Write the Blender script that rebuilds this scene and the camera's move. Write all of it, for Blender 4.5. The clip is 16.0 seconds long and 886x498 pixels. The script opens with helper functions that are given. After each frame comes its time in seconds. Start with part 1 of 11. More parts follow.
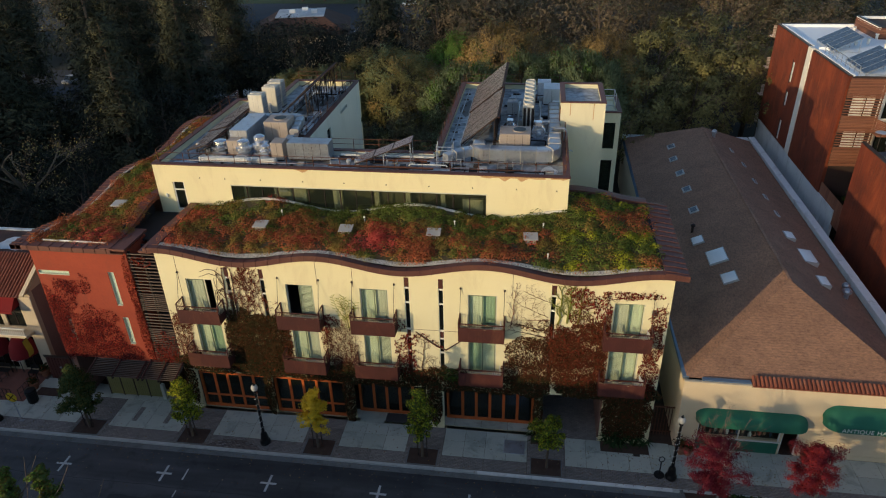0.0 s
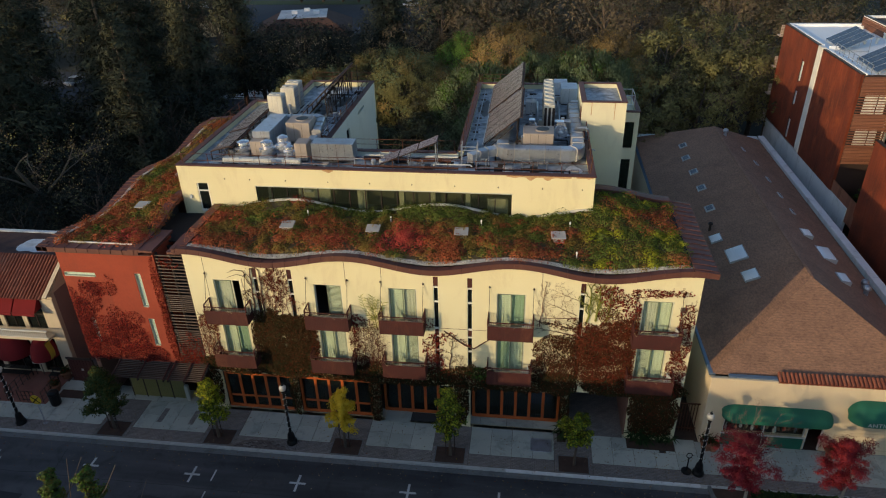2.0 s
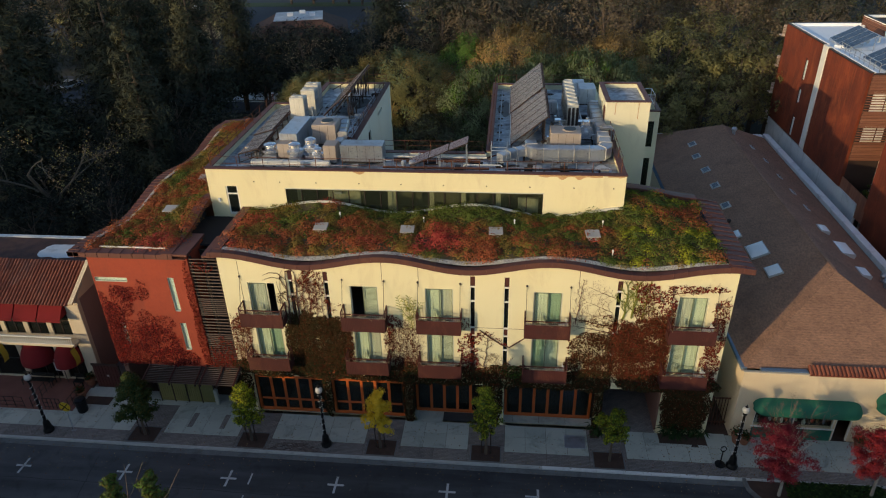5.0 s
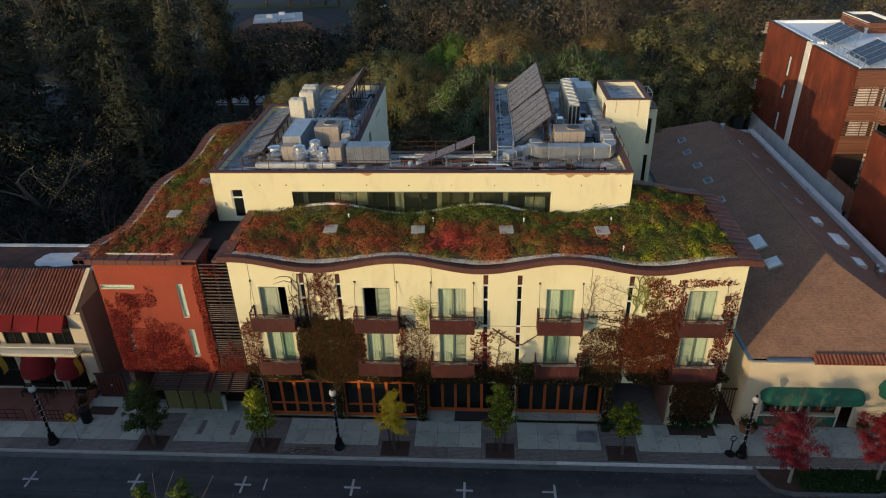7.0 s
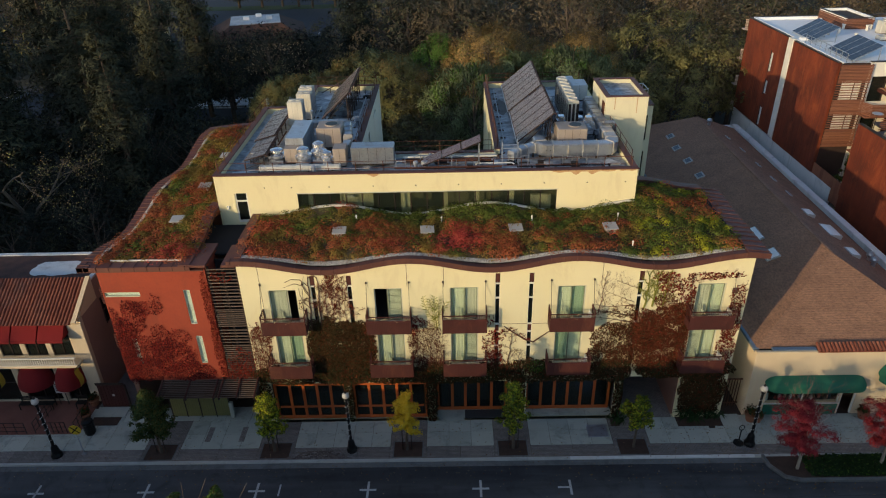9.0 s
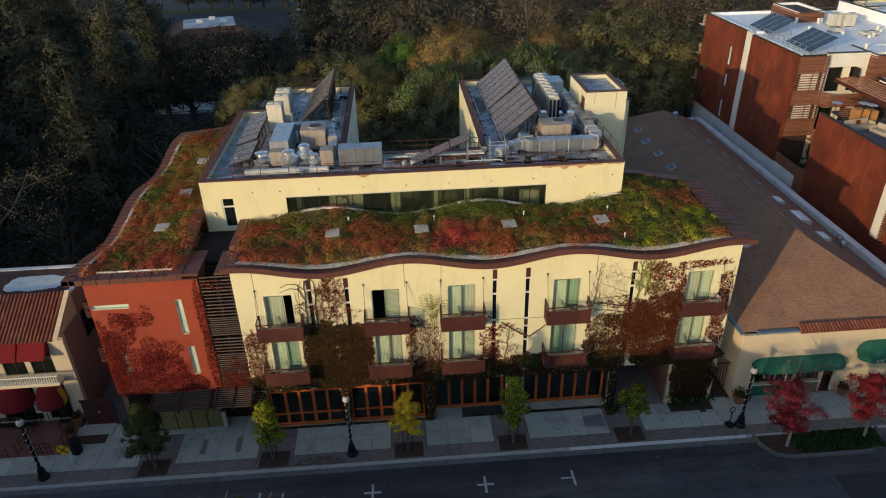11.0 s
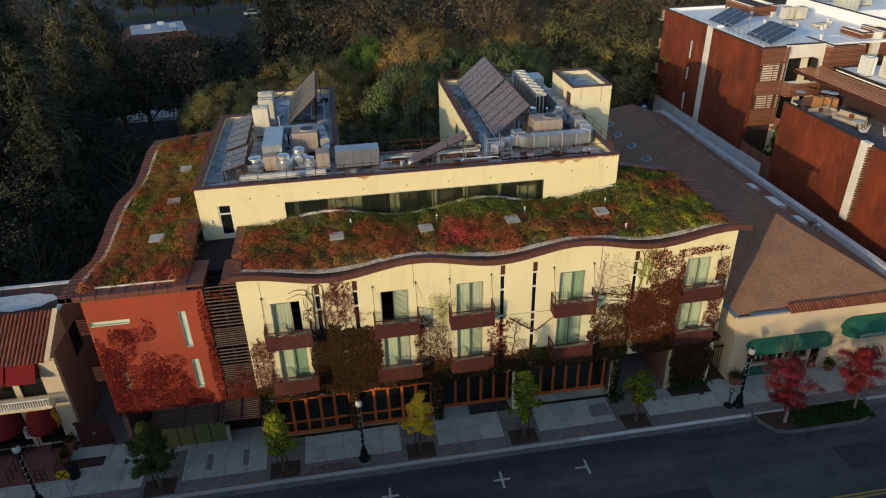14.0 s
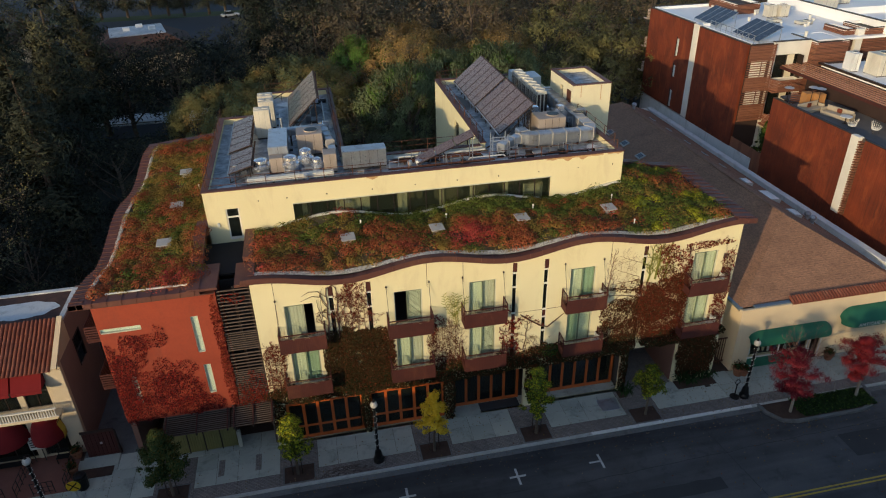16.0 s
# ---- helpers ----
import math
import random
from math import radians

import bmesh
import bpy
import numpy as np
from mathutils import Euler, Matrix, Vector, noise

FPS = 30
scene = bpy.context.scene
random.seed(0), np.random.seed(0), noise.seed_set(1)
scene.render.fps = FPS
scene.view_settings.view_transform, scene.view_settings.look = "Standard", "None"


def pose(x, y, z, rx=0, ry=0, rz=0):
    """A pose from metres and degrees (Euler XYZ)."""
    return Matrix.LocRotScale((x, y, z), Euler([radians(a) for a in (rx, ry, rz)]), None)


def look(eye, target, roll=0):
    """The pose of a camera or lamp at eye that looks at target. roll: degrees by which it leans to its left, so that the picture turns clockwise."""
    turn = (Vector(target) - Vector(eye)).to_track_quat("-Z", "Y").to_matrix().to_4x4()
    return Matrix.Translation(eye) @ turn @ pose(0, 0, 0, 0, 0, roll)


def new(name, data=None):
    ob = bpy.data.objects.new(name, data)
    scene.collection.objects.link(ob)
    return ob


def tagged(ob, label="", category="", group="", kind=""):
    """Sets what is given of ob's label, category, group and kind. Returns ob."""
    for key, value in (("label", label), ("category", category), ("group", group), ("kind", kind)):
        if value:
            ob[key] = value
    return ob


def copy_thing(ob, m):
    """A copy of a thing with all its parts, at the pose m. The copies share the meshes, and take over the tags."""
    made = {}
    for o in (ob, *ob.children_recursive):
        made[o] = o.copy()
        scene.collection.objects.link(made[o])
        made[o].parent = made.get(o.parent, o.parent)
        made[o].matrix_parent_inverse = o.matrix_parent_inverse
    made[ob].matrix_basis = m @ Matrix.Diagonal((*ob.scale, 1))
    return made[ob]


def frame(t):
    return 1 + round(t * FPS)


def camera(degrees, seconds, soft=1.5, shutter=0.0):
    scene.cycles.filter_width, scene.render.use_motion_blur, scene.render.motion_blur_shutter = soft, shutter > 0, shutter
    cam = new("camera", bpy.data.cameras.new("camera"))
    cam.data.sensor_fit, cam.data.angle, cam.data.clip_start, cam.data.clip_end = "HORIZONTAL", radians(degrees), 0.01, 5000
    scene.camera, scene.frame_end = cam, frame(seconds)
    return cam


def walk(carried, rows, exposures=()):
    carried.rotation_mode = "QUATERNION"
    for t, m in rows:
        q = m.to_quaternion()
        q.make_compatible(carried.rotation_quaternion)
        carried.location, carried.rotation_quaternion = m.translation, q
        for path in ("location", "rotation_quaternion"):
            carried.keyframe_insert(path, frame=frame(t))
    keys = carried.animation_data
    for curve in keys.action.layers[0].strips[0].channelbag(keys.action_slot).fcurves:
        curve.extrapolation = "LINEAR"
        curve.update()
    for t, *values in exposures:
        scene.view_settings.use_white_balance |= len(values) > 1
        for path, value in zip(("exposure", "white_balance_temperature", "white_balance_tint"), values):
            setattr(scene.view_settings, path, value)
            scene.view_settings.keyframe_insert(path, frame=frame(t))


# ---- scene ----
cam = camera(66.4, 16.0, soft=1.1)
METRES, EYE, TILT, LEAN, TURN = 18.0, 31.67, 0.0, 0.0, 8.6
ROWS = [
    (0.0, 0.0, 0.0, 0.0, -0.71, -29.51, 1.26),
    (0.5, -0.0282, -0.0023, 0.0007, -0.92, -29.51, 1.26),
    (1.0, -0.0572, -0.004, 0.0015, -1.11, -29.5, 1.26),
    (1.5, -0.0871, -0.0063, 0.0025, -1.28, -29.49, 1.26),
    (2.0, -0.1143, -0.0085, 0.0041, -1.4, -29.48, 1.28),
    (2.5, -0.1437, -0.0101, 0.0058, -1.52, -29.47, 1.25),
    (3.0, -0.1702, -0.0112, 0.0073, -1.61, -29.46, 1.25),
    (3.5, -0.1991, -0.012, 0.0084, -1.78, -29.45, 1.24),
    (4.0, -0.2272, -0.0132, 0.0092, -2.04, -29.43, 1.25),
    (6.5, -0.3824, -0.0142, 0.0143, -5.05, -29.43, 1.24),
    (7.0, -0.4125, -0.013, 0.0152, -5.6, -29.43, 1.27),
    (7.5, -0.4457, -0.0104, 0.0159, -6.12, -29.43, 1.26),
    (8.0, -0.4748, -0.0077, 0.0162, -6.64, -29.44, 1.28),
    (10.5, -0.6463, 0.0153, 0.0142, -11.75, -29.51, 1.21),
    (11.0, -0.6786, 0.0217, 0.0143, -12.86, -29.54, 1.23),
    (11.5, -0.7106, 0.0282, 0.0135, -13.99, -29.55, 1.24),
    (12.0, -0.7432, 0.0354, 0.0125, -15.06, -29.54, 1.23),
    (12.5, -0.7752, 0.0439, 0.0108, -16.0, -29.53, 1.24),
    (13.0, -0.8066, 0.0528, 0.0106, -16.76, -29.54, 1.25),
    (13.5, -0.8388, 0.0627, 0.01, -17.42, -29.54, 1.24),
    (14.0, -0.8691, 0.0718, 0.0093, -18.04, -29.54, 1.25),
    (14.5, -0.901, 0.0818, 0.0078, -18.71, -29.52, 1.23),
    (15.0, -0.9331, 0.0924, 0.0077, -19.39, -29.54, 1.2),
    (15.5, -0.9596, 0.1008, 0.0073, -19.92, -29.54, 1.2),
    (16.0, -0.9845, 0.1082, 0.0069, -20.42, -29.52, 1.19),
]
walk(cam, [(t, pose(0, 0, EYE, TILT, LEAN, TURN) @ pose(METRES * x, METRES * y, METRES * z, 90 + pitch, roll, yaw)) for t, x, y, z, yaw, pitch, roll in ROWS])

# ---- world, sun ----
SUN_AZ, SUN_EL = 226.5, 11.0          # compass bearing of the sun from +y, its height in degrees
world = bpy.data.worlds.new("world")
scene.world = world
world.use_nodes = True
wn, wl = world.node_tree.nodes, world.node_tree.links
wn.clear()
sky = wn.new("ShaderNodeTexSky")
sky.sky_type, sky.sun_disc = "NISHITA", False
sky.sun_elevation, sky.sun_rotation = radians(SUN_EL), radians(SUN_AZ)
sky.air_density, sky.dust_density, sky.ozone_density = 1.0, 1.1, 2.2
bg = wn.new("ShaderNodeBackground")
bg.inputs["Strength"].default_value = 0.191
wo = wn.new("ShaderNodeOutputWorld")
wl.new(sky.outputs[0], bg.inputs[0])
wl.new(bg.outputs[0], wo.inputs[0])
sd = bpy.data.lights.new("sun", "SUN")
sd.energy, sd.angle, sd.color = 2.77, radians(0.6), (1.0, 0.757, 0.433)
sun_ob = new("sun", sd)
az, el = radians(SUN_AZ), radians(SUN_EL)
sun_from = Vector((math.sin(az) * math.cos(el), math.cos(az) * math.cos(el), math.sin(el)))
sun_ob.matrix_world = look(sun_from * 200, (0, 0, 0))
scene.view_settings.exposure = 0.0

# ---- mesh and material helpers ----
class Geo:
    """Collects vertices and faces; each face may carry a material slot."""

    def __init__(self):
        self.v, self.f, self.m = [], [], []

    def add(self, vs, fs, mi=0):
        o = len(self.v)
        self.v.extend([tuple(p) for p in vs])
        self.f.extend([tuple(i + o for i in q) for q in fs])
        self.m.extend([mi] * len(fs))
        return self

    def box(self, x0, x1, y0, y1, z0, z1, mi=0, mat=None):
        vs = [Vector(p) for p in ((x0, y0, z0), (x1, y0, z0), (x1, y1, z0), (x0, y1, z0), (x0, y0, z1), (x1, y0, z1), (x1, y1, z1), (x0, y1, z1))]
        if mat is not None:
            vs = [mat @ p for p in vs]
        return self.add(vs, [(0, 3, 2, 1), (4, 5, 6, 7), (0, 1, 5, 4), (1, 2, 6, 5), (2, 3, 7, 6), (3, 0, 4, 7)], mi)

    def cbox(self, x0, x1, y0, y1, z0, z1, b=0.02, mi=0, mat=None):
        """A box with chamfered edges."""
        lo, hi = (x0, y0, z0), (x1, y1, z1)
        b = min(b, 0.45 * min(x1 - x0, y1 - y0, z1 - z0))
        vs, idx = [], {}
        for sx in (0, 1):
            for sy in (0, 1):
                for sz in (0, 1):
                    s = (sx, sy, sz)
                    for ax in range(3):
                        p = [(hi[k] if s[k] else lo[k]) if k == ax else ((hi[k] - b) if s[k] else (lo[k] + b)) for k in range(3)]
                        idx[(s, ax)] = len(vs)
                        vs.append(Vector(p) if mat is None else mat @ Vector(p))
        fs = []
        for ax in range(3):
            u, w = (ax + 1) % 3, (ax + 2) % 3
            for side in (0, 1):
                q = []
                for a, c in ((0, 0), (1, 0), (1, 1), (0, 1)):
                    s = [0, 0, 0]
                    s[ax], s[u], s[w] = side, a, c
                    q.append(idx[(tuple(s), ax)])
                fs.append(q if side else q[::-1])
            for a in (0, 1):
                for c in (0, 1):
                    s0, s1 = [0, 0, 0], [0, 0, 0]
                    s0[u] = s1[u] = a
                    s0[w] = s1[w] = c
                    s0[ax], s1[ax] = 0, 1
                    q = [idx[(tuple(s0), u)], idx[(tuple(s1), u)], idx[(tuple(s1), w)], idx[(tuple(s0), w)]]
                    fs.append(q if a != c else q[::-1])
        for sx in (0, 1):
            for sy in (0, 1):
                for sz in (0, 1):
                    s = (sx, sy, sz)
                    q = [idx[(s, 0)], idx[(s, 1)], idx[(s, 2)]]
                    fs.append(q if (sx + sy + sz) % 2 else q[::-1])
        return self.add(vs, fs, mi)

    def lathe(self, c, prof, n=12, mi=0, mat=None):
        """prof: (radius, height) from below upwards, round a vertical axis through c."""
        vs, fs = [], []
        for r, h in prof:
            for k in range(n):
                a = 2 * math.pi * k / n
                p = Vector((c[0] + r * math.cos(a), c[1] + r * math.sin(a), c[2] + h))
                vs.append(p if mat is None else mat @ p)
        for j in range(len(prof) - 1):
            for k in range(n):
                k2 = (k + 1) % n
                fs.append((j * n + k, j * n + k2, (j + 1) * n + k2, (j + 1) * n + k))
        fs.append(tuple(range(n))[::-1])
        fs.append(tuple((len(prof) - 1) * n + k for k in range(n)))
        return self.add(vs, fs, mi)

    def tube(self, pts, r, n=6, mi=0):
        """A round bar along points; r may be one radius or one for each point."""
        pts = [Vector(p) for p in pts]
        rs = [r] * len(pts) if isinstance(r, (int, float)) else list(r)
        vs, fs = [], []
        for i, p in enumerate(pts):
            d = (pts[min(i + 1, len(pts) - 1)] - pts[max(i - 1, 0)])
            d = d.normalized() if d.length > 1e-6 else Vector((0, 0, 1))
            u = d.cross(Vector((0, 0, 1)) if abs(d.z) < 0.95 else Vector((1, 0, 0))).normalized()
            w = d.cross(u)
            for k in range(n):
                a = 2 * math.pi * k / n
                vs.append(p + (u * math.cos(a) + w * math.sin(a)) * rs[i])
        for i in range(len(pts) - 1):
            for k in range(n):
                k2 = (k + 1) % n
                fs.append((i * n + k, i * n + k2, (i + 1) * n + k2, (i + 1) * n + k))
        fs.append(tuple(range(n))[::-1])
        fs.append(tuple((len(pts) - 1) * n + k for k in range(n)))
        return self.add(vs, fs, mi)

    def bar(self, a, b, w, h=None, mi=0):
        """A square bar from a to b."""
        a, b = Vector(a), Vector(b)
        h = w if h is None else h
        d = (b - a).normalized()
        u = d.cross(Vector((0, 0, 1)) if abs(d.z) < 0.95 else Vector((1, 0, 0))).normalized()
        s = u.cross(d)
        vs = [p + u * i * w / 2 + s * j * h / 2 for p in (a, b) for i, j in ((-1, -1), (1, -1), (1, 1), (-1, 1))]
        return self.add(vs, [(3, 2, 1, 0), (4, 5, 6, 7), (0, 1, 5, 4), (1, 2, 6, 5), (2, 3, 7, 6), (3, 0, 4, 7)], mi)

    def sheet(self, us, vs_, fn, thick=0.0, mi=0):
        """A surface over a grid, fn(u, v) -> place, closed downwards by thick."""
        nu, nv = len(us), len(vs_)
        top = [Vector(fn(u, w)) for u in us for w in vs_]
        fs = [(i * nv + j, (i + 1) * nv + j, (i + 1) * nv + j + 1, i * nv + j + 1) for i in range(nu - 1) for j in range(nv - 1)]
        if thick <= 0:
            return self.add(top, fs, mi)
        n = nu * nv
        low = [p - Vector((0, 0, thick)) for p in top]
        fs += [tuple(k + n for k in q[::-1]) for q in fs]
        rim = [i * nv for i in range(nu)] + [(nu - 1) * nv + j for j in range(1, nv)] + [i * nv + nv - 1 for i in range(nu - 2, -1, -1)] + [j for j in range(nv - 2, 0, -1)]
        for a, b in zip(rim, rim[1:] + rim[:1]):
            fs.append((b, a, a + n, b + n))
        return self.add(top + low, fs, mi)

    def wall(self, along, at, thick, a0, a1, z0, z1, holes=(), mi=0):
        """An upright wall along 'x' or 'y' from a0 to a1 whose outer face lies at 'at', with openings (a, b, z, z)."""
        cs = sorted({a0, a1, *[min(max(h[0], a0), a1) for h in holes], *[min(max(h[1], a0), a1) for h in holes]})
        zs = sorted({z0, z1, *[min(max(h[2], z0), z1) for h in holes], *[min(max(h[3], z0), z1) for h in holes]})
        lo, hi = min(at, at + thick), max(at, at + thick)
        g = Geo()
        for i in range(len(cs) - 1):
            for k in range(len(zs) - 1):
                ca, cz = (cs[i] + cs[i + 1]) / 2, (zs[k] + zs[k + 1]) / 2
                if any(h[0] < ca < h[1] and h[2] < cz < h[3] for h in holes):
                    continue
                if along == "x":
                    g.box(cs[i], cs[i + 1], lo, hi, zs[k], zs[k + 1])
                else:
                    g.box(lo, hi, cs[i], cs[i + 1], zs[k], zs[k + 1])
        g.weld()
        return self.add(g.v, g.f, mi)

    def weld(self):
        """Joins vertices that coincide, and drops the inner faces between joined boxes."""
        seen, new_v, remap = {}, [], []
        for p in self.v:
            key = tuple(round(c, 4) for c in p)
            if key not in seen:
                seen[key] = len(new_v)
                new_v.append(p)
            remap.append(seen[key])
        faces = [tuple(remap[i] for i in q) for q in self.f]
        count = {}
        for q in faces:
            count[frozenset(q)] = count.get(frozenset(q), 0) + 1
        keep = [i for i, q in enumerate(faces) if count[frozenset(q)] == 1 and len(set(q)) > 2]
        self.v, self.f, self.m = new_v, [faces[i] for i in keep], [self.m[i] for i in keep]
        self.f = [tuple(dict.fromkeys(q)) for q in self.f]
        return self

    def mesh(self, name, mats, smooth=False):
        me = bpy.data.meshes.new(name)
        me.from_pydata([tuple(p) for p in self.v], [], self.f)
        for m in (mats if isinstance(mats, (list, tuple)) else [mats]):
            me.materials.append(m)
        if any(self.m):
            me.polygons.foreach_set("material_index", self.m)
        if smooth:
            me.polygons.foreach_set("use_smooth", [True] * len(self.f))
        me.update()
        return me


def thing(name, label, category, group="", at=(0, 0, 0)):
    """A top-level thing: an empty at its base."""
    e = new(name)
    e.empty_display_size = 0.2
    e.location = at
    return tagged(e, label, category, group)


def part(name, geo, material, parent, label="", smooth=False):
    """One mesh under a thing or a part, in the coordinates of the world."""
    ob = new(name, geo.mesh(name, material, smooth))
    ob.parent = parent
    if parent.parent is None and parent.type == "EMPTY":
        ob.matrix_parent_inverse = Matrix.Translation(-parent.location)
    return tagged(ob, label)


def piece(name, mesh, m, parent):
    """One of many alike pieces that share a mesh."""
    ob = new(name, mesh)
    ob.parent = parent
    ob.matrix_basis = m
    return ob


def whole(name, geo, material, label="", category="", group="", kind="", smooth=False):
    return tagged(new(name, geo.mesh(name, material, smooth)), label, category, group, kind)


def setting(name, geo, material, smooth=False, label="", category=""):
    return whole(name, geo, material, label, category, kind="structure", smooth=smooth)


def nodes_of(name):
    m = bpy.data.materials.new(name)
    m.use_nodes = True
    nt = m.node_tree
    return m, nt, nt.nodes["Principled BSDF"]


def ramp(nt, fac, stops):
    r = nt.nodes.new("ShaderNodeValToRGB")
    while len(r.color_ramp.elements) < len(stops):
        r.color_ramp.elements.new(0.5)
    for e, (p, c) in zip(r.color_ramp.elements, stops):
        e.position, e.color = p, (*c, 1)
    nt.links.new(fac, r.inputs[0])
    return r.outputs[0]


def noise_tex(nt, scale, detail=4.0, rough=0.55, vec=None, dist=0.0):
    n = nt.nodes.new("ShaderNodeTexNoise")
    n.inputs["Scale"].default_value, n.inputs["Detail"].default_value = scale, detail
    n.inputs["Roughness"].default_value, n.inputs["Distortion"].default_value = rough, dist
    if vec is None:
        g = nt.nodes.new("ShaderNodeNewGeometry")
        vec = g.outputs["Position"]
    nt.links.new(vec, n.inputs["Vector"])
    return n.outputs[0]


def scaled(nt, sx, sy, sz):
    g = nt.nodes.new("ShaderNodeNewGeometry")
    mp = nt.nodes.new("ShaderNodeMapping")
    mp.inputs["Scale"].default_value = (sx, sy, sz)
    nt.links.new(g.outputs["Position"], mp.inputs["Vector"])
    return mp.outputs[0]


def mixed(nt, fac, a, b, mode="MIX"):
    n = nt.nodes.new("ShaderNodeMix")
    n.data_type, n.blend_type = "RGBA", mode
    for sock, val in ((n.inputs[0], fac), (n.inputs[6], a), (n.inputs[7], b)):
        if isinstance(val, (int, float)):
            sock.default_value = val
        elif isinstance(val, tuple):
            sock.default_value = (*val, 1)
        else:
            nt.links.new(val, sock)
    return n.outputs[2]


def surface(name, c1, c2, rough=0.8, metal=0.0, big=0.35, small=9.0, bump=0.15, stain=None, stain_amount=0.5, stretch=None, per=None, rvar=0.1):
    """A worn surface: colour drifts between c1 and c2 at a large and a small scale, with relief and, if given, stains.
    stretch: the scale along x, y, z of streaks; per: 'object' or 'island' varies alike pieces."""
    m, nt, bs = nodes_of(name)
    vec = scaled(nt, *stretch) if stretch else None
    nb, ns = noise_tex(nt, big, 3), noise_tex(nt, small, 5, 0.6, vec)
    mid = tuple((a + b) / 2 for a, b in zip(c1, c2))
    col = mixed(nt, 0.5, ramp(nt, nb, ((0.3, c1), (0.7, c2))), ramp(nt, ns, ((0.25, c1), (0.75, c2))))
    if per:
        if per == "object":
            r = nt.nodes.new("ShaderNodeObjectInfo").outputs["Random"]
        else:
            r = nt.nodes.new("ShaderNodeNewGeometry").outputs["Random Per Island"]
        col = mixed(nt, 0.6, col, ramp(nt, r, ((0.0, c1), (0.5, mid), (1.0, c2))))
    if stain:
        st = noise_tex(nt, 0.8, 6, 0.7, scaled(nt, 1.0, 1.0, 0.35), 0.6)
        f = nt.nodes.new("ShaderNodeMapRange")
        f.inputs["From Min"].default_value, f.inputs["From Max"].default_value = 0.52, 0.78
        f.inputs["To Max"].default_value = stain_amount
        nt.links.new(st, f.inputs["Value"])
        col = mixed(nt, f.outputs[0], col, stain)
    nt.links.new(col, bs.inputs["Base Color"])
    bs.inputs["Metallic"].default_value = metal
    rr = nt.nodes.new("ShaderNodeMapRange")
    rr.inputs["To Min"].default_value, rr.inputs["To Max"].default_value = max(rough - rvar, 0.02), min(rough + rvar, 1)
    nt.links.new(ns, rr.inputs["Value"])
    nt.links.new(rr.outputs[0], bs.inputs["Roughness"])
    if bump:
        b = nt.nodes.new("ShaderNodeBump")
        b.inputs["Strength"].default_value, b.inputs["Distance"].default_value = bump, 0.03
        nt.links.new(ns, b.inputs["Height"])
        nt.links.new(b.outputs[0], bs.inputs["Normal"])
    return m


def leafy(name, cols, rough=0.85, trans=0.25):
    """Leaves: colour by clump, some light coming through."""
    m, nt, bs = nodes_of(name)
    r = nt.nodes.new("ShaderNodeNewGeometry").outputs["Random Per Island"]
    n = len(cols)
    c = ramp(nt, r, tuple((i / max(n - 1, 1), k) for i, k in enumerate(cols)))
    nz = noise_tex(nt, 0.6, 3)
    c = mixed(nt, nz, mixed(nt, 1.0, c, (0.72, 0.72, 0.72), "MULTIPLY"), mixed(nt, 1.0, c, (1.25, 1.25, 1.2), "MULTIPLY"))
    nt.links.new(c, bs.inputs["Base Color"])
    bs.inputs["Roughness"].default_value = rough
    bs.inputs["Specular IOR Level"].default_value = 0.12
    tr = nt.nodes.new("ShaderNodeBsdfTranslucent")
    nt.links.new(c, tr.inputs["Color"])
    mx = nt.nodes.new("ShaderNodeMixShader")
    mx.inputs[0].default_value = trans
    out = nt.nodes["Material Output"]
    nt.links.new(bs.outputs[0], mx.inputs[1])
    nt.links.new(tr.outputs[0], mx.inputs[2])
    nt.links.new(mx.outputs[0], out.inputs["Surface"])
    return m


def glass(name, tint, rough=0.03, alpha=0.55):
    """Window glass: clear in part, with a real reflection."""
    m, nt, bs = nodes_of(name)
    bs.inputs["Base Color"].default_value = (*tint, 1)
    bs.inputs["Roughness"].default_value = rough
    bs.inputs["IOR"].default_value = 1.5
    t = nt.nodes.new("ShaderNodeBsdfTransparent")
    t.inputs[0].default_value = (0.93, 0.97, 0.94, 1)
    mx = nt.nodes.new("ShaderNodeMixShader")
    mx.inputs[0].default_value = alpha
    nt.links.new(t.outputs[0], mx.inputs[1])
    nt.links.new(bs.outputs[0], mx.inputs[2])
    nt.links.new(mx.outputs[0], nt.nodes["Material Output"].inputs["Surface"])
    return m


def flat(name, c, rough=0.6, metal=0.0):
    return surface(name, tuple(k * 0.88 for k in c), tuple(min(k * 1.12, 1) for k in c), rough, metal, 0.8, 14, 0.06)


def frange(a, b, n):
    return [a + (b - a) * i / (n - 1) for i in range(n)]


# ---- materials ----
M_CREAM = surface("cream_stucco", (0.745, 0.672, 0.408), (0.805, 0.736, 0.478), 0.9, big=0.25, small=18, bump=0.2, stain=(0.42, 0.30, 0.17), stain_amount=0.3)
# court walls: the blue-white cast of shaded cream is put into the colour
M_COURT = surface("shade_toned_court_stucco", (0.60, 0.63, 0.55), (0.72, 0.74, 0.66), 0.9, big=0.3, small=14, bump=0.2, stain=(0.42, 0.36, 0.26), stain_amount=0.35)
M_TOWER = surface("faded_cream_stucco", (0.70, 0.655, 0.46), (0.77, 0.725, 0.53), 0.9, big=0.25, small=18, bump=0.2, stain=(0.42, 0.34, 0.24), stain_amount=0.4)
M_RED = surface("red_stucco", (0.265, 0.042, 0.020), (0.375, 0.068, 0.031), 0.9, big=0.5, small=7, bump=0.2, stain=(0.19, 0.046, 0.028), stain_amount=0.75)
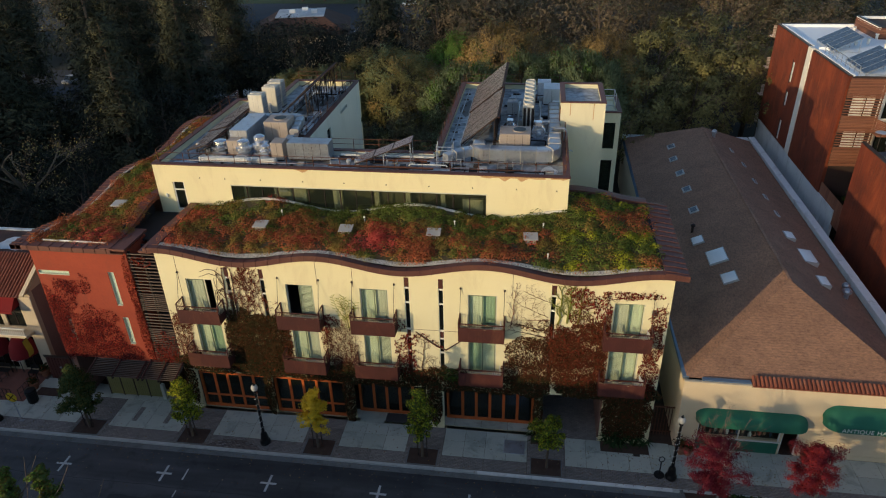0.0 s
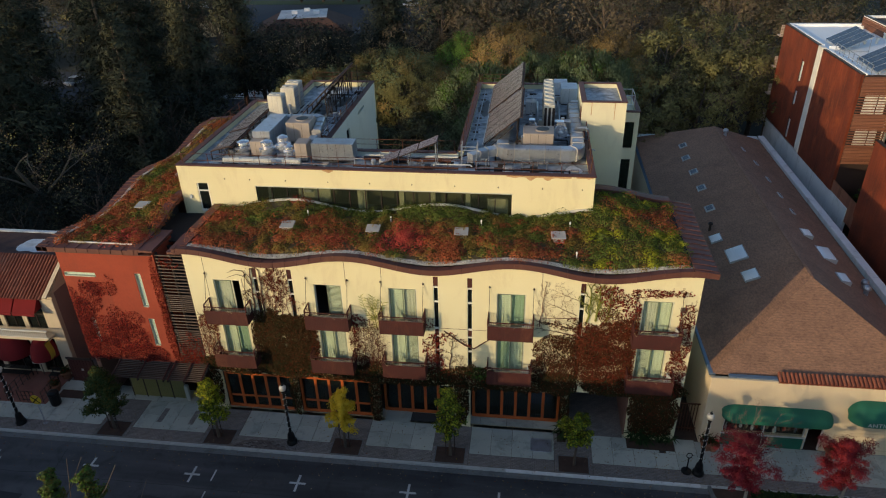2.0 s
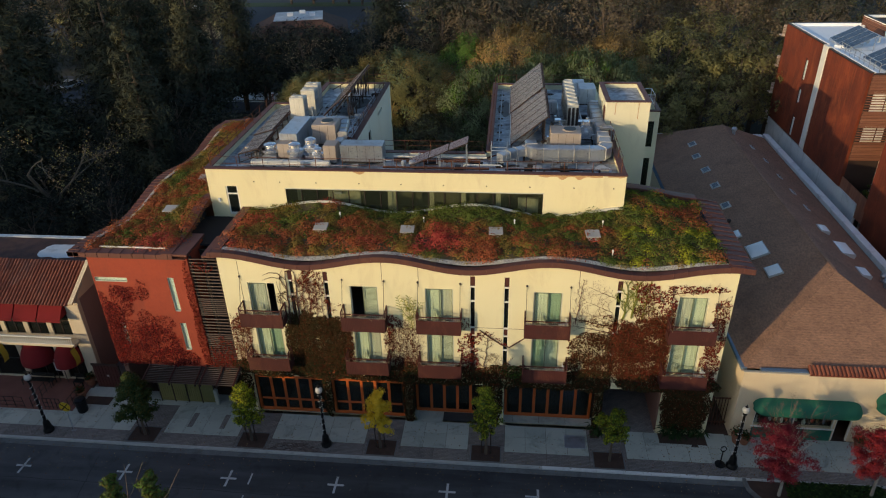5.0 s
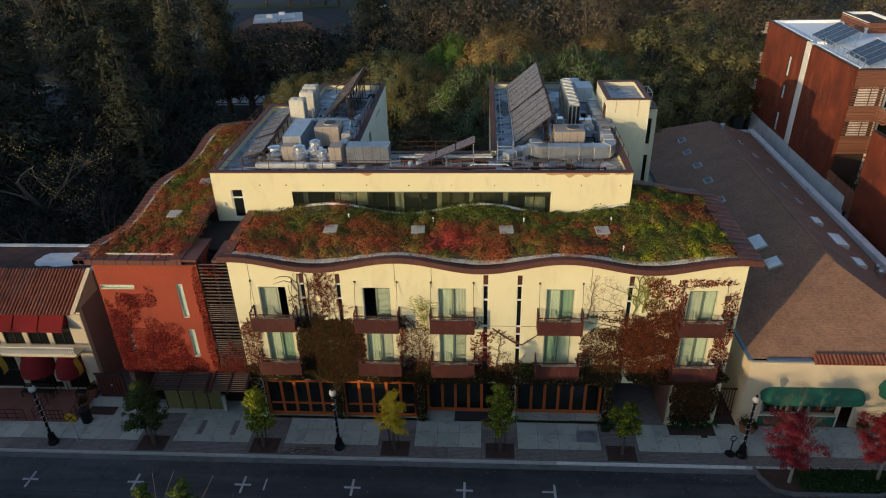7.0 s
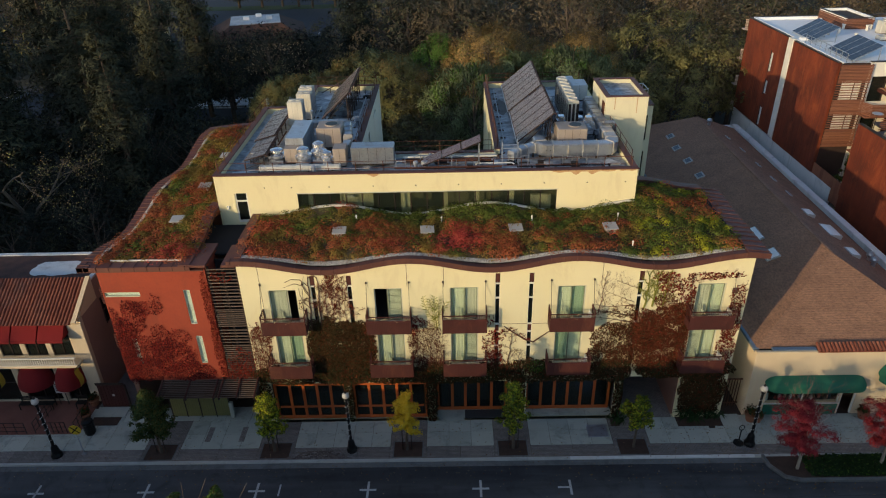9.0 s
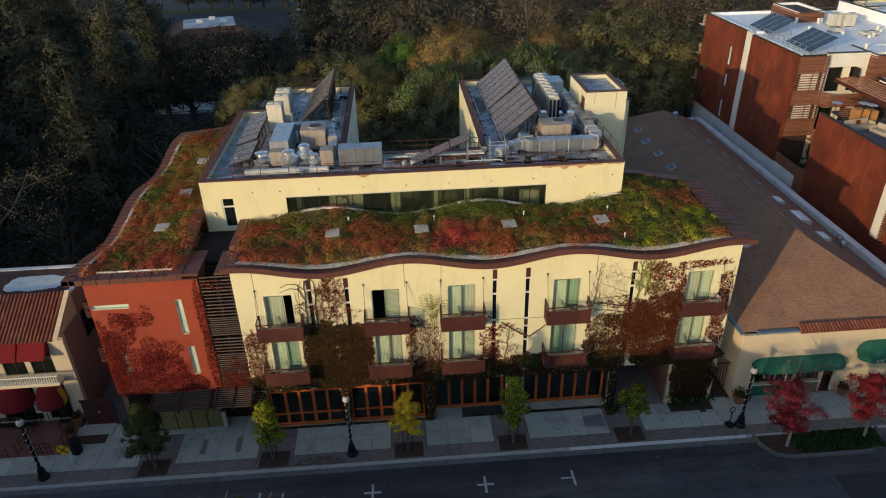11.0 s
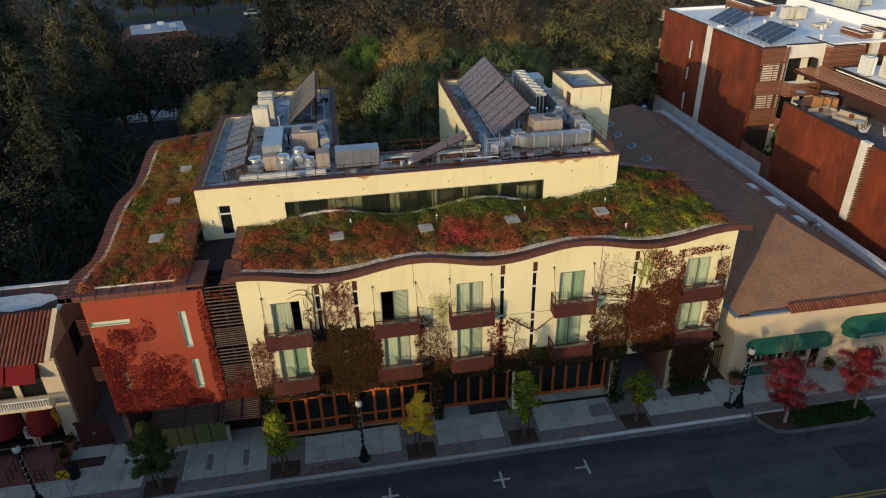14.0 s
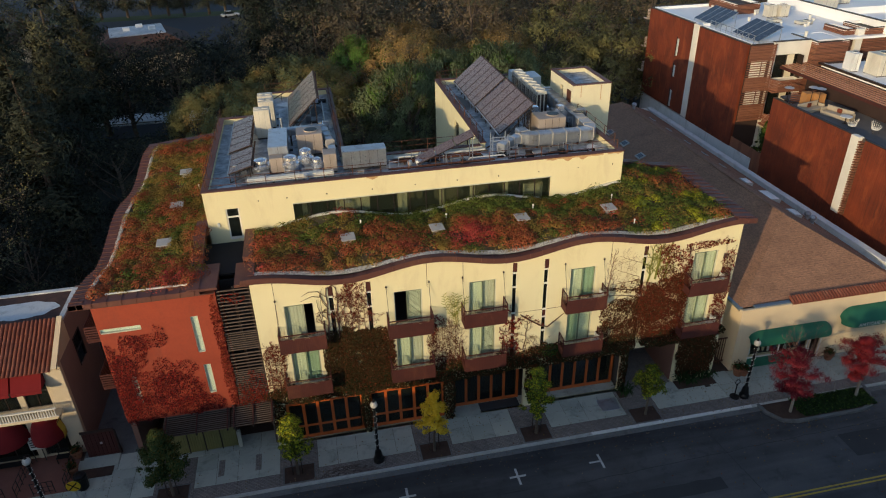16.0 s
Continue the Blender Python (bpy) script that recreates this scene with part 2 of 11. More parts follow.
M_FLASH = surface("brown_metal_flashing", (0.090, 0.034, 0.028), (0.15, 0.056, 0.043), 0.6, 0.1, 0.6, 7, 0.1, stain=(0.22, 0.10, 0.05), stain_amount=0.5, per="object")
M_PEBBLE = surface("pale_pebble", (0.30, 0.29, 0.27), (0.58, 0.56, 0.53), 0.9, big=3, small=20, bump=0.2, per="island")
M_KERBWHITE = surface("white_kerb_paint", (0.62, 0.62, 0.60), (0.80, 0.80, 0.78), 0.8, big=1.2, small=12, bump=0.1, stain=(0.30, 0.29, 0.27), stain_amount=0.5)
# cafe cream taken down to beige, dappled shade put into the colour
M_CAFE = surface("dapple_shaded_cream_stucco", (0.58, 0.48, 0.34), (0.68, 0.57, 0.41), 0.9, big=0.3, small=14, bump=0.2, stain=(0.35, 0.27, 0.18), stain_amount=0.3)
M_GRAVEL = surface("gravel", (0.22, 0.21, 0.19), (0.52, 0.50, 0.46), 0.95, big=3, small=28, bump=0.6)
M_SOIL = surface("roof_soil", (0.07, 0.055, 0.025), (0.12, 0.09, 0.045), 1.0, big=0.8, small=12, bump=0.5)
M_BARK = surface("bark", (0.07, 0.05, 0.035), (0.16, 0.12, 0.09), 0.95, big=1.5, small=14, bump=0.5)
M_PALEBARK = surface("pale_bark", (0.25, 0.21, 0.17), (0.42, 0.37, 0.31), 0.9, big=1.5, small=14, bump=0.4)
M_RUSTBAL = surface("rust_brown_panel", (0.042, 0.0085, 0.007), (0.080, 0.016, 0.012), 0.75, 0.0, 0.7, 12, 0.1, stain=(0.25, 0.09, 0.04), stain_amount=0.4)
M_DARKSTEEL = flat("dark_steel", (0.05, 0.035, 0.03), 0.5, 0.5)
M_ORANGEWOOD = surface("orange_stained_wood", (0.46, 0.092, 0.016), (0.58, 0.135, 0.025), 0.55, big=0.8, small=10, bump=0.12, stretch=(3, 3, 0.6))
M_GLASS = glass("window_glass", (0.05, 0.08, 0.06), 0.03, 0.05)
M_DARKGLASS = glass("dark_glass", (0.012, 0.016, 0.015), 0.04, 0.8)
M_WHITE = flat("white_paint", (0.74, 0.72, 0.66), 0.5)
M_WINFRAME = flat("pale_window_frame", (0.55, 0.55, 0.46), 0.5)
M_CURTAIN = surface("sheer_curtain", (0.71, 0.71, 0.52), (0.79, 0.785, 0.60), 0.9, big=0.6, small=6, bump=0.0)
M_BLIND = flat("white_blind", (0.80, 0.80, 0.74), 0.8)
M_RIBGLASS = glass("ribbon_glass", (0.03, 0.04, 0.03), 0.03, 0.28)
# rooms and recesses behind openings, their dimness put into the colour
M_DARKROOM = flat("painted_dim_interior", (0.085, 0.075, 0.07), 0.9)
M_SLAT = surface("weathered_wood_slat", (0.075, 0.052, 0.042), (0.145, 0.104, 0.082), 0.8, big=0.6, small=9, bump=0.2, per="object")
M_ROOFMEM = surface("grey_roof_membrane", (0.03, 0.034, 0.04), (0.62, 0.67, 0.73), 0.55, big=1.5, small=3.2, bump=0.15, stain=(0.06, 0.05, 0.045), stain_amount=0.95)
M_BLACKMEM = surface("black_membrane", (0.010, 0.011, 0.014), (0.022, 0.023, 0.028), 0.92, big=0.6, small=8, bump=0.1)
M_GALV = surface("galvanised_metal", (0.22, 0.245, 0.285), (0.60, 0.64, 0.70), 0.33, 0.65, 2.2, 9, 0.12, stain=(0.20, 0.15, 0.11), stain_amount=0.8, per="object", rvar=0.16)
M_UNIT = surface("beige_unit_enclosure", (0.54, 0.51, 0.43), (0.72, 0.69, 0.60), 0.55, 0.1, 0.7, 8, 0.05, stain=(0.30, 0.25, 0.18), stain_amount=0.4)
M_STEEL = surface("bright_sheet_steel", (0.62, 0.64, 0.68), (0.86, 0.88, 0.92), 0.24, 0.85, 1.6, 8, 0.06, stain=(0.35, 0.25, 0.17), stain_amount=0.5)
M_PINKUNIT = surface("sunfaded_unit_enclosure", (0.30, 0.255, 0.225), (0.42, 0.355, 0.31), 0.6, 0.1, 0.7, 8, 0.05, stain=(0.25, 0.2, 0.16), stain_amount=0.4)
M_PV = surface("solar_collector_face", (0.105, 0.074, 0.072), (0.175, 0.128, 0.122), 0.28, 0.0, 2.2, 9, 0.0)
M_PVBLUE = surface("blue_solar_face", (0.030, 0.046, 0.078), (0.045, 0.066, 0.105), 0.25, 0.0, 0.8, 4, 0.0)
M_ALU = flat("aluminium", (0.55, 0.55, 0.56), 0.35, 0.8)
M_RUSTPIPE = surface("rusty_pipe", (0.085, 0.032, 0.02), (0.17, 0.065, 0.036), 0.7, 0.4, 0.8, 12, 0.1)
M_RUSTSTAIN = surface("rust_stain", (0.42, 0.22, 0.09), (0.62, 0.42, 0.22), 0.9, big=2, small=14, bump=0.1)
M_SHINGLE = surface("brown_shingle", (0.215, 0.119, 0.078), (0.37, 0.205, 0.132), 0.95, big=0.6, small=13, bump=0.6, stretch=(1, 1, 3.0), stain=(0.17, 0.095, 0.06), stain_amount=0.6)
nt = M_SHINGLE.node_tree                      # single tabs weather differently
bs = nt.nodes["Principled BSDF"]
tab = ramp(nt, noise_tex(nt, 4.6, 3, 0.7, scaled(nt, 1.0, 1.0, 4.0)), ((0.32, (0.68, 0.68, 0.7)), (0.5, (0.99, 0.98, 0.96)), (0.68, (1.26, 1.22, 1.15))))
nt.links.new(mixed(nt, 1.0, bs.inputs["Base Color"].links[0].from_socket, tab, "MULTIPLY"), bs.inputs["Base Color"])
# the pale yellow stain paints sun dapples into the wall colour
M_ANTWALL = surface("sand_stucco", (0.66, 0.52, 0.34), (0.74, 0.60, 0.41), 0.9, big=0.35, small=15, bump=0.2, stain=(0.78, 0.70, 0.46), stain_amount=0.5)
M_GREYCOPE = surface("grey_coping", (0.58, 0.61, 0.62), (0.76, 0.78, 0.79), 0.8, big=0.6, small=9, bump=0.2, stain=(0.16, 0.16, 0.15), stain_amount=0.6)
M_BLUEGUT = surface("blue_grey_gutter", (0.11, 0.16, 0.22), (0.17, 0.23, 0.30), 0.5, 0.3, 0.8, 8, 0.08)
M_TILE = surface("clay_tile", (0.15, 0.040, 0.023), (0.30, 0.092, 0.050), 0.85, big=0.8, small=10, bump=0.2, per="object", stain=(0.42, 0.33, 0.26), stain_amount=0.25)
M_GREENCLOTH = surface("green_canvas", (0.008, 0.10, 0.062), (0.016, 0.15, 0.09), 0.8, big=0.8, small=30, bump=0.1)
M_REDCLOTH = surface("red_canvas", (0.15, 0.005, 0.007), (0.22, 0.008, 0.011), 0.98, big=0.8, small=30, bump=0.1)
M_CORTEN = surface("rust_red_boards", (0.045, 0.008, 0.004), (0.255, 0.047, 0.014), 0.75, big=0.35, small=5, bump=0.15, stretch=(2.6, 2.6, 0.07), stain=(0.40, 0.105, 0.032), stain_amount=0.6)
M_CEDAR = surface("cedar_slats", (0.15, 0.055, 0.032), (0.30, 0.125, 0.07), 0.7, big=0.6, small=8, bump=0.15, per="object")
# brighter copy of the cedar, sunlight on the canopy put into its colour
M_CANOPY = surface("sunlit_cedar_slats", (0.34, 0.15, 0.085), (0.50, 0.25, 0.15), 0.7, big=0.6, small=8, bump=0.15, per="object")
M_PALESLAT = surface("sunbleached_slats", (0.40, 0.30, 0.24), (0.55, 0.44, 0.36), 0.7, big=0.8, small=8, bump=0.1, per="object")
M_WHITEROOF = surface("white_roof_membrane", (0.90, 0.91, 0.92), (0.95, 0.955, 0.96), 0.6, big=0.4, small=5, bump=0.08, stain=(0.7, 0.71, 0.72), stain_amount=0.2)
M_CONC = surface("concrete", (0.37, 0.378, 0.327), (0.53, 0.538, 0.465), 0.9, big=0.9, small=7, bump=0.2, stain=(0.10, 0.105, 0.10), stain_amount=0.75, per="object")
M_KERB = surface("kerb_concrete", (0.38, 0.38, 0.36), (0.56, 0.56, 0.53), 0.9, big=0.8, small=10, bump=0.2, stain=(0.14, 0.14, 0.13), stain_amount=0.5)
M_BRICKPAVE = surface("brown_paver", (0.19, 0.165, 0.15), (0.29, 0.25, 0.225), 0.9, big=0.9, small=14, bump=0.3, per="object", stain=(0.10, 0.085, 0.08), stain_amount=0.6)
nt = M_BRICKPAVE.node_tree                    # small pavers in running bond
bs = nt.nodes["Principled BSDF"]
bk = nt.nodes.new("ShaderNodeTexBrick")
bk.inputs["Scale"].default_value = 1.0
bk.inputs["Brick Width"].default_value, bk.inputs["Row Height"].default_value, bk.inputs["Mortar Size"].default_value = 0.22, 0.11, 0.012
bk.inputs["Color1"].default_value, bk.inputs["Color2"].default_value, bk.inputs["Mortar"].default_value = (1.18, 1.16, 1.14, 1), (0.84, 0.84, 0.86, 1), (0.45, 0.45, 0.45, 1)
nt.links.new(nt.nodes.new("ShaderNodeNewGeometry").outputs["Position"], bk.inputs["Vector"])
nt.links.new(mixed(nt, 1.0, bs.inputs["Base Color"].links[0].from_socket, bk.outputs["Color"], "MULTIPLY"), bs.inputs["Base Color"])
M_LOOSEBRICK = surface("dark_loose_brick", (0.05, 0.035, 0.03), (0.20, 0.15, 0.125), 0.9, big=2, small=14, bump=0.3, per="object")
M_ASPHALT = surface("asphalt", (0.050, 0.051, 0.055), (0.102, 0.102, 0.106), 0.88, big=0.3, small=22, bump=0.35, stain=(0.018, 0.018, 0.02), stain_amount=0.7)
nt = M_ASPHALT.node_tree                      # worn lanes along the street
bs = nt.nodes["Principled BSDF"]
lane = ramp(nt, noise_tex(nt, 1.0, 4, 0.6, scaled(nt, 0.05, 0.42, 1.0)), ((0.36, (0.5, 0.5, 0.52)), (0.5, (0.95, 0.94, 0.93)), (0.64, (1.35, 1.32, 1.28))))
nt.links.new(mixed(nt, 1.0, bs.inputs["Base Color"].links[0].from_socket, lane, "MULTIPLY"), bs.inputs["Base Color"])
M_GROUND = surface("dark_ground", (0.022, 0.024, 0.018), (0.045, 0.045, 0.034), 0.95, big=0.05, small=3, bump=0.3)
M_MULCH = surface("mulch", (0.04, 0.022, 0.016), (0.09, 0.05, 0.035), 1.0, big=2, small=24, bump=0.7)
M_ROADPAINT = surface("worn_road_paint", (0.40, 0.40, 0.39), (0.60, 0.60, 0.58), 0.8, big=1.5, small=20, bump=0.1, stain=(0.12, 0.12, 0.12), stain_amount=0.7)
M_YELLOWPAINT = surface("yellow_road_paint", (0.42, 0.28, 0.03), (0.55, 0.38, 0.06), 0.8, big=1.5, small=20, bump=0.1, stain=(0.12, 0.1, 0.05), stain_amount=0.7)
M_BLACKIRON = flat("black_iron", (0.014, 0.014, 0.015), 0.4, 0.6)
M_GLOBE = flat("frosted_globe", (0.50, 0.48, 0.44), 0.3)
M_OLIVE = surface("olive_fence_board", (0.16, 0.155, 0.055), (0.24, 0.225, 0.085), 0.8, big=0.7, small=9, bump=0.15)
M_SKYLIGHT = flat("skylight_dome", (0.86, 0.86, 0.85), 0.35)
M_GREYDOME = flat("weathered_grey_lens", (0.085, 0.092, 0.105), 0.25)
M_GREYLID = flat("grey_hatch_lid", (0.42, 0.40, 0.38), 0.5)
M_GUTTER = surface("stained_gutter_concrete", (0.11, 0.11, 0.11), (0.20, 0.20, 0.195), 0.9, big=0.9, small=10, bump=0.2, stain=(0.04, 0.04, 0.04), stain_amount=0.8)
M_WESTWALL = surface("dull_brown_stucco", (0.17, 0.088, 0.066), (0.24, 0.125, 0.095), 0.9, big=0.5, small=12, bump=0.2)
M_PATCH = surface("dark_asphalt_patch", (0.026, 0.027, 0.029), (0.05, 0.05, 0.053), 0.85, big=0.4, small=20, bump=0.3)
M_CORRIDOR = surface("corridor_paint", (0.20, 0.185, 0.11), (0.30, 0.275, 0.17), 0.85, big=0.5, small=6, bump=0.05)
M_DARKBOARD = surface("dark_brown_boards", (0.028, 0.016, 0.014), (0.05, 0.028, 0.024), 0.8, big=0.6, small=8, bump=0.15, stretch=(1, 1, 0.2))
M_BRICKFLOOR = surface("red_brick_paving", (0.16, 0.06, 0.045), (0.26, 0.11, 0.08), 0.9, big=0.8, small=14, bump=0.3)


# ---- ground, road, pavement ----
KERB_Y = 28.6
setting("ground", Geo().sheet(frange(-900, 900, 25), frange(-700, 1500, 23), lambda x, y: (x, y, -0.2)), M_GROUND, label="dark bare ground under the trees and lots", category="ground")
setting("road", Geo().box(-160, 160, 14.2, KERB_Y - 0.4, -0.22, -0.15), M_ASPHALT, label="worn dark asphalt street", category="road")
setting("gutter", Geo().box(-160, 160, KERB_Y - 0.4, KERB_Y, -0.22, -0.145), M_GUTTER, label="stained concrete gutter strip along the kerb", category="gutter")
# pavement bed and kerb; the slabs lie on it
pave = setting("pavement", Geo().box(-160, 160, KERB_Y + 0.16, 36.0, -0.2, -0.03), M_MULCH, label="concrete pavement with brown paver bands", category="pavement")
kerb = setting("kerb", Geo().box(-160, 160, KERB_Y, KERB_Y + 0.16, -0.2, -0.01), M_KERB, label="concrete kerb, painted white in front of the entry", category="kerb")
setting("far_pavement", Geo().box(-160, 160, 9.5, 14.2, -0.2, 0.0), M_CONC, label="concrete pavement on the far side of the street", category="pavement")
g = Geo()
for k in range(7):
    g.cbox(-2.6 + 1.62 * k, -2.6 + 1.62 * k + 1.6, KERB_Y - 0.006, KERB_Y + 0.166, -0.12, 0.004, 0.01)
part("white_kerb_paint", g, M_KERBWHITE, kerb)

# parking crosses, tees and the yellow centre line
g = Geo()
for i, x in enumerate((-41.4, -34.8, -28.18, -21.54, -14.9, -8.21)):
    w = 0.07
    g.box(x - 0.5, x + 0.5, 26.47 - w, 26.47 + w, -0.15, -0.144)
    g.box(x - w, x + w, 26.47 - 0.62, 26.47 - w, -0.15, -0.144)
    g.box(x - w, x + w, 26.47 + w, 26.47 + 0.62, -0.15, -0.144)
g.box(-2.97, -2.83, 25.95, 27.05, -0.15, -0.144)
g.box(-3.65, -2.97, 26.45, 26.57, -0.15, -0.144)
g.box(-20.24, -20.14, 26.1, 26.95, -0.15, -0.144)
g.box(-20.22, -20.14, 24.8, 25.3, -0.15, -0.144)
whole("parking_marks", g, M_ROADPAINT, "worn white parking crosses painted on the asphalt", "road marking", kind="structure")
g = Geo().box(-160, 160, 21.45, 21.55, -0.15, -0.144).box(-160, 160, 21.68, 21.78, -0.15, -0.144)
whole("centre_line", g, M_YELLOWPAINT, "double yellow line along the middle of the street", "road marking", kind="structure")

# darker repair patches and sealed cracks in the asphalt
g = Geo()
for x0, x1, y0, y1 in ((12.5, 30.0, 23.4, 25.2), (-40.0, -31.0, 22.6, 24.0), (-6.0, 3.5, 22.9, 23.8), (-24.0, -15.5, 23.6, 24.6)):
    xs = frange(x0, x1, 14)
    g.sheet(xs, (0, 1), lambda x, v: (x, (y0 if v == 0 else y1) + 0.09 * noise.noise((x * 1.3, v * 7 + y0, 2)), -0.146))
whole("asphalt_patch", g, M_PATCH, "dark repair patch in the asphalt", "road patch", kind="structure")
g = Geo()
for x0, y0, x1, y1, sd_ in ((-38, 25.6, -8, 25.4, 1), (-5, 25.2, 22, 25.9, 2), (-17.5, 27.9, -18.6, 21.9, 3), (4.6, 27.8, 5.4, 21.9, 4), (-30.5, 27.6, -29.7, 22.0, 5)):
    n = 40
    pts = [(x0 + (x1 - x0) * k / n + 0.1 * noise.noise((k * 0.7, sd_, 0)), y0 + (y1 - y0) * k / n + 0.14 * noise.noise((k * 0.5, sd_, 4)), -0.147) for k in range(n + 1)]
    for a, b in zip(pts, pts[1:]):
        g.bar(a, b, 0.035, 0.006)
whole("sealed_crack", g, M_PATCH, "thin dark sealed crack in the asphalt", "crack", kind="structure")

PITS = (-28.35, -21.02, -12.65, -6.07, 1.46)
PIT_W, PIT_Y0, PIT_Y1 = 1.78, 28.88, 30.15
pav = []
# concrete slabs between the pits, brown pavers round them and along the kerb
slab_meshes = {}
def slab(x0, x1, y0, y1, mat, gap=0.008):
    key = (round(x1 - x0, 3), round(y1 - y0, 3), mat.name)
    if key not in slab_meshes:
        slab_meshes[key] = Geo().cbox(gap, x1 - x0 - gap, gap, y1 - y0 - gap, -0.03, 0.0, 0.01).mesh("slab", mat)
    pav.append(("slab" if mat is M_CONC else "paver_panel", slab_meshes[key], Matrix.Translation((x0, y0, 0))))

edges = [-44.0]
for p in PITS:
    edges += [p - 1.15, p + 1.15]
edges.append(9.0)
for k in range(0, len(edges) - 1):
    a, b = edges[k], edges[k + 1]
    if k % 2:                                   # a bay with a tree
        p = (a + b) / 2
        slab(a, b, PIT_Y1, 31.25, M_BRICKPAVE)
        slab(a, b, 31.25, 32.3, M_BRICKPAVE)
        slab(a, p - PIT_W / 2, KERB_Y + 0.16, PIT_Y1, M_BRICKPAVE)
        slab(p + PIT_W / 2, b, KERB_Y + 0.16, PIT_Y1, M_BRICKPAVE)
        slab(p - PIT_W / 2, p + PIT_W / 2, KERB_Y + 0.16, PIT_Y0, M_BRICKPAVE)
    else:
        n = max(1, round((b - a) / 1.3))
        w = (b - a) / n
        for i in range(n):
            for j in range(2):
                slab(a + i * w, a + (i + 1) * w, 29.75 + j * 1.275, 29.75 + (j + 1) * 1.275, M_CONC)
        m = max(1, round((b - a) / 2.1))
        for i in range(m):
            slab(a + i * (b - a) / m, a + (i + 1) * (b - a) / m, KERB_Y + 0.16, 29.75, M_BRICKPAVE)
for i in range(12):
    slab(9.0 + i * 1.5, 10.5 + i * 1.5, KERB_Y + 0.16, 29.6, M_BRICKPAVE)
    for j in range(2):
        slab(9.0 + i * 1.5, 10.5 + i * 1.5, 29.6 + j * 1.3, 30.9 + j * 1.3, M_CONC)
for i in range(26):
    slab(-44.0 + i * 1.72, -42.28 + i * 1.72, 32.3, 33.6, M_CONC)
g = Geo()
for p in PITS:
    g.sheet(frange(p - PIT_W / 2, p + PIT_W / 2, 9), frange(PIT_Y0, PIT_Y1, 7), lambda x, y: (x, y, 0.0 + 0.025 * noise.noise((x * 3, y * 3, 0))))
part("tree_pit_mulch", g, M_MULCH, pave)
g = Geo()
for p in PITS:
    for q in ((p - PIT_W / 2 - 0.07, p - PIT_W / 2, PIT_Y0 - 0.07, PIT_Y1 + 0.07), (p + PIT_W / 2, p + PIT_W / 2 + 0.07, PIT_Y0 - 0.07, PIT_Y1 + 0.07), (p - PIT_W / 2, p + PIT_W / 2, PIT_Y0 - 0.07, PIT_Y0), (p - PIT_W / 2, p + PIT_W / 2, PIT_Y1, PIT_Y1 + 0.07)):
        g.box(*q, -0.03, 0.006)
part("pit_edging", g, M_GUTTER, pave)
# utility covers
def cover(name, x0, x1, y0, y1, mat, label):
    e = whole(name, Geo().cbox(x0, x1, y0, y1, -0.01, 0.012, 0.006), mat, label, "cover")
    return e
cover("utility_vault_cover", -1.15, 0.15, 30.35, 31.45, M_GALV, "large dull steel vault cover set in the pavement")
cover("utility_cover", -25.85, -25.5, 30.35, 31.65, M_BRICKPAVE, "narrow dark utility lid set in the pavement")
cover("utility_cover", -23.65, -23.3, 30.35, 31.65, M_BRICKPAVE, "narrow dark utility lid set in the pavement")
cover("meter_lid", 6.75, 7.15, 31.0, 31.6, M_DARKSTEEL, "small dark meter lid set in the pavement")
cover("entry_mat", -10.7, -9.05, 31.9, 33.0, M_CONC, "pale concrete threshold slab before the doors")
cover("dark_mat", -9.0, -6.3, 32.2, 33.0, M_PATCH, "black entrance mat before the glazed doors")
# planted kerb island before the shop
g = Geo()
isl = [(9.2, 28.7), (9.3, 27.9), (9.9, 27.0), (10.8, 26.75), (15.6, 26.75), (16.6, 27.1), (17.1, 27.9), (17.3, 28.7)]
for i in range(len(isl) - 1):
    (ax, ay), (bx, by) = isl[i], isl[i + 1]
    g.bar((ax, ay, -0.07), (bx, by, -0.07), 0.2, 0.2)
part("island_kerb", g, M_GUTTER, kerb)
g = Geo()
g.add([(x, y, -0.05) for x, y in isl], [tuple(range(len(isl)))[::-1]])
bed = setting("planting_bed", g, M_MULCH, label="dark mulched kerb island with low groundcover", category="planting bed")


# ---- the hotel with the wavy green roof ----
WY = 32.05                                   # face of the street wall
def wave(x):
    return math.cos(2 * math.pi * (x + 12.2) / 9.72)
def roof_z(x, y):
    s = (y - 31.6) / 6.2
    return 12.2 + 0.62 * min(s, 1.1) + 0.35 * wave(x) * (1 - 2 * max(0.0, min(s, 1.0)))
def west_z(x, y):
    s = (x + 31.2) / 6.3
    w = math.cos(2 * math.pi * (y - 43.3) / 11.0)
    f = max(0.0, min((y - 31.8) / 5.0, 1.0))
    return (1 - f) * 12.25 + f * (11.74 + 0.9 * s + 0.32 * w * (1 - 2 * s))

hotel = thing("hotel_building", "three-storey cream stucco hotel with a wavy planted roof", "building", at=(-10, 32.05, 0))
WIN_X = (-19.75, -13.5, -9.0, -2.65, 5.53)
WIN_W = 1.66
SLITS = (-17.9, -15.75, -7.03, -5.05, 1.35)
holes = []
for x in WIN_X:
    holes += [(x - WIN_W / 2, x + WIN_W / 2, 8.0, 10.42), (x - WIN_W / 2, x + WIN_W / 2, 4.7, 7.12)]
for x in SLITS:
    holes.append((x - 0.14, x + 0.14, 4.4, 11.35))
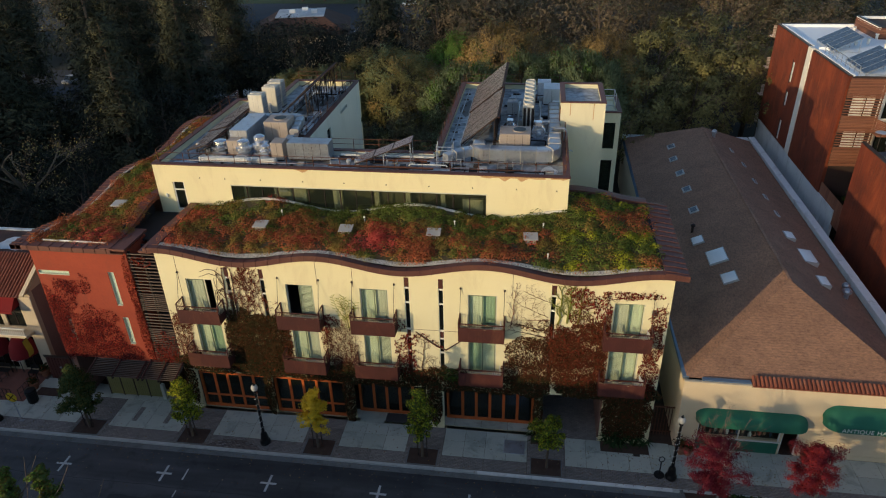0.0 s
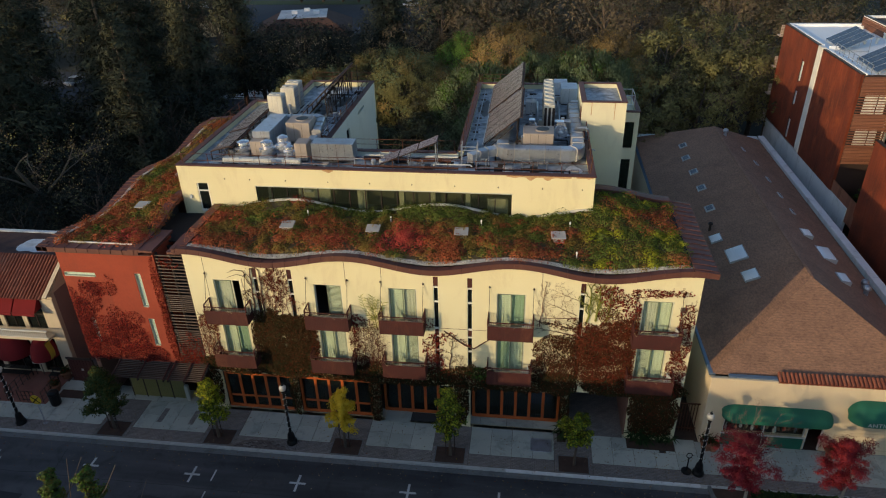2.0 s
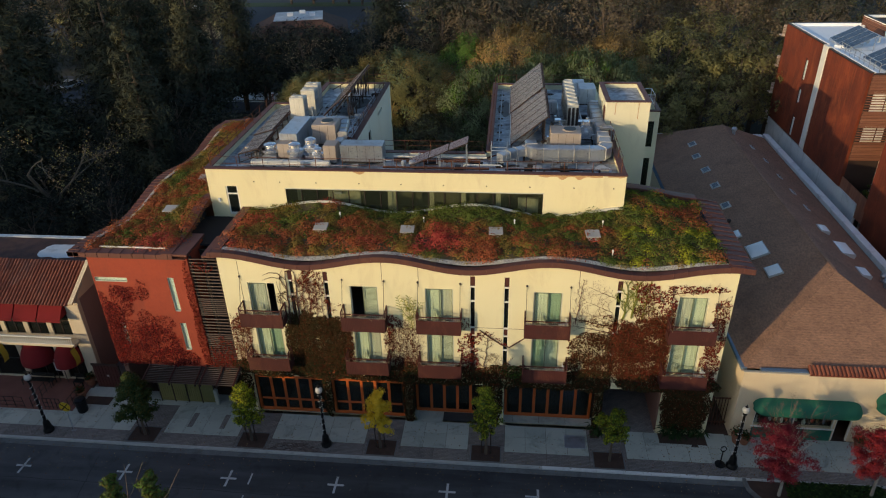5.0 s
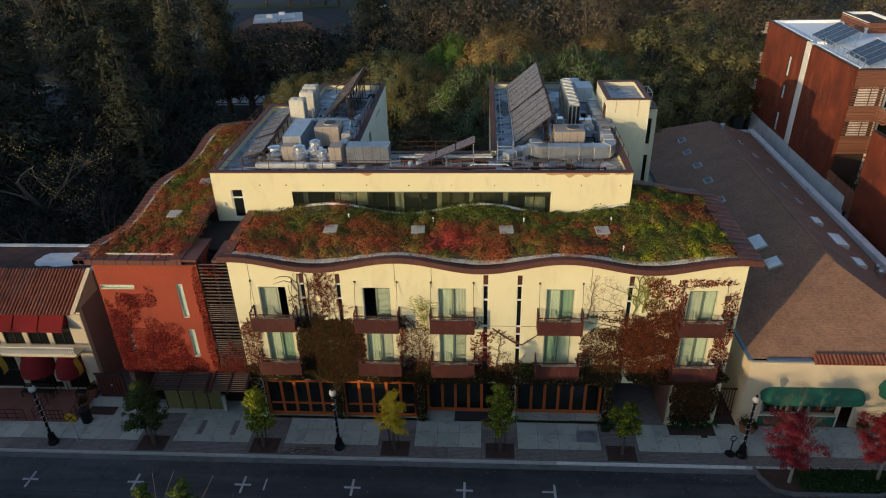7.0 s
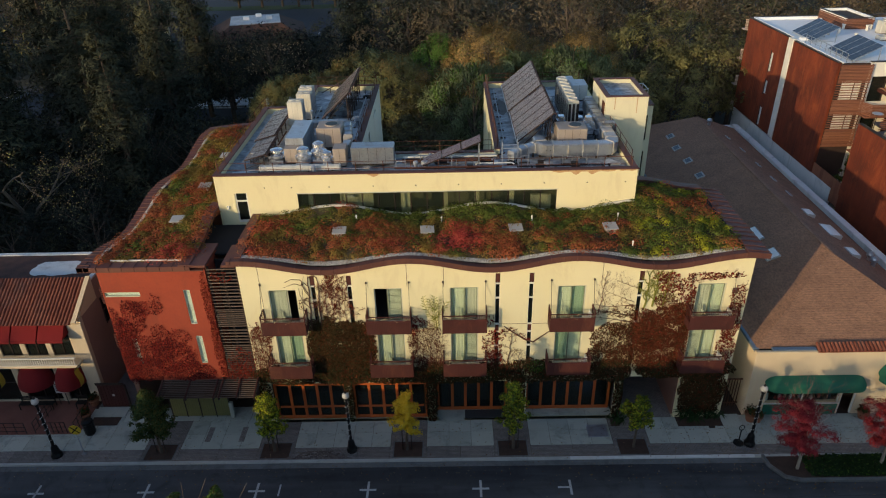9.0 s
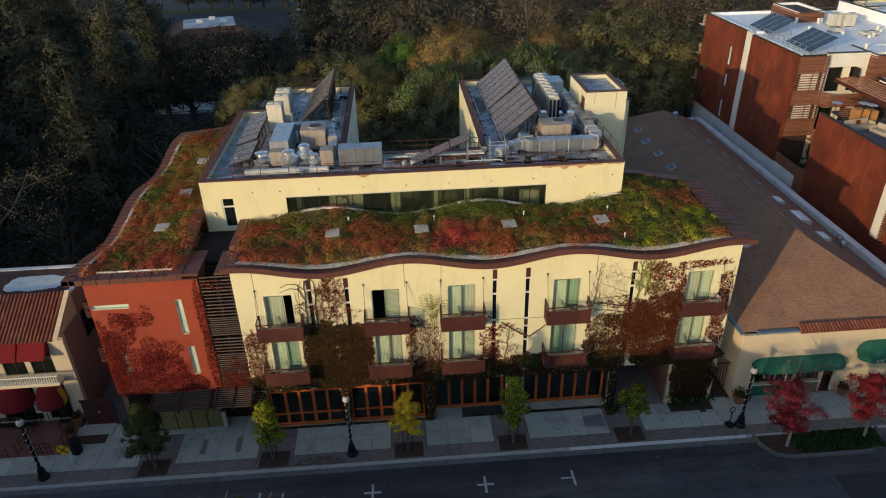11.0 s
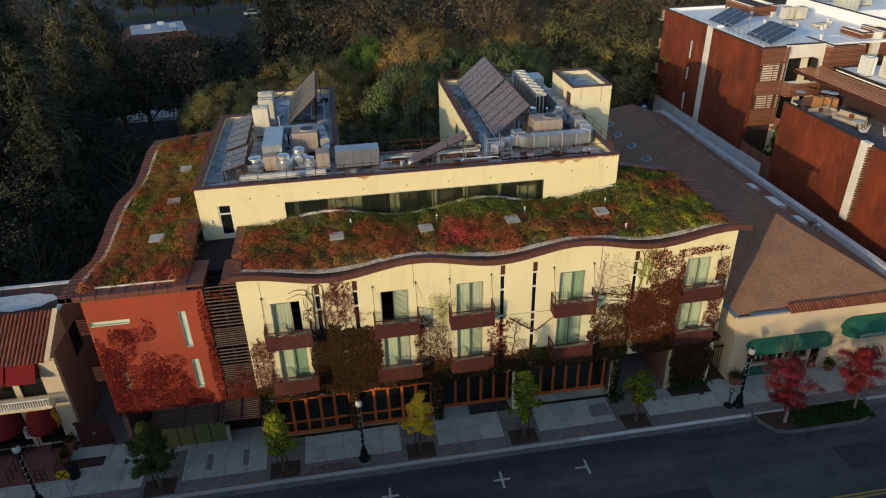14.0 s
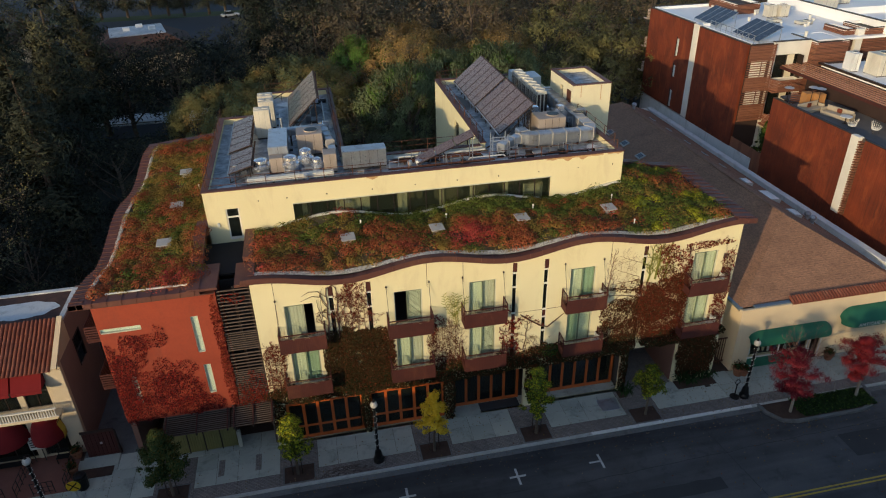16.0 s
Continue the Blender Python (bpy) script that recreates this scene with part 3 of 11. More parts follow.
holes += [(-21.5, -16.65, 0.0, 3.3), (-16.35, -11.4, 0.0, 3.3), (-10.9, -6.15, 0.0, 3.3), (-5.05, 0.65, 0.0, 3.3), (1.05, 4.7, 0.0, 3.5), (6.75, 7.1, 9.7, 10.1)]
g = Geo().wall("x", WY, 0.3, -22.2, 7.7, -0.05, 11.36, holes)
xs = frange(-22.2, 7.7, 61)
g.sheet(xs, (0, 1), lambda x, k: (x, WY + 0.3 * k, 12.0 + 0.34 * wave(x)), 0.0)
for a, b in zip(xs, xs[1:]):
    za, zb = 12.0 + 0.34 * wave(a), 12.0 + 0.34 * wave(b)
    g.add([(a, WY, 11.36), (b, WY, 11.36), (b, WY, zb), (a, WY, za)], [(0, 1, 2, 3)])
    g.add([(a, WY + 0.3, 11.36), (b, WY + 0.3, 11.36), (b, WY + 0.3, zb), (a, WY + 0.3, za)], [(3, 2, 1, 0)])
part("street_wall", g, M_CREAM, hotel)
g = Geo().box(7.4, 7.7, WY + 0.3, 40.6, -0.05, 11.9)
part("east_wall", g, M_CREAM, hotel)
g = Geo().box(-30.1, -15.9, 57.5, 57.8, -0.05, 11.5)
part("rear_wall", g, M_CREAM, hotel)
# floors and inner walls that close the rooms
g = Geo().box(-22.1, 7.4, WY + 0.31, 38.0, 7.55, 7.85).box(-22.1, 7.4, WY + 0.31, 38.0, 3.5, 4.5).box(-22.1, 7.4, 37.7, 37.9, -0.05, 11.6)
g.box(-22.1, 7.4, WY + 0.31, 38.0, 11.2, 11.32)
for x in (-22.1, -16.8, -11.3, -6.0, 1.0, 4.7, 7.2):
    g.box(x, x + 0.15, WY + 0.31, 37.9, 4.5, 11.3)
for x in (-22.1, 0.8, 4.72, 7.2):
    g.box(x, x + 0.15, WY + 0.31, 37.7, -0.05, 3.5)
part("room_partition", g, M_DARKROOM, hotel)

# control joints in the stucco
for x in (-21.0, -12.35, -10.2, -0.95, 3.0):
    part("stucco_joint", Geo().box(x - 0.012, x + 0.012, WY - 0.004, WY + 0.01, 10.5 if x > -20 else 9.2, 11.9 + 0.34 * wave(x)), M_RUSTBAL, hotel)
for x0, x1, z in ((-22.2, -20.6, 7.75), (-8.0, -7.2, 7.75), (-6.9, -5.2, 7.75), (-4.9, -3.6, 7.75)):
    part("stucco_joint", Geo().box(x0, x1, WY - 0.004, WY + 0.01, z - 0.012, z + 0.012), M_RUSTBAL, hotel)

M_GREYCURTAIN = surface("grey_lined_curtain", (0.62, 0.57, 0.45), (0.72, 0.67, 0.54), 0.9, big=0.6, small=6, bump=0.0)
M_GREENCURTAIN = surface("dim_green_curtain", (0.32, 0.42, 0.29), (0.42, 0.53, 0.38), 0.9, big=0.6, small=6, bump=0.0)
M_SHUTTER = flat("pale_louvre_shutter", (0.74, 0.72, 0.56), 0.6)
def slide_window(x, z0, z1, kinds):
    """A two-leaf sliding glass door; kinds: what hangs behind each leaf (Curtain, Lined, Green, Shutter, or - for an open leaf)."""
    f = Geo()
    w = WIN_W / 2
    f.cbox(x - w, x - w + 0.055, WY + 0.06, WY + 0.2, z0, z1, 0.01).cbox(x + w - 0.055, x + w, WY + 0.06, WY + 0.2, z0, z1, 0.01)
    f.cbox(x - w + 0.055, x + w - 0.055, WY + 0.06, WY + 0.2, z1 - 0.06, z1, 0.01).cbox(x - w + 0.055, x + w - 0.055, WY + 0.06, WY + 0.2, z0, z0 + 0.06, 0.01)
    win = part("window", f, M_WINFRAME, hotel)
    r = random.Random(round(x * 10 + z0))
    for side, kind in zip((-1, 1), kinds):
        mid = x + (0.22 if kinds[1] == "-" else -0.06 if kinds[0] == "-" else 0.0)
        a, b = (x - w + 0.055, mid + 0.03) if side < 0 else (mid - 0.03, x + w - 0.055)
        if kind == "-":
            part("ajar_leaf", Geo().cbox(a, b, WY + 0.2, WY + 0.23, z0 + 0.06, z0 + 0.1, 0.005), M_LEAFFRAME, win)
            continue
        yf = WY + 0.12 + 0.025 * side
        lf = Geo().cbox(a, a + 0.05, yf - 0.02, yf + 0.02, z0 + 0.06, z1 - 0.06, 0.006).cbox(b - 0.05, b, yf - 0.02, yf + 0.02, z0 + 0.06, z1 - 0.06, 0.006)
        lf.cbox(a + 0.05, b - 0.05, yf - 0.02, yf + 0.02, z1 - 0.12, z1 - 0.06, 0.006).cbox(a + 0.05, b - 0.05, yf - 0.02, yf + 0.02, z0 + 0.06, z0 + 0.14, 0.006)
        leaf = part("sash", lf, M_LEAFFRAME, win)
        part("pane", Geo().box(a + 0.05, b - 0.05, yf - 0.004, yf + 0.004, z0 + 0.14, z1 - 0.12), M_GLASS, leaf)
        if kind == "S":
            g = Geo()
            z = z0 + 0.12
            while z < z1 - 0.1:
                g.bar((a + 0.03, WY + 0.235, z), (b - 0.03, WY + 0.235, z), 0.012, 0.062)
                z += 0.085
            part("shutter", g, M_SHUTTER, win, "pale louvred shutter")
            continue
        mt, lb = {"C": (M_CURTAIN, "pale green sheer curtain"), "L": (M_GREYCURTAIN, "grey-beige lined curtain"), "G": (M_GREENCURTAIN, "dim green curtain")}[kind]
        ph = r.uniform(0, 6)
        c = Geo().sheet(frange(a - 0.03, b + 0.02, 34), (z0 + 0.04, z1 - 0.05), lambda u, v: (u, WY + 0.24 + 0.006 * math.sin(u * 31 + ph) + 0.004 * math.sin(u * 67 + ph), v))
        part("curtain", c, mt, win, lb, True)
    part("threshold", Geo().cbox(x - w - 0.06, x + w + 0.06, WY - 0.05, WY + 0.05, z0 - 0.06, z0 - 0.005, 0.01), M_WINFRAME, win)
M_LEAFFRAME = flat("dull_green_sash", (0.17, 0.20, 0.13), 0.5)
for x, up, low in zip(WIN_X, ("L-", "-S", "CL", "CG", "LC"), ("CG", "CL", "CS", "GC", "SC")):
    slide_window(x, 8.0, 10.42, up)
    slide_window(x, 4.7, 7.12, low)

def slit_window(x):
    f = Geo()
    for z in (10.62, 9.62, 7.72, 7.15, 6.1):
        f.cbox(x - 0.14, x + 0.14, WY + 0.03, WY + 0.12, z - 0.05, z + 0.05, 0.01)
    f.box(x - 0.14, x - 0.115, WY + 0.05, WY + 0.14, 4.4, 10.62).box(x + 0.115, x + 0.14, WY + 0.05, WY + 0.14, 4.4, 10.62)
    s = part("slit_window", f, M_WHITE, hotel)
    part("pane", Geo().box(x - 0.115, x + 0.115, WY + 0.1, WY + 0.11, 4.4, 10.57), M_DARKGLASS, s)
    part("panel", Geo().cbox(x - 0.138, x + 0.138, WY + 0.02, WY + 0.1, 10.7, 11.75, 0.01), M_RUSTBAL, s, "rust-coloured spandrel panel")
    part("lower_panel", Geo().cbox(x - 0.11, x + 0.11, WY + 0.06, WY + 0.098, 7.2, 7.67, 0.01), M_RUSTBAL, s)
    part("backing", Geo().box(x - 0.139, x + 0.139, WY + 0.25, WY + 0.29, 4.4, 11.34), M_DARKROOM, s)
for x in SLITS:
    slit_window(x)
part("wall_vent", Geo().box(6.75, 7.1, WY + 0.05, WY + 0.1, 9.7, 10.1), M_DARKROOM, hotel)

def balcony(x, zf):
    """A bolted-on steel balcony: deck, deep panel front, posts, rails and stay rods."""
    x0, x1, y0 = x - 1.3, x + 1.3, WY - 0.85
    deck = part("balcony", Geo().cbox(x0, x1, y0, WY - 0.004, zf - 0.16, zf - 0.02, 0.02), M_RUSTBAL, hotel, "rust-brown steel balcony")
    us = []
    for k in range(26):
        u = x0 - 0.02 + 2.64 * k / 26
        us += [(u, 0.0), (u + 0.045, 0.0), (u + 0.055, 0.002), (u + 0.09, 0.002)]
    us.append((x1 + 0.02, 0.0))
    g = Geo().sheet(us, (zf - 0.26, zf + 0.74), lambda p, z: (p[0], y0 - 0.05 + p[1], z))
    part("front_panel", g, M_RUSTBAL, deck)
    for s, xx in ((-1, x0), (1, x1)):
        part("side_panel", Geo().cbox(min(xx, xx + 0.03 * s), max(xx, xx + 0.03 * s), y0, WY - 0.01, zf - 0.24, zf + 0.3, 0.008), M_RUSTBAL, deck)
    for xx in (x0, x1):
        part("post", Geo().cbox(xx - 0.035, xx + 0.035, y0 - 0.035, y0 + 0.035, zf + 0.7, zf + 1.12, 0.01), M_RUSTBAL, deck)
        part("post", Geo().cbox(xx - 0.03, xx + 0.03, WY - 0.07, WY - 0.01, zf + 0.3, zf + 1.12, 0.01), M_RUSTBAL, deck)
    g = Geo()
    for xx in (x0, x1):
        g.bar((xx, y0, zf + 1.1), (xx, WY - 0.01, zf + 1.1), 0.05)
        for k in range(1, 6):
            yy = y0 + (WY - y0) * k / 6
            g.bar((xx, yy, zf + 0.3), (xx, yy, zf + 1.08), 0.02)
    g.bar((x0, y0, zf + 0.96), (x1, y0, zf + 0.96), 0.05)
    for k in range(1, 24):
        u = x0 + (x1 - x0) * k / 24
        g.bar((u, y0, zf + 0.72), (u, y0, zf + 0.94), 0.014)
    part("railing", g, M_RUSTBAL, deck)
    if zf > 6:
        for xx in (x0 + 0.05, x1 - 0.05):
            part("stay_rod", Geo().tube([(xx, y0 + 0.2, zf + 1.0), (xx, WY - 0.03, zf + 2.85)], 0.014, 5).lathe((xx, WY - 0.05, zf + 2.8), [(0.05, 0), (0.06, 0.06), (0.02, 0.12)], 7), M_DARKSTEEL, deck)
    r = random.Random(round(x * 7 + zf))
    g = Geo()
    u = x0
    while u < x1:                                # dry tendrils wound along the rail
        q = [Vector((u, y0 - 0.03, zf + 0.8 + r.uniform(-0.05, 0.1)))]
        for _ in range(5):
            q.append(q[-1] + Vector((r.uniform(0.02, 0.09), r.uniform(-0.03, 0.03), r.uniform(-0.09, 0.09))))
        g.tube(q, 0.011, 4)
        u += r.uniform(0.1, 0.5)
    tagged(part("dry_tendril", g, M_DRYSTEM, deck, "pale dry tendrils wound on the rail"), kind="stuff")
M_DRYSTEM = surface("dry_tendril", (0.42, 0.34, 0.20), (0.60, 0.50, 0.32), 0.9, big=1, small=12, bump=0.1)
for x in WIN_X:
    balcony(x, 8.0)
    balcony(x, 4.7)

def balcony_chair(m):
    e = thing("balcony_chair", "pale metal slatted chair on a balcony", "chair", "balcony chairs")
    g = Geo()
    for k in range(5):
        g.box(-0.22, 0.22, -0.2 + 0.085 * k, -0.14 + 0.085 * k, 0.43, 0.45)
    part("seat", g, M_WHITE, e)
    g = Geo()
    for k in range(4):
        g.box(-0.22, 0.22, 0.2, 0.22, 0.52 + 0.09 * k, 0.58 + 0.09 * k)
    part("backrest", g, M_WHITE, e)
    for sx in (-0.21, 0.21):
        for sy in (-0.19, 0.21):
            part("leg", Geo().box(sx - 0.015, sx + 0.015, sy - 0.015, sy + 0.015, 0, 0.45 if sy < 0 else 0.9), M_WHITE, e)
    e.matrix_basis = m
    return e
ch = balcony_chair(pose(-1.75, 31.62, 7.98, 0, 0, -80))
copy_thing(ch, pose(-1.75, 31.62, 4.68, 0, 0, -80))
copy_thing(ch, pose(6.45, 31.62, 7.98, 0, 0, -80))
copy_thing(ch, pose(6.45, 31.62, 4.68, 0, 0, -70))

def glazed_doors(x0, x1, y, z1, n, transom):
    """A run of wooden framed glass doors."""
    f = Geo()
    f.cbox(x0, x0 + 0.16, y, y + 0.16, 0.02, z1, 0.015).cbox(x1 - 0.16, x1, y, y + 0.16, 0.02, z1, 0.015)
    f.cbox(x0 + 0.16, x1 - 0.16, y - 0.02, y + 0.18, z1 - 0.3, z1, 0.015).cbox(x0 + 0.16, x1 - 0.16, y, y + 0.14, 0.02, 0.26, 0.015)
    d = part("glazed_front", f, M_ORANGEWOOD, hotel, "orange-stained wooden glazed doors")
    w = (x1 - x0 - 0.32) / n
    for k in range(n + 1):
        u = x0 + 0.16 + k * w
        if 0 < k < n:
            part("mullion", Geo().cbox(u - 0.09, u + 0.09, y + 0.01, y + 0.13, 0.26, z1 - 0.3, 0.012), M_ORANGEWOOD, d)
    if transom:
        for k in range(n):
            u = x0 + 0.16 + k * w
            part("rail", Geo().cbox(u + 0.09, u + w - 0.09, y + 0.015, y + 0.125, 0.95, 1.1, 0.012), M_ORANGEWOOD, d)
    for k in range(n):
        u = x0 + 0.16 + k * w
        part("pane", Geo().box(u + 0.09, u + w - 0.09, y + 0.06, y + 0.07, 0.26, z1 - 0.3), M_DARKGLASS, d)
glazed_doors(-21.45, -16.7, 32.36, 3.15, 5, True)
glazed_doors(-16.3, -11.45, 32.36, 3.15, 5, True)
glazed_doors(-10.85, -6.2, 33.0, 3.05, 5, False)
glazed_doors(-5.0, 0.6, 33.0, 3.05, 6, False)
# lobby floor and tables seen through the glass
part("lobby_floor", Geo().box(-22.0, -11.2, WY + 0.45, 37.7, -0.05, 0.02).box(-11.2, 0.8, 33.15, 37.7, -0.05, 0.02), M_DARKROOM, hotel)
part("passage_floor", Geo().box(1.05, 4.6, WY, 44, -0.05, 0.01), M_BRICKPAVE, hotel)
# dark brown on these walls paints the shade inside the passage
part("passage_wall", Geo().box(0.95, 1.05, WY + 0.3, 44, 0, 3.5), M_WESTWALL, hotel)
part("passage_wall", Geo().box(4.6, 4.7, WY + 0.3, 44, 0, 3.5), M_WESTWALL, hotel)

# ---- red block ----
rholes = [(-30.3, -28.2, 10.15, 10.45), (-25.6, -25.2, 8.1, 10.55), (-25.52, -25.12, 5.1, 7.2), (-29.5, -29.2, 5.1, 7.1)]
g = Geo().wall("x", WY, 0.3, -30.4, -24.05, 3.75, 12.1, rholes)
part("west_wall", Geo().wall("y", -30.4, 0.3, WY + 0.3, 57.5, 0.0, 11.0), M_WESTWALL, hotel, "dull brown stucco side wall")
g.box(-24.35, -24.05, WY + 0.3, 34.4, 3.75, 12.0)
g.box(-30.4, -24.05, WY + 0.3, 37.0, 3.55, 3.75)
part("red_wall", g, M_RED, hotel, "terracotta red stucco wall")
for a, b, z0, z1 in rholes:
    f = Geo().box(a, a + 0.04, WY + 0.03, WY + 0.12, z0, z1).box(b - 0.04, b, WY + 0.03, WY + 0.12, z0, z1).box(a + 0.04, b - 0.04, WY + 0.03, WY + 0.12, z1 - 0.04, z1).box(a + 0.04, b - 0.04, WY - 0.02, WY + 0.12, z0, z0 + 0.05)
    w = part("window", f, M_WINFRAME, hotel)
    part("pane", Geo().box(a + 0.04, b - 0.04, WY + 0.08, WY + 0.09, z0 + 0.05, z1 - 0.04), M_GLASS, w)
    part("blind", Geo().box(a, b, WY + 0.13, WY + 0.14, z0, z1), M_BLIND, w)
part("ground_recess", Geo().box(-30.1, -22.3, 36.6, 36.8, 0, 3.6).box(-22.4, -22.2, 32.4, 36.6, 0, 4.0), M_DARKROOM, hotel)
part("slot_floor", Geo().box(-25.2, -22.3, 34.0, 37.8, 11.75, 11.87).box(-25.3, -25.2, 34.0, 37.8, 11.5, 12.6).box(-22.3, -22.2, 34.0, 37.8, 11.5, 12.3), M_BLACKMEM, hotel)

# wooden slat screen between the red and the cream wall
screen = thing("slat_screen", "tall screen of weathered horizontal wooden slats", "screen", at=(-23.1, 32.2, 3.6))
for x in (-23.95, -23.1, -22.3):
    part("post", Geo().cbox(x - 0.06, x + 0.06, 32.2, 32.32, 3.5, 12.0, 0.01), M_DARKSTEEL, screen)
sm = Geo().cbox(-23.98, -22.22, 32.06, 32.12, -0.036, 0.036, 0.008).mesh("slat", M_SLAT)
k, z = 0, 3.7
rs = random.Random(4)
while z < 11.95:
    if not (rs.random() < 0.06):
        piece("slat", sm, Matrix.Translation((23.1 - 23.1, rs.uniform(-0.01, 0.01), z)), screen).matrix_parent_inverse = Matrix.Translation((23.1, -32.2, -3.6))
    z += 0.235 if 9.0 < z < 11.7 or 6.3 < z < 7.5 else 0.15
# black sheet added behind the slats to paint the shade in their gaps
part("backing", Geo().box(-24.0, -22.25, 33.6, 33.7, 3.6, 11.7), M_BLACKMEM, screen)

def pergola(x0, x1, y0, y1, z0, z1):
    e = thing("slatted_canopy", "grey weathered slatted canopy over the side entry", "canopy", "entry canopies", (x0, y1, z0))
    n = 11
    for k in range(n):
        f = k / (n - 1)
        y, z = y0 + (y1 - y0) * f, z0 + (z1 - z0) * f
        part("slat", Geo().cbox(x0, x1, y - 0.032, y + 0.032, z, z + 0.05, 0.01), M_SLAT, e)
    for x in frange(x0 + 0.15, x1 - 0.15, 3):
        part("beam", Geo().bar((x, y0 - 0.1, z0 - 0.07), (x, y1, z1 - 0.07), 0.08, 0.12), M_DARKSTEEL, e)
        part("top_strip", Geo().bar((x, y0 - 0.1, z0 + 0.085), (x, y1, z1 + 0.085), 0.07, 0.06), M_RUSTBAL, e)
    return e
pergola(-28.4, -24.6, 30.75, 32.03, 3.35, 3.7)
pergola(-24.5, -22.0, 30.65, 32.03, 3.45, 3.85)
fence = thing("olive_fence", "olive green boarded fence panels under the canopy", "fence", at=(-26.7, 32.7, 0))
for k in range(4):
    a = -28.6 + k * 0.98
    p = part("panel", Geo().cbox(a, a + 0.92, 32.68, 32.72, 0.08, 1.6, 0.01), M_OLIVE, fence)
    for j in range(6):
        part("board", Geo().cbox(a + 0.02 + j * 0.15, a + 0.15 + j * 0.15, 32.655, 32.68, 0.1, 1.58, 0.008), M_OLIVE, p)
for k in range(5):
    part("post", Geo().cbox(-28.66 + k * 0.98, -28.6 + k * 0.98, 32.64, 32.76, 0, 1.66, 0.01), M_DARKSTEEL, fence)
part("end_post", Geo().cbox(-24.7, -24.46, 32.5, 32.75, 0, 1.3, 0.03), M_CONC, fence, "pale concrete end pier")

# ---- roofs ----
xs = frange(-22.6, 8.35, 125)
g = Geo().sheet(xs, (31.72, 32.12), lambda x, y: (x, y, roof_z(x, 31.7) + 0.08 - 0.02 * (y > 32)), 0.05)
for a, b in zip(xs, xs[1:]):
    za, zb = roof_z(a, 31.7), roof_z(b, 31.7)
    g.add([(a, 31.7, za - 0.26), (b, 31.7, zb - 0.26), (b, 31.7, zb + 0.08), (a, 31.7, za + 0.08), (a, 31.76, za - 0.26), (b, 31.76, zb - 0.26), (b, 31.76, zb + 0.03), (a, 31.76, za + 0.03)],
          [(0, 1, 2, 3), (5, 4, 7, 6), (4, 5, 1, 0)])
    g.add([(a, 31.76, za - 0.22), (b, 31.76, zb - 0.22), (b, WY + 0.01, zb - 0.22), (a, WY + 0.01, za - 0.22)], [(3, 2, 1, 0)])
edge = part("front_eave", g, M_FLASH, hotel, "dark brown standing-seam metal eave")
for k in range(42):
    x = -22.4 + 0.735 * k
    z = roof_z(x, 31.7)
    part("seam", Geo().box(x - 0.02, x + 0.02, 31.675, 31.7, z - 0.26, z + 0.1).box(x - 0.02, x + 0.02, 31.7, 32.12, z + 0.08, z + 0.105), M_FLASH, edge)
g = Geo().sheet(frange(-22.0, 7.0, 117), frange(32.12, 32.5, 5), lambda x, y: (x, y, roof_z(x, y) + 0.05 + 0.03 * noise.noise((x * 9, y * 9, 3))))
part("gravel_strip", g, M_GRAVEL, hotel, "pale gravel drainage strip")
g = Geo().sheet(frange(-22.0, 7.05, 93), frange(32.5, 37.8, 15), lambda x, y: (x, y, roof_z(x, y)))
g.sheet(frange(2.0, 7.05, 15), frange(37.8, 40.3, 9), lambda x, y: (x, y, roof_z(x, y)))
part("soil_bed", g, M_SOIL, hotel)
# white upstand where the planting meets the penthouse
g = Geo().sheet(frange(-20.6, 2.0, 95), (37.62, 37.74), lambda x, y: (x, y, roof_z(x, 37.8) + 0.1), 0.3)
part("upstand", g, M_WHITE, hotel)
# east edge: wide sloping metal with cross seams; north edge behind
g = Geo().sheet((7.05, 7.6, 8.35), frange(31.74, 40.5, 31), lambda x, y: (x, y, roof_z(6.7, y) + 0.16 - 0.16 * max(0, x - 7.3)), 0.3)
e2 = part("east_eave", g, M_FLASH, hotel)
# solid black strip that paints the shade of a gap beside the eave
part("eave_gap", Geo().sheet((6.93, 7.05), frange(32.3, 40.1, 27), lambda x, y: (x, y, roof_z(6.7, y) + 0.13), 0.1), M_BLACKMEM, e2)
for k in range(15):
    y = 31.95 + k * 0.59
    z = roof_z(6.7, y) + 0.16
    part("seam", Geo().bar((7.05, y, z + 0.02), (7.6, y, z - 0.02), 0.05, 0.05).bar((7.6, y, z - 0.02), (8.34, y, z - 0.145), 0.05, 0.05), M_FLASH, e2)
g = Geo().sheet(frange(2.0, 7.05, 25), (40.1, 40.55, 41.1), lambda x, y: (x, y, roof_z(x, 39.5) + 0.3 - 0.2 * max(0, y - 40.5)), 0.4)
part("north_eave", g, M_FLASH, hotel)
# strips beside the dark slot
g = Geo().box(-22.95, -22.2, 31.76, 34.2, 12.2, 12.36).sheet((-22.55, -22.0), frange(34.2, 38.2, 9), lambda x, y: (x, y, roof_z(-22, y) + 0.16), 0.25).sheet((-22.2, -21.85), frange(32.12, 34.2, 5), lambda x, y: (x, y, roof_z(-22, y) + 0.12), 0.25)
part("slot_flashing", g, M_FLASH, hotel)
g = Geo().box(-24.75, -23.85, 31.75, 34.4, 12.24, 12.38).sheet((-25.4, -24.75), frange(31.75, 39.0, 13), lambda x, y: (x, y, west_z(-24.9, y) + 0.16), 0.25)
part("slot_flashing", g, M_FLASH, hotel)
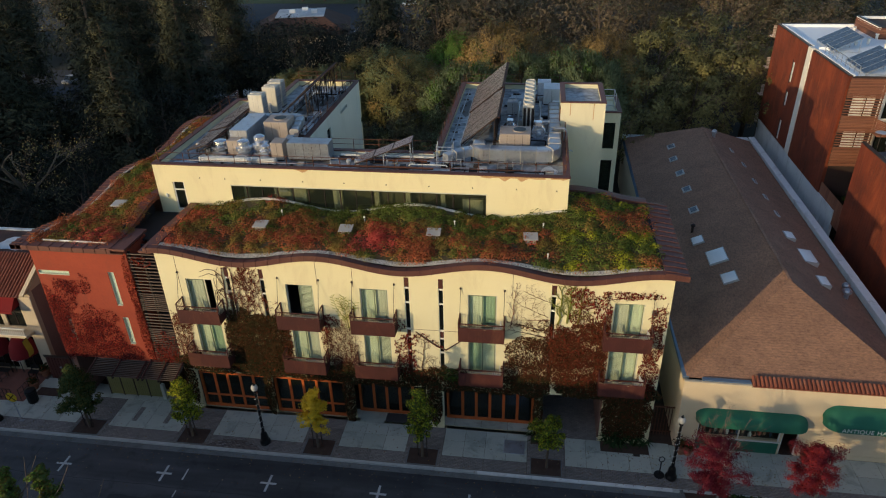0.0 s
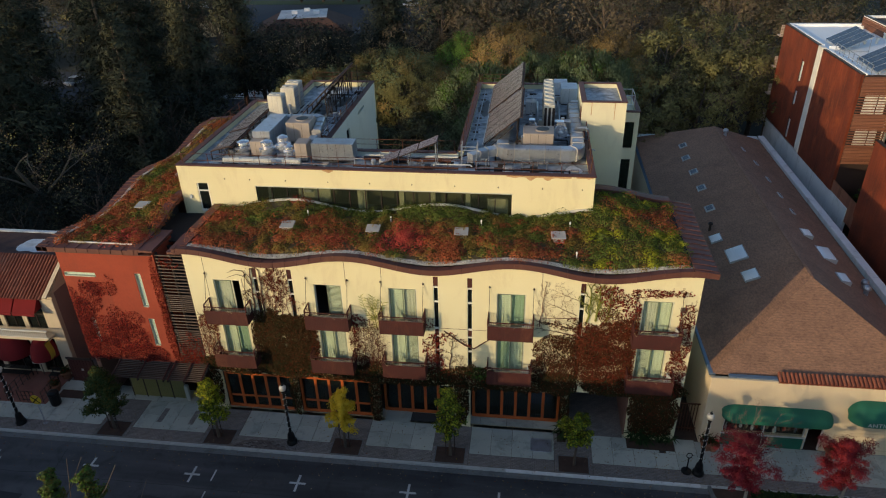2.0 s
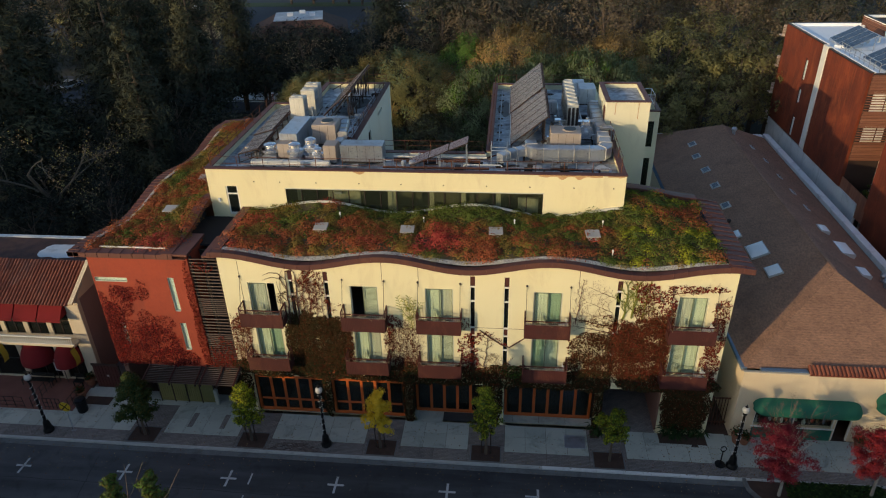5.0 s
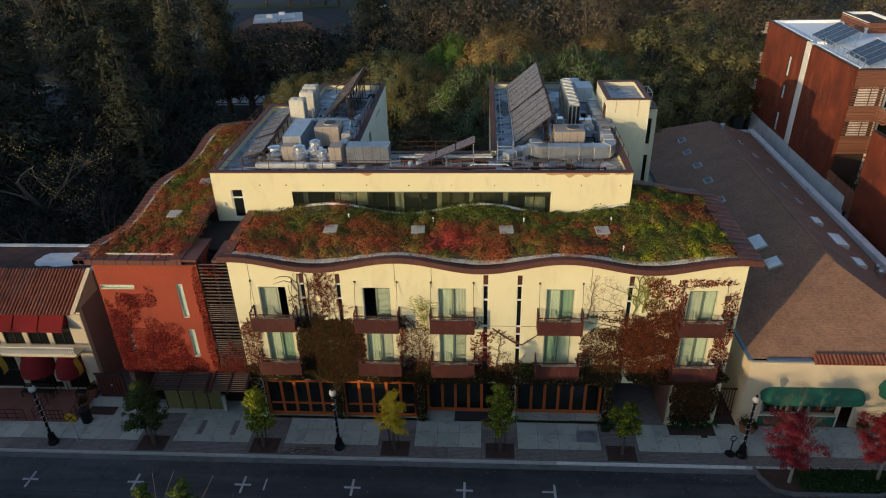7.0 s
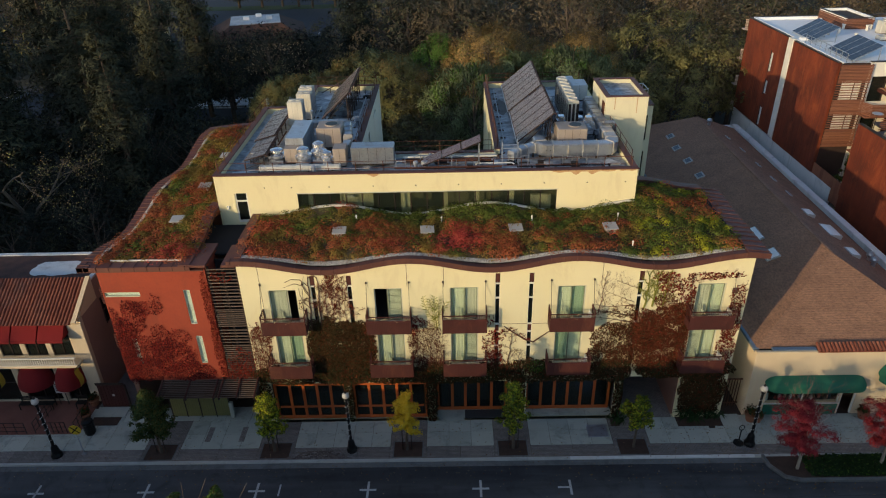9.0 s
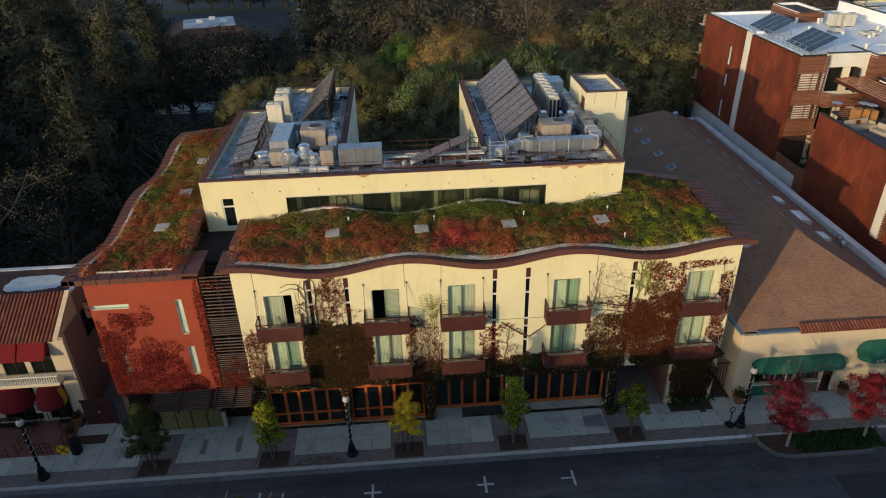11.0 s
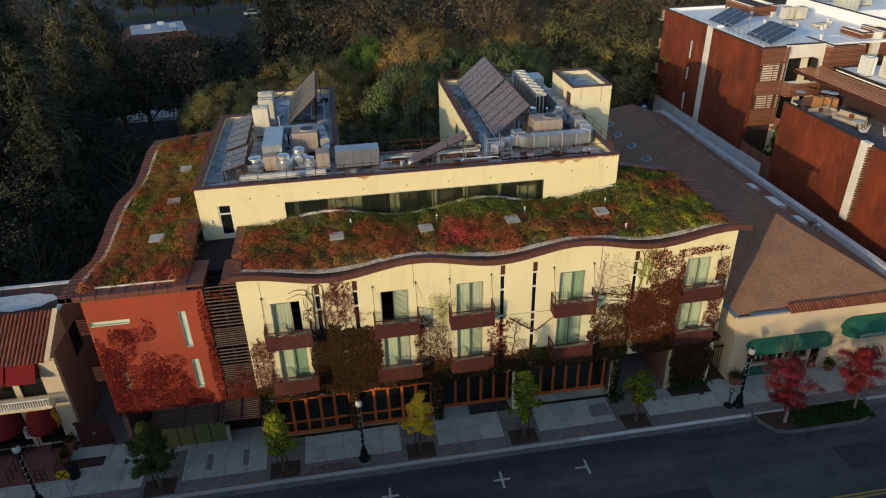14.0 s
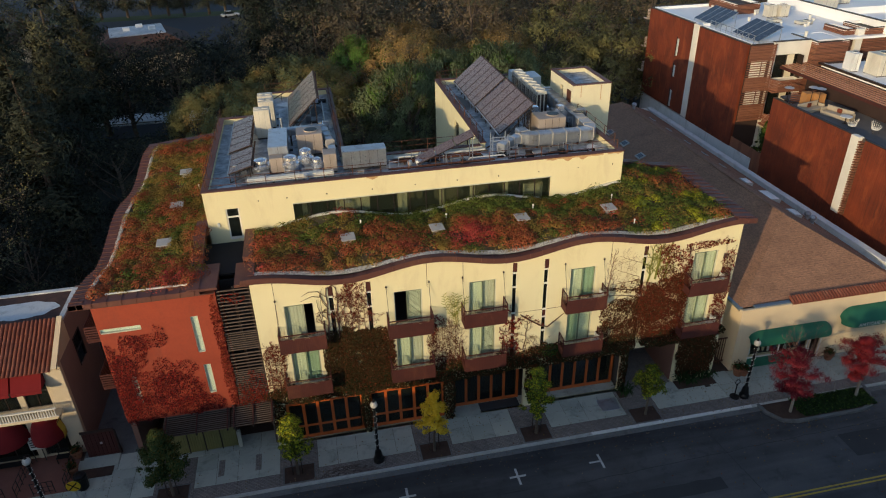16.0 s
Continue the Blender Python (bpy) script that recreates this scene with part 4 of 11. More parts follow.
# west roof over the red block
g = Geo().sheet(frange(-30.5, -24.72, 15), frange(32.5, 56.2, 61), lambda x, y: (x, y, west_z(x, y)))
part("west_soil_bed", g, M_SOIL, hotel)
g = Geo().sheet((-30.62, -30.38), frange(32.5, 56.0, 61), lambda x, y: (x, y, west_z(x, y) + 0.07 + 0.03 * noise.noise((x * 9, y * 9, 3))))
part("gravel_strip", g, M_GRAVEL, hotel)
part("white_edging", Geo().cbox(-29.6, -25.4, 32.42, 32.5, 12.2, 12.42, 0.01), M_WHITE, hotel)
g = Geo().sheet((-31.3, -30.6), frange(31.72, 56.6, 85), lambda x, y: (x, y, west_z(-31.2, y) + 0.1 + 0.02 * (x > -31)), 0.32)
we = part("west_eave", g, M_FLASH, hotel)
for k in range(54):
    y = 32.0 + 0.455 * k
    z = west_z(-31.2, y) + 0.12
    part("seam", Geo().box(-31.31, -30.6, y - 0.015, y + 0.015, z - 0.02, z + 0.03), M_FLASH, we)
g = Geo().box(-31.3, -24.75, 31.72, 32.42, 12.06, 12.34)
part("red_rear_eave", Geo().sheet((-31.3, -24.7), (56.2, 56.9), lambda x, y: (x, y, west_z(x, 56.2) + 0.12), 0.3), M_FLASH, hotel)
part("red_soffit", Geo().box(-31.2, -24.05, 31.75, WY + 0.01, 12.0, 12.06), M_FLASH, hotel)
re_ = part("red_front_eave", g, M_FLASH, hotel)
for k in range(9):
    x = -30.9 + 0.735 * k
    part("seam", Geo().box(x - 0.018, x + 0.018, 31.69, 32.42, 12.06, 12.37), M_FLASH, re_)

# ---- penthouse ----
PZ, PX0, PX1, PY = 15.28, -24.65, 2.02, 37.8
RIB = (-19.5, -2.95, 12.1, 14.02)
g = Geo().wall("x", PY, 0.3, PX0, PX1, 11.6, PZ, [RIB, (-23.5, -22.7, 12.05, 14.1)])
part("penthouse_front", g, M_CREAM, hotel)
g = Geo().box(PX0, PX0 + 0.3, PY + 0.3, 51.8, 11.6, PZ).box(PX0 + 0.3, -21.3, 51.5, 51.8, 11.6, PZ).box(-21.6, -21.3, 51.8, 57.8, 11.6, PZ).box(-21.3, -15.9, 57.5, 57.8, 12.0, PZ)
part("west_wing_wall", g, M_CREAM, hotel)
g = Geo().wall("y", -15.9, -0.3, 41.6, 57.5, 0, PZ, [(44.2, 45.2, 12.0, 14.2), (47.6, 48.5, 12.2, 14.3), (51.5, 53.5, 14.3, 14.55)])
g.box(-15.9, -6.65, 41.3, 41.6, 0, 15.2)
part("court_wall", g, M_COURT, hotel, "stucco courtyard wall, bluish shade put into its colour")
g = Geo().wall("y", -6.65, 0.3, 41.6, 57.5, 0, PZ, [(45.4, 46.4, 12.0, 14.2), (48.4, 50.0, 12.0, 14.3)])
g.box(-6.65, 1.7, 57.5, 57.8, 0, PZ).box(1.7, 2.0, PY + 0.3, 57.8, 0, PZ)
part("east_wing_wall", g, M_CREAM, hotel)
for x, y0, y1, z0, z1 in ((-16.05, 44.2, 45.2, 12.0, 14.2), (-16.05, 47.6, 48.5, 12.2, 14.3), (-6.45, 45.4, 46.4, 12.0, 14.2), (-6.45, 48.4, 50.0, 12.0, 14.3)):
    w = part("court_window", Geo().box(x - 0.04, x + 0.04, y0, y0 + 0.07, z0, z1).box(x - 0.04, x + 0.04, y1 - 0.07, y1, z0, z1).box(x - 0.04, x + 0.04, y0 + 0.07, y1 - 0.07, z1 - 0.07, z1), M_DARKSTEEL, hotel)
    part("pane", Geo().box(x - 0.01, x + 0.01, y0 + 0.07, y1 - 0.07, z0, z1 - 0.07), M_DARKGLASS, w)
# roof deck and parapets
g = Geo().box(PX0 + 0.3, PX1 - 0.3, PY + 0.3, 41.3, 14.7, 14.88).box(PX0 + 0.3, -16.2, 41.3, 51.5, 14.7, 14.88).box(-21.3, -16.2, 51.5, 57.5, 14.7, 14.88).box(-6.35, 1.7, 41.3, 57.5, 14.7, 14.88)
part("roof_deck", g, M_ROOFMEM, hotel, "stained grey flat roof membrane")
def cap(g, x0, x1, y0, y1, z):
    g.cbox(x0 - 0.06, x1 + 0.06, y0 - 0.06, y1 + 0.06, z, z + 0.07, 0.015)
for q in ((PX0, PX1, PY, PY + 0.3), (PX0, PX0 + 0.3, PY + 0.43, 51.8), (PX0 + 0.43, -21.3, 51.5, 51.8), (-21.6, -21.3, 51.93, 57.8), (-21.17, -15.9, 57.5, 57.8), (-16.2, -15.9, 41.6, 57.37), (-6.65, -6.35, 41.6, 57.8), (-6.22, 1.7, 57.5, 57.8), (1.7, 2.0, PY + 0.43, 45.8)):
    g = Geo()
    cap(g, *q, PZ)
    part("parapet_cap", g, M_FLASH, hotel)
part("court_parapet_cap", Geo().cbox(-15.8, -6.75, 41.25, 41.65, 15.2, 15.27, 0.01), M_FLASH, hotel)
# rust streaks that run down from the cap
for x0, x1, z1, sd_ in ((-3.3, 0.6, 15.2, 3), (-14.9, -14.2, 15.22, 7), (0.9, 1.9, 15.22, 5)):
    xs = frange(x0, x1, 40)
    g = Geo()
    for a, b in zip(xs, xs[1:]):
        za = z1 - 0.03 - 0.34 * max(0.0, noise.noise((a * 1.9, sd_, 0)) + 0.15) * math.sin(math.pi * (a - x0) / (x1 - x0))
        zb = z1 - 0.03 - 0.34 * max(0.0, noise.noise((b * 1.9, sd_, 0)) + 0.15) * math.sin(math.pi * (b - x0) / (x1 - x0))
        g.add([(a, PY - 0.003, za), (b, PY - 0.003, zb), (b, PY - 0.003, z1 + 0.06), (a, PY - 0.003, z1 + 0.06)], [(0, 1, 2, 3)])
    part("rust_stain", g, M_RUSTSTAIN, hotel, "brown rust streak below the parapet cap")
# ribbon window
part("window_head", Geo().cbox(RIB[0] - 0.04, RIB[1] + 0.04, PY - 0.025, PY + 0.05, RIB[3] - 0.035, RIB[3] + 0.02, 0.006), M_WINFRAME, hotel)
f = Geo().box(RIB[0], RIB[1], PY + 0.05, PY + 0.15, RIB[3] - 0.06, RIB[3])
rib = part("ribbon_window", f, M_DARKSTEEL, hotel, "long band of dark glazing above the planted roof")
n = 16
for k in range(n + 1):
    x = RIB[0] + (RIB[1] - RIB[0]) * k / n
    part("mullion", Geo().box(x - 0.03, x + 0.03, PY + 0.06, PY + 0.14, RIB[2], RIB[3] - 0.06), M_DARKSTEEL, rib)
for k in range(n):
    x0, x1 = RIB[0] + (RIB[1] - RIB[0]) * k / n + 0.03, RIB[0] + (RIB[1] - RIB[0]) * (k + 1) / n - 0.03
    part("pane", Geo().box(x0, x1, PY + 0.1, PY + 0.11, RIB[2], RIB[3] - 0.06), M_RIBGLASS, rib)
g = Geo().box(PX0 + 0.3, PX1 - 0.3, 40.6, 40.7, 11.6, 14.7).box(PX0 + 0.3, PX1 - 0.3, PY + 0.3, 40.6, 11.5, 11.6)
part("corridor", g, M_CORRIDOR, hotel)
for x0, x1, z0, z1 in ((-16.9, -14.75, 12.7, 13.75), (-12.95, -12.35, 11.6, 14.7), (-10.2, -9.9, 11.6, 14.7), (-8.15, -7.85, 11.6, 14.7), (-5.9, -5.6, 11.6, 14.7), (-4.5, -3.2, 12.0, 13.3), (-19.0, -18.7, 11.6, 14.7)):
    part("corridor_pier", Geo().box(x0, x1, PY + 0.75, PY + 0.95, z0, z1), M_CREAM, hotel)
part("corridor_lamp", Geo().box(-16.45, -15.9, PY + 0.5, PY + 0.75, 13.45, 13.6), M_WHITE, hotel)
d = part("roof_door", Geo().box(-23.5, -23.42, PY + 0.04, PY + 0.14, 12.05, 14.1).box(-22.78, -22.7, PY + 0.04, PY + 0.14, 12.05, 14.1).box(-23.42, -22.78, PY + 0.04, PY + 0.14, 13.5, 13.6).box(-23.42, -22.78, PY + 0.02, PY + 0.14, 12.05, 12.2), M_WHITE, hotel, "white-framed glazed roof door with transom")
part("pane", Geo().box(-23.42, -22.78, PY + 0.08, PY + 0.09, 12.2, 13.5).box(-23.42, -22.78, PY + 0.08, PY + 0.09, 13.6, 14.1), M_DARKGLASS, d)
part("wall_lamp", Geo().cbox(-24.1, -23.95, PY - 0.12, PY, 13.0, 13.25, 0.02), M_GREYCOPE, hotel)
g = Geo()
for x in (-21.5, -19.8, -17.4, -14.6, -11.9, -9.2, -6.5, -3.8, -1.1, 1.3):
    g.lathe((x, PY - 0.03, 14.42), [(0.03, 0), (0.04, 0.03), (0.03, 0.06)], 6)
part("scupper_nozzle", g, M_DARKSTEEL, hotel)
# stair tower
TY0, TY1, TX0, TX1 = 45.85, 50.7, 1.5, 4.5
g = Geo().wall("x", TY0, 0.25, TX0, TX1, 0, 17.4).wall("y", TX0, 0.25, TY0 + 0.25, TY1 - 0.25, 0, 17.4, [(47.9, 48.5, 15.0, 16.9)]).box(TX1 - 0.25, TX1, TY0 + 0.25, TY1 - 0.25, 0, 17.4).box(TX0, TX1, TY1 - 0.25, TY1, 0, 17.4)
tw = part("stair_tower", g, M_TOWER, hotel)
part("tower_roof", Geo().box(TX0 + 0.25, TX1 - 0.25, TY0 + 0.25, TY1 - 0.25, 16.9, 17.1), M_ROOFMEM, tw)
for q in ((TX0, TX1, TY0, TY0 + 0.25), (TX0, TX0 + 0.25, TY0 + 0.38, TY1 - 0.38), (TX1 - 0.25, TX1, TY0 + 0.38, TY1 - 0.38), (TX0, TX1, TY1 - 0.25, TY1)):
    g = Geo()
    cap(g, *q, 17.4)
    part("parapet_cap", g, M_FLASH, tw)
part("tower_door", Geo().cbox(TX0 - 0.05, TX0 + 0.01, 46.2, 46.95, 14.9, 16.9, 0.01), M_RUSTPIPE, tw)
part("tower_recess", Geo().box(TX0 + 0.2, TX0 + 0.22, 47.9, 48.5, 15.0, 16.9), M_DARKGLASS, tw)
for dx in (0.62, 2.2):
    part("weep_streak", Geo().box(TX0 + dx, TX0 + dx + 0.05, TY0 - 0.003, TY0, 16.2 + 0.3 * (dx < 1), 17.38), M_RUSTSTAIN, tw)
# lower bay behind the tower, with a pipe frame on its roof
BX1, BY0 = 6.0, 49.4
g = Geo().wall("x", BY0, 0.2, TX1, BX1, 0, 15.6, [(4.72, 5.68, 12.8, 14.85), (4.72, 5.68, 8.6, 11.9)]).box(BX1 - 0.2, BX1, BY0 + 0.2, 53.4, 0, 15.6).box(TX1, BX1 - 0.2, 53.2, 53.4, 0, 15.6).box(TX1, BX1 - 0.2, BY0 + 0.2, 53.2, 15.2, 15.35)
part("tower_bay", g, M_TOWER, hotel)
for z0, z1 in ((12.8, 14.85), (8.6, 11.9)):
    part("bay_pane", Geo().box(4.72, 5.68, BY0 + 0.1, BY0 + 0.12, z0, z1), M_DARKGLASS, tw)
part("bay_cap", Geo().cbox(TX1 + 0.01, BX1 + 0.06, BY0 - 0.06, BY0 + 0.26, 15.6, 15.7, 0.015).cbox(BX1 - 0.26, BX1 + 0.06, BY0 + 0.27, 53.46, 15.6, 15.7, 0.015), M_FLASH, hotel)
fr = thing("equipment_rack", "white pipe rack standing on the roof of the lower bay", "rack", at=(5.2, 50.6, 15.35))
for x in (4.75, 5.6):
    for y in (50.0, 51.6):
        part("post", Geo().tube([(x, y, 15.35), (x, y, 16.75)], 0.035, 6), M_ALU, fr)
for z in (16.0, 16.7):
    part("rail", Geo().tube([(4.75, 50.0, z), (5.6, 50.0, z), (5.6, 51.6, z), (4.75, 51.6, z), (4.75, 50.0, z)], 0.03, 6), M_ALU, fr)


# ---- shop hall with the brown hip roof ----
hall = thing("shop_hall", "long sand-coloured shop hall with a brown shingled hip roof", "building", at=(16, 32.2, 0))
HX0, HX1, HY0, HY1 = 9.25, 22.6, 32.2, 72.5
RX, RZ, EZ = 16.25, 8.4, 5.1
AY0, AY1 = 38.9, 67.4
g = Geo().wall("x", HY0, 0.3, HX0, 32.0, 0, 5.1, [(10.5, 15.3, 0.95, 2.6), (15.4, 16.35, 0.0, 2.4), (17.4, 31.0, 0.3, 2.6)])
g.box(HX0, HX0 + 0.3, HY0 + 0.3, HY1, 0, 4.9).box(HX0 + 0.3, HX1, HY1 - 0.3, HY1, 0, 5.2)
part("wall", g, M_ANTWALL, hall)
g = Geo()
A, B = (RX, AY0, RZ), (RX, AY1, RZ + 0.1)
c0, c1, c2, c3 = (HX0 + 0.1, HY0 + 0.45, EZ), (HX1 - 0.2, HY0 + 0.45, EZ), (HX1 - 0.2, HY1 - 0.3, EZ + 0.3), (HX0 + 0.1, HY1 - 0.3, EZ + 0.3)
def lerp3(a, b, f):
    return tuple(p + (q - p) * f for p, q in zip(a, b))
def course_face(a, b, t0, t1, n):
    """Shingle courses from the eave a-b up to t0-t1, each lapping the next by a small step."""
    for k in range(n):
        f0, f1 = k / n, (k + 1) / n
        p, q, r, s = lerp3(a, t0, f0), lerp3(b, t1, f0), lerp3(b, t1, f1), lerp3(a, t0, f1)
        up = Vector((0, 0, 0.011))
        P, Q = Vector(p) + up, Vector(q) + up
        g.add([p, q, r, s, P, Q], [(4, 5, 2, 3), (0, 1, 5, 4)])
course_face(c0, c1, A, A, 40)
course_face(c3, c0, B, A, 46)
course_face(c1, c2, A, B, 46)
course_face(c2, c3, B, B, 30)
g.weld()
part("roof", g, M_SHINGLE, hall, "brown asphalt shingle hip roof")
for a, b in ((A, B),):
    part("ridge_cap", Geo().bar(Vector(a) + Vector((0, 0, 0.012)), Vector(b) + Vector((0, 0, 0.012)), 0.2, 0.03), M_SHINGLE, hall)
# east parapet with its grey coping
g = Geo().box(22.5, 22.95, HY0, 73.0, 0, 5.55)
part("parapet", g, M_GREYCOPE, hall)
for k in range(14):
    part("coping", Geo().cbox(22.42, 23.03, HY0 + 2.91 * k, HY0 + 2.91 * k + 2.88, 5.55, 5.66, 0.03), M_GREYCOPE, hall)
part("far_coping", Geo().cbox(9.2, 22.3, 72.3, 72.9, 5.3, 5.6, 0.03), M_GREYCOPE, hall)
part("side_gutter", Geo().cbox(HX0 - 0.05, HX0 + 0.32, HY0 + 0.45, HY1 - 0.6, 4.95, 5.14, 0.03), M_BLUEGUT, hall, "blue-grey metal gutter")
part("front_gutter", Geo().cbox(HX0 + 1.0, 13.0, HY0 + 0.1, HY0 + 0.42, 5.1, 5.24, 0.03), M_BLUEGUT, hall)
part("wall_coping", Geo().cbox(HX0 - 0.06, 13.0, HY0 - 0.06, HY0 + 0.1, 5.1, 5.19, 0.02), M_ANTWALL, hall)
# clay tile strip on the front
tile = Geo()
n = 8
prof = [(0.11 * math.cos(math.pi * k / n), 0.11 * math.sin(math.pi * k / n)) for k in range(n + 1)]
tile.sheet(prof, (0, 1), lambda p, v: (p[0] * (1 - 0.15 * v), -0.12 + 0.62 * v, p[1] * (1 - 0.15 * v) + 0.26 * v), 0.0)
tile.sheet(prof, (0, 1), lambda p, v: (p[0] * 0.85, -0.12 + 0.02 * v, p[1] * 0.85), 0.0)
tm = tile.mesh("roof_tile", M_TILE)
strip = part("tile_strip", Geo().box(12.95, 32, HY0 - 0.06, HY0 + 0.5, 5.1, 5.16), M_TILE, hall)
for k in range(62):
    piece("roof_tile", tm, Matrix.Translation((13.1 + 0.235 * k, HY0 + 0.02, 5.17)), strip)
# skylights and vents; the slope's tilt turns each
def slope_z(x, y):
    """Height of the shingles at a place on the two long slopes."""
    ev = EZ + 0.3 * (y - c0[1]) / (c3[1] - c0[1])
    rg = RZ + 0.1 * (y - AY0) / (AY1 - AY0)
    f = (x - c0[0]) / (RX - c0[0]) if x < RX else (c1[0] - x) / (c1[0] - RX)
    return ev + (rg - ev) * f + 0.01
def skylight(x, y, w, h, dark=False):
    s = 1 if x < RX else -1
    e = thing("skylight", "small grey flat skylight on the shingle roof" if dark else "white domed skylight on the shingle roof", "skylight", "hall skylights", (x, y, slope_z(x, y) - 0.02))
    tilt = math.degrees(math.atan2(RZ - EZ, RX - HX0)) * -s
    m = pose(x, y, slope_z(x, y) + (0.06 if s < 0 and not dark else 0), 0, tilt * (1 if s > 0 or dark else 0.35), 0)
    top = 0.07 if dark else 0.12
    part("curb", Geo().cbox(-w / 2 - 0.06, w / 2 + 0.06, -h / 2 - 0.06, h / 2 + 0.06, -0.22, top, 0.015, mat=m), M_GREYLID, e)
    if dark:
        part("lens", Geo().cbox(0.07 - w / 2, w / 2 - 0.07, 0.07 - h / 2, h / 2 - 0.07, 0.07, 0.085, 0.01, mat=m), M_GREYDOME, e)
    else:
        g = Geo()
        n = 8
        g.sheet(frange(-1, 1, n + 1), frange(-1, 1, n + 1), lambda u, v: m @ Vector((u * w / 2, v * h / 2, 0.12 + 0.1 * (1 - u ** 4) * (1 - v ** 4))))
        part("dome", g, M_SKYLIGHT, e, smooth=True)
skylight(12.35, 46.9, 0.75, 0.95)
skylight(13.1, 44.0, 1.2, 1.7)
skylight(13.3, 41.0, 0.9, 1.1)
for x, y in ((12.85, 51.7), (12.95, 55.6), (12.95, 59.1), (12.87, 62.5), (13.1, 65.5)):
    skylight(x, y, 0.62, 0.85, True)
skylight(18.9, 47.4, 0.6, 1.0)
skylight(19.5, 44.9, 0.9, 1.8)
skylight(19.5, 41.6, 0.6, 1.1)
for x, y in ((19.2, 51.5), (19.1, 54.5), (19.0, 57.6), (18.9, 61.2), (18.4, 64.0)):
    skylight(x, y, 0.22, 0.8, True)
def roof_vent(x, y):
    z = slope_z(x, y) - 0.05
    e = thing("roof_vent", "round turbine roof vent", "vent", "hall vents", (x, y, z))
    part("pipe", Geo().lathe((x, y, z), [(0.16, 0), (0.16, 0.35)], 10), M_GALV, e)
    part("turbine", Geo().lathe((x, y, z), [(0.18, 0.36), (0.26, 0.45), (0.27, 0.6), (0.2, 0.72), (0.05, 0.78)], 12), M_GALV, e)
for x, y in ((17.0, 65.8), (21.2, 42.0), (20.9, 41.0)):
    roof_vent(x, y)
e = thing("flue_pipe", "dark metal flue pipe on the shingle roof", "flue", at=(12.2, 48.4, 6.3))
part("pipe", Geo().lathe((12.2, 48.4, 6.2), [(0.1, 0), (0.1, 0.9)], 9), M_DARKSTEEL, e)
part("cowl", Geo().lathe((12.2, 48.4, 7.1), [(0.18, 0), (0.18, 0.12), (0.04, 0.2)], 9), M_DARKSTEEL, e)
def awning(x0, x1, y, z0, z1, out):
    """A rounded-end canvas awning on a wall."""
    g = Geo()
    n = 10
    def fn(u, k):
        # a quarter-dome section swept along, closing in at both ends
        t = max(0.0, 1 - min(u - x0, x1 - u) / 0.8)
        rr = math.sqrt(max(0.0, 1 - t * t))
        a = math.pi / 2 * k / n
        return (u, y - out * math.sin(a) * (0.25 + 0.75 * rr), z0 + (z1 - z0) * math.cos(a) * (0.25 + 0.75 * rr))
    us = [x0 + 0.8 * (1 - math.cos(math.pi / 2 * k / 8)) for k in range(9)] + frange(x0 + 1.0, x1 - 1.0, 12) + [x1 - 0.8 * (1 - math.cos(math.pi / 2 * k / 8)) for k in range(8, -1, -1)]
    g.sheet(us, range(n + 1), fn)
    a = part("awning", g, M_GREENCLOTH, hall, "dark green rounded canvas awning", True)
    g = Geo()
    g.sheet(us, (0, 1), lambda u, v: (Vector(fn(u, n)) + Vector((0, 0, -0.1 * v))))
    part("valance", g, M_GREENCLOTH, a)
    return a
awning(10.2, 16.5, HY0 - 0.02, 2.62, 3.28, 0.85)
aw = awning(17.2, 31.5, HY0 - 0.02, 3.12, 4.2, 1.0)
fc = bpy.data.curves.new("lettering", "FONT")
fc.body, fc.size, fc.extrude, fc.space_character = "ANTIQUE HALL", 0.37, 0.004, 1.1
tmp = new("lettering_source", fc)
dep = bpy.context.evaluated_depsgraph_get()
lm = bpy.data.meshes.new_from_object(tmp.evaluated_get(dep))
lm.materials.clear()
lm.materials.append(M_WHITE)
bpy.data.objects.remove(tmp)
lo_ = new("lettering", lm)
lo_.parent = aw
lo_.matrix_basis = pose(17.95, HY0 - 1.075, 3.13, 84, 0, 0)
# shopfront under the first awning
part("shop_sill", Geo().cbox(10.4, 15.4, HY0 - 0.08, HY0 + 0.02, 0.91, 0.98, 0.02), M_WHITE, hall)
part("stall_riser", Geo().box(10.5, 15.3, HY0 - 0.03, HY0, 0.0, 0.85), M_GREENCLOTH, hall, "dark teal panel below the shop window")
f = Geo()
for x in (10.5, 12.9, 15.24):
    f.box(x, x + 0.06, HY0 + 0.05, HY0 + 0.15, 0.95, 2.6)
sw = part("shop_window", f, M_WHITE, hall)
part("pane", Geo().box(10.56, 15.24, HY0 + 0.1, HY0 + 0.11, 0.98, 2.6), M_GLASS, sw)
part("shop_back", Geo().box(10.3, 16.6, HY0 + 1.8, HY0 + 1.9, 0, 3), M_DARKROOM, hall)
rs = random.Random(8)
cols = [flat("shop_item_%s" % n, c, 0.5) for n, c in (("white", (0.6, 0.6, 0.58)), ("brown", (0.22, 0.12, 0.06)), ("blue", (0.08, 0.14, 0.25)), ("red", (0.35, 0.06, 0.04)), ("cream", (0.5, 0.42, 0.28)))]
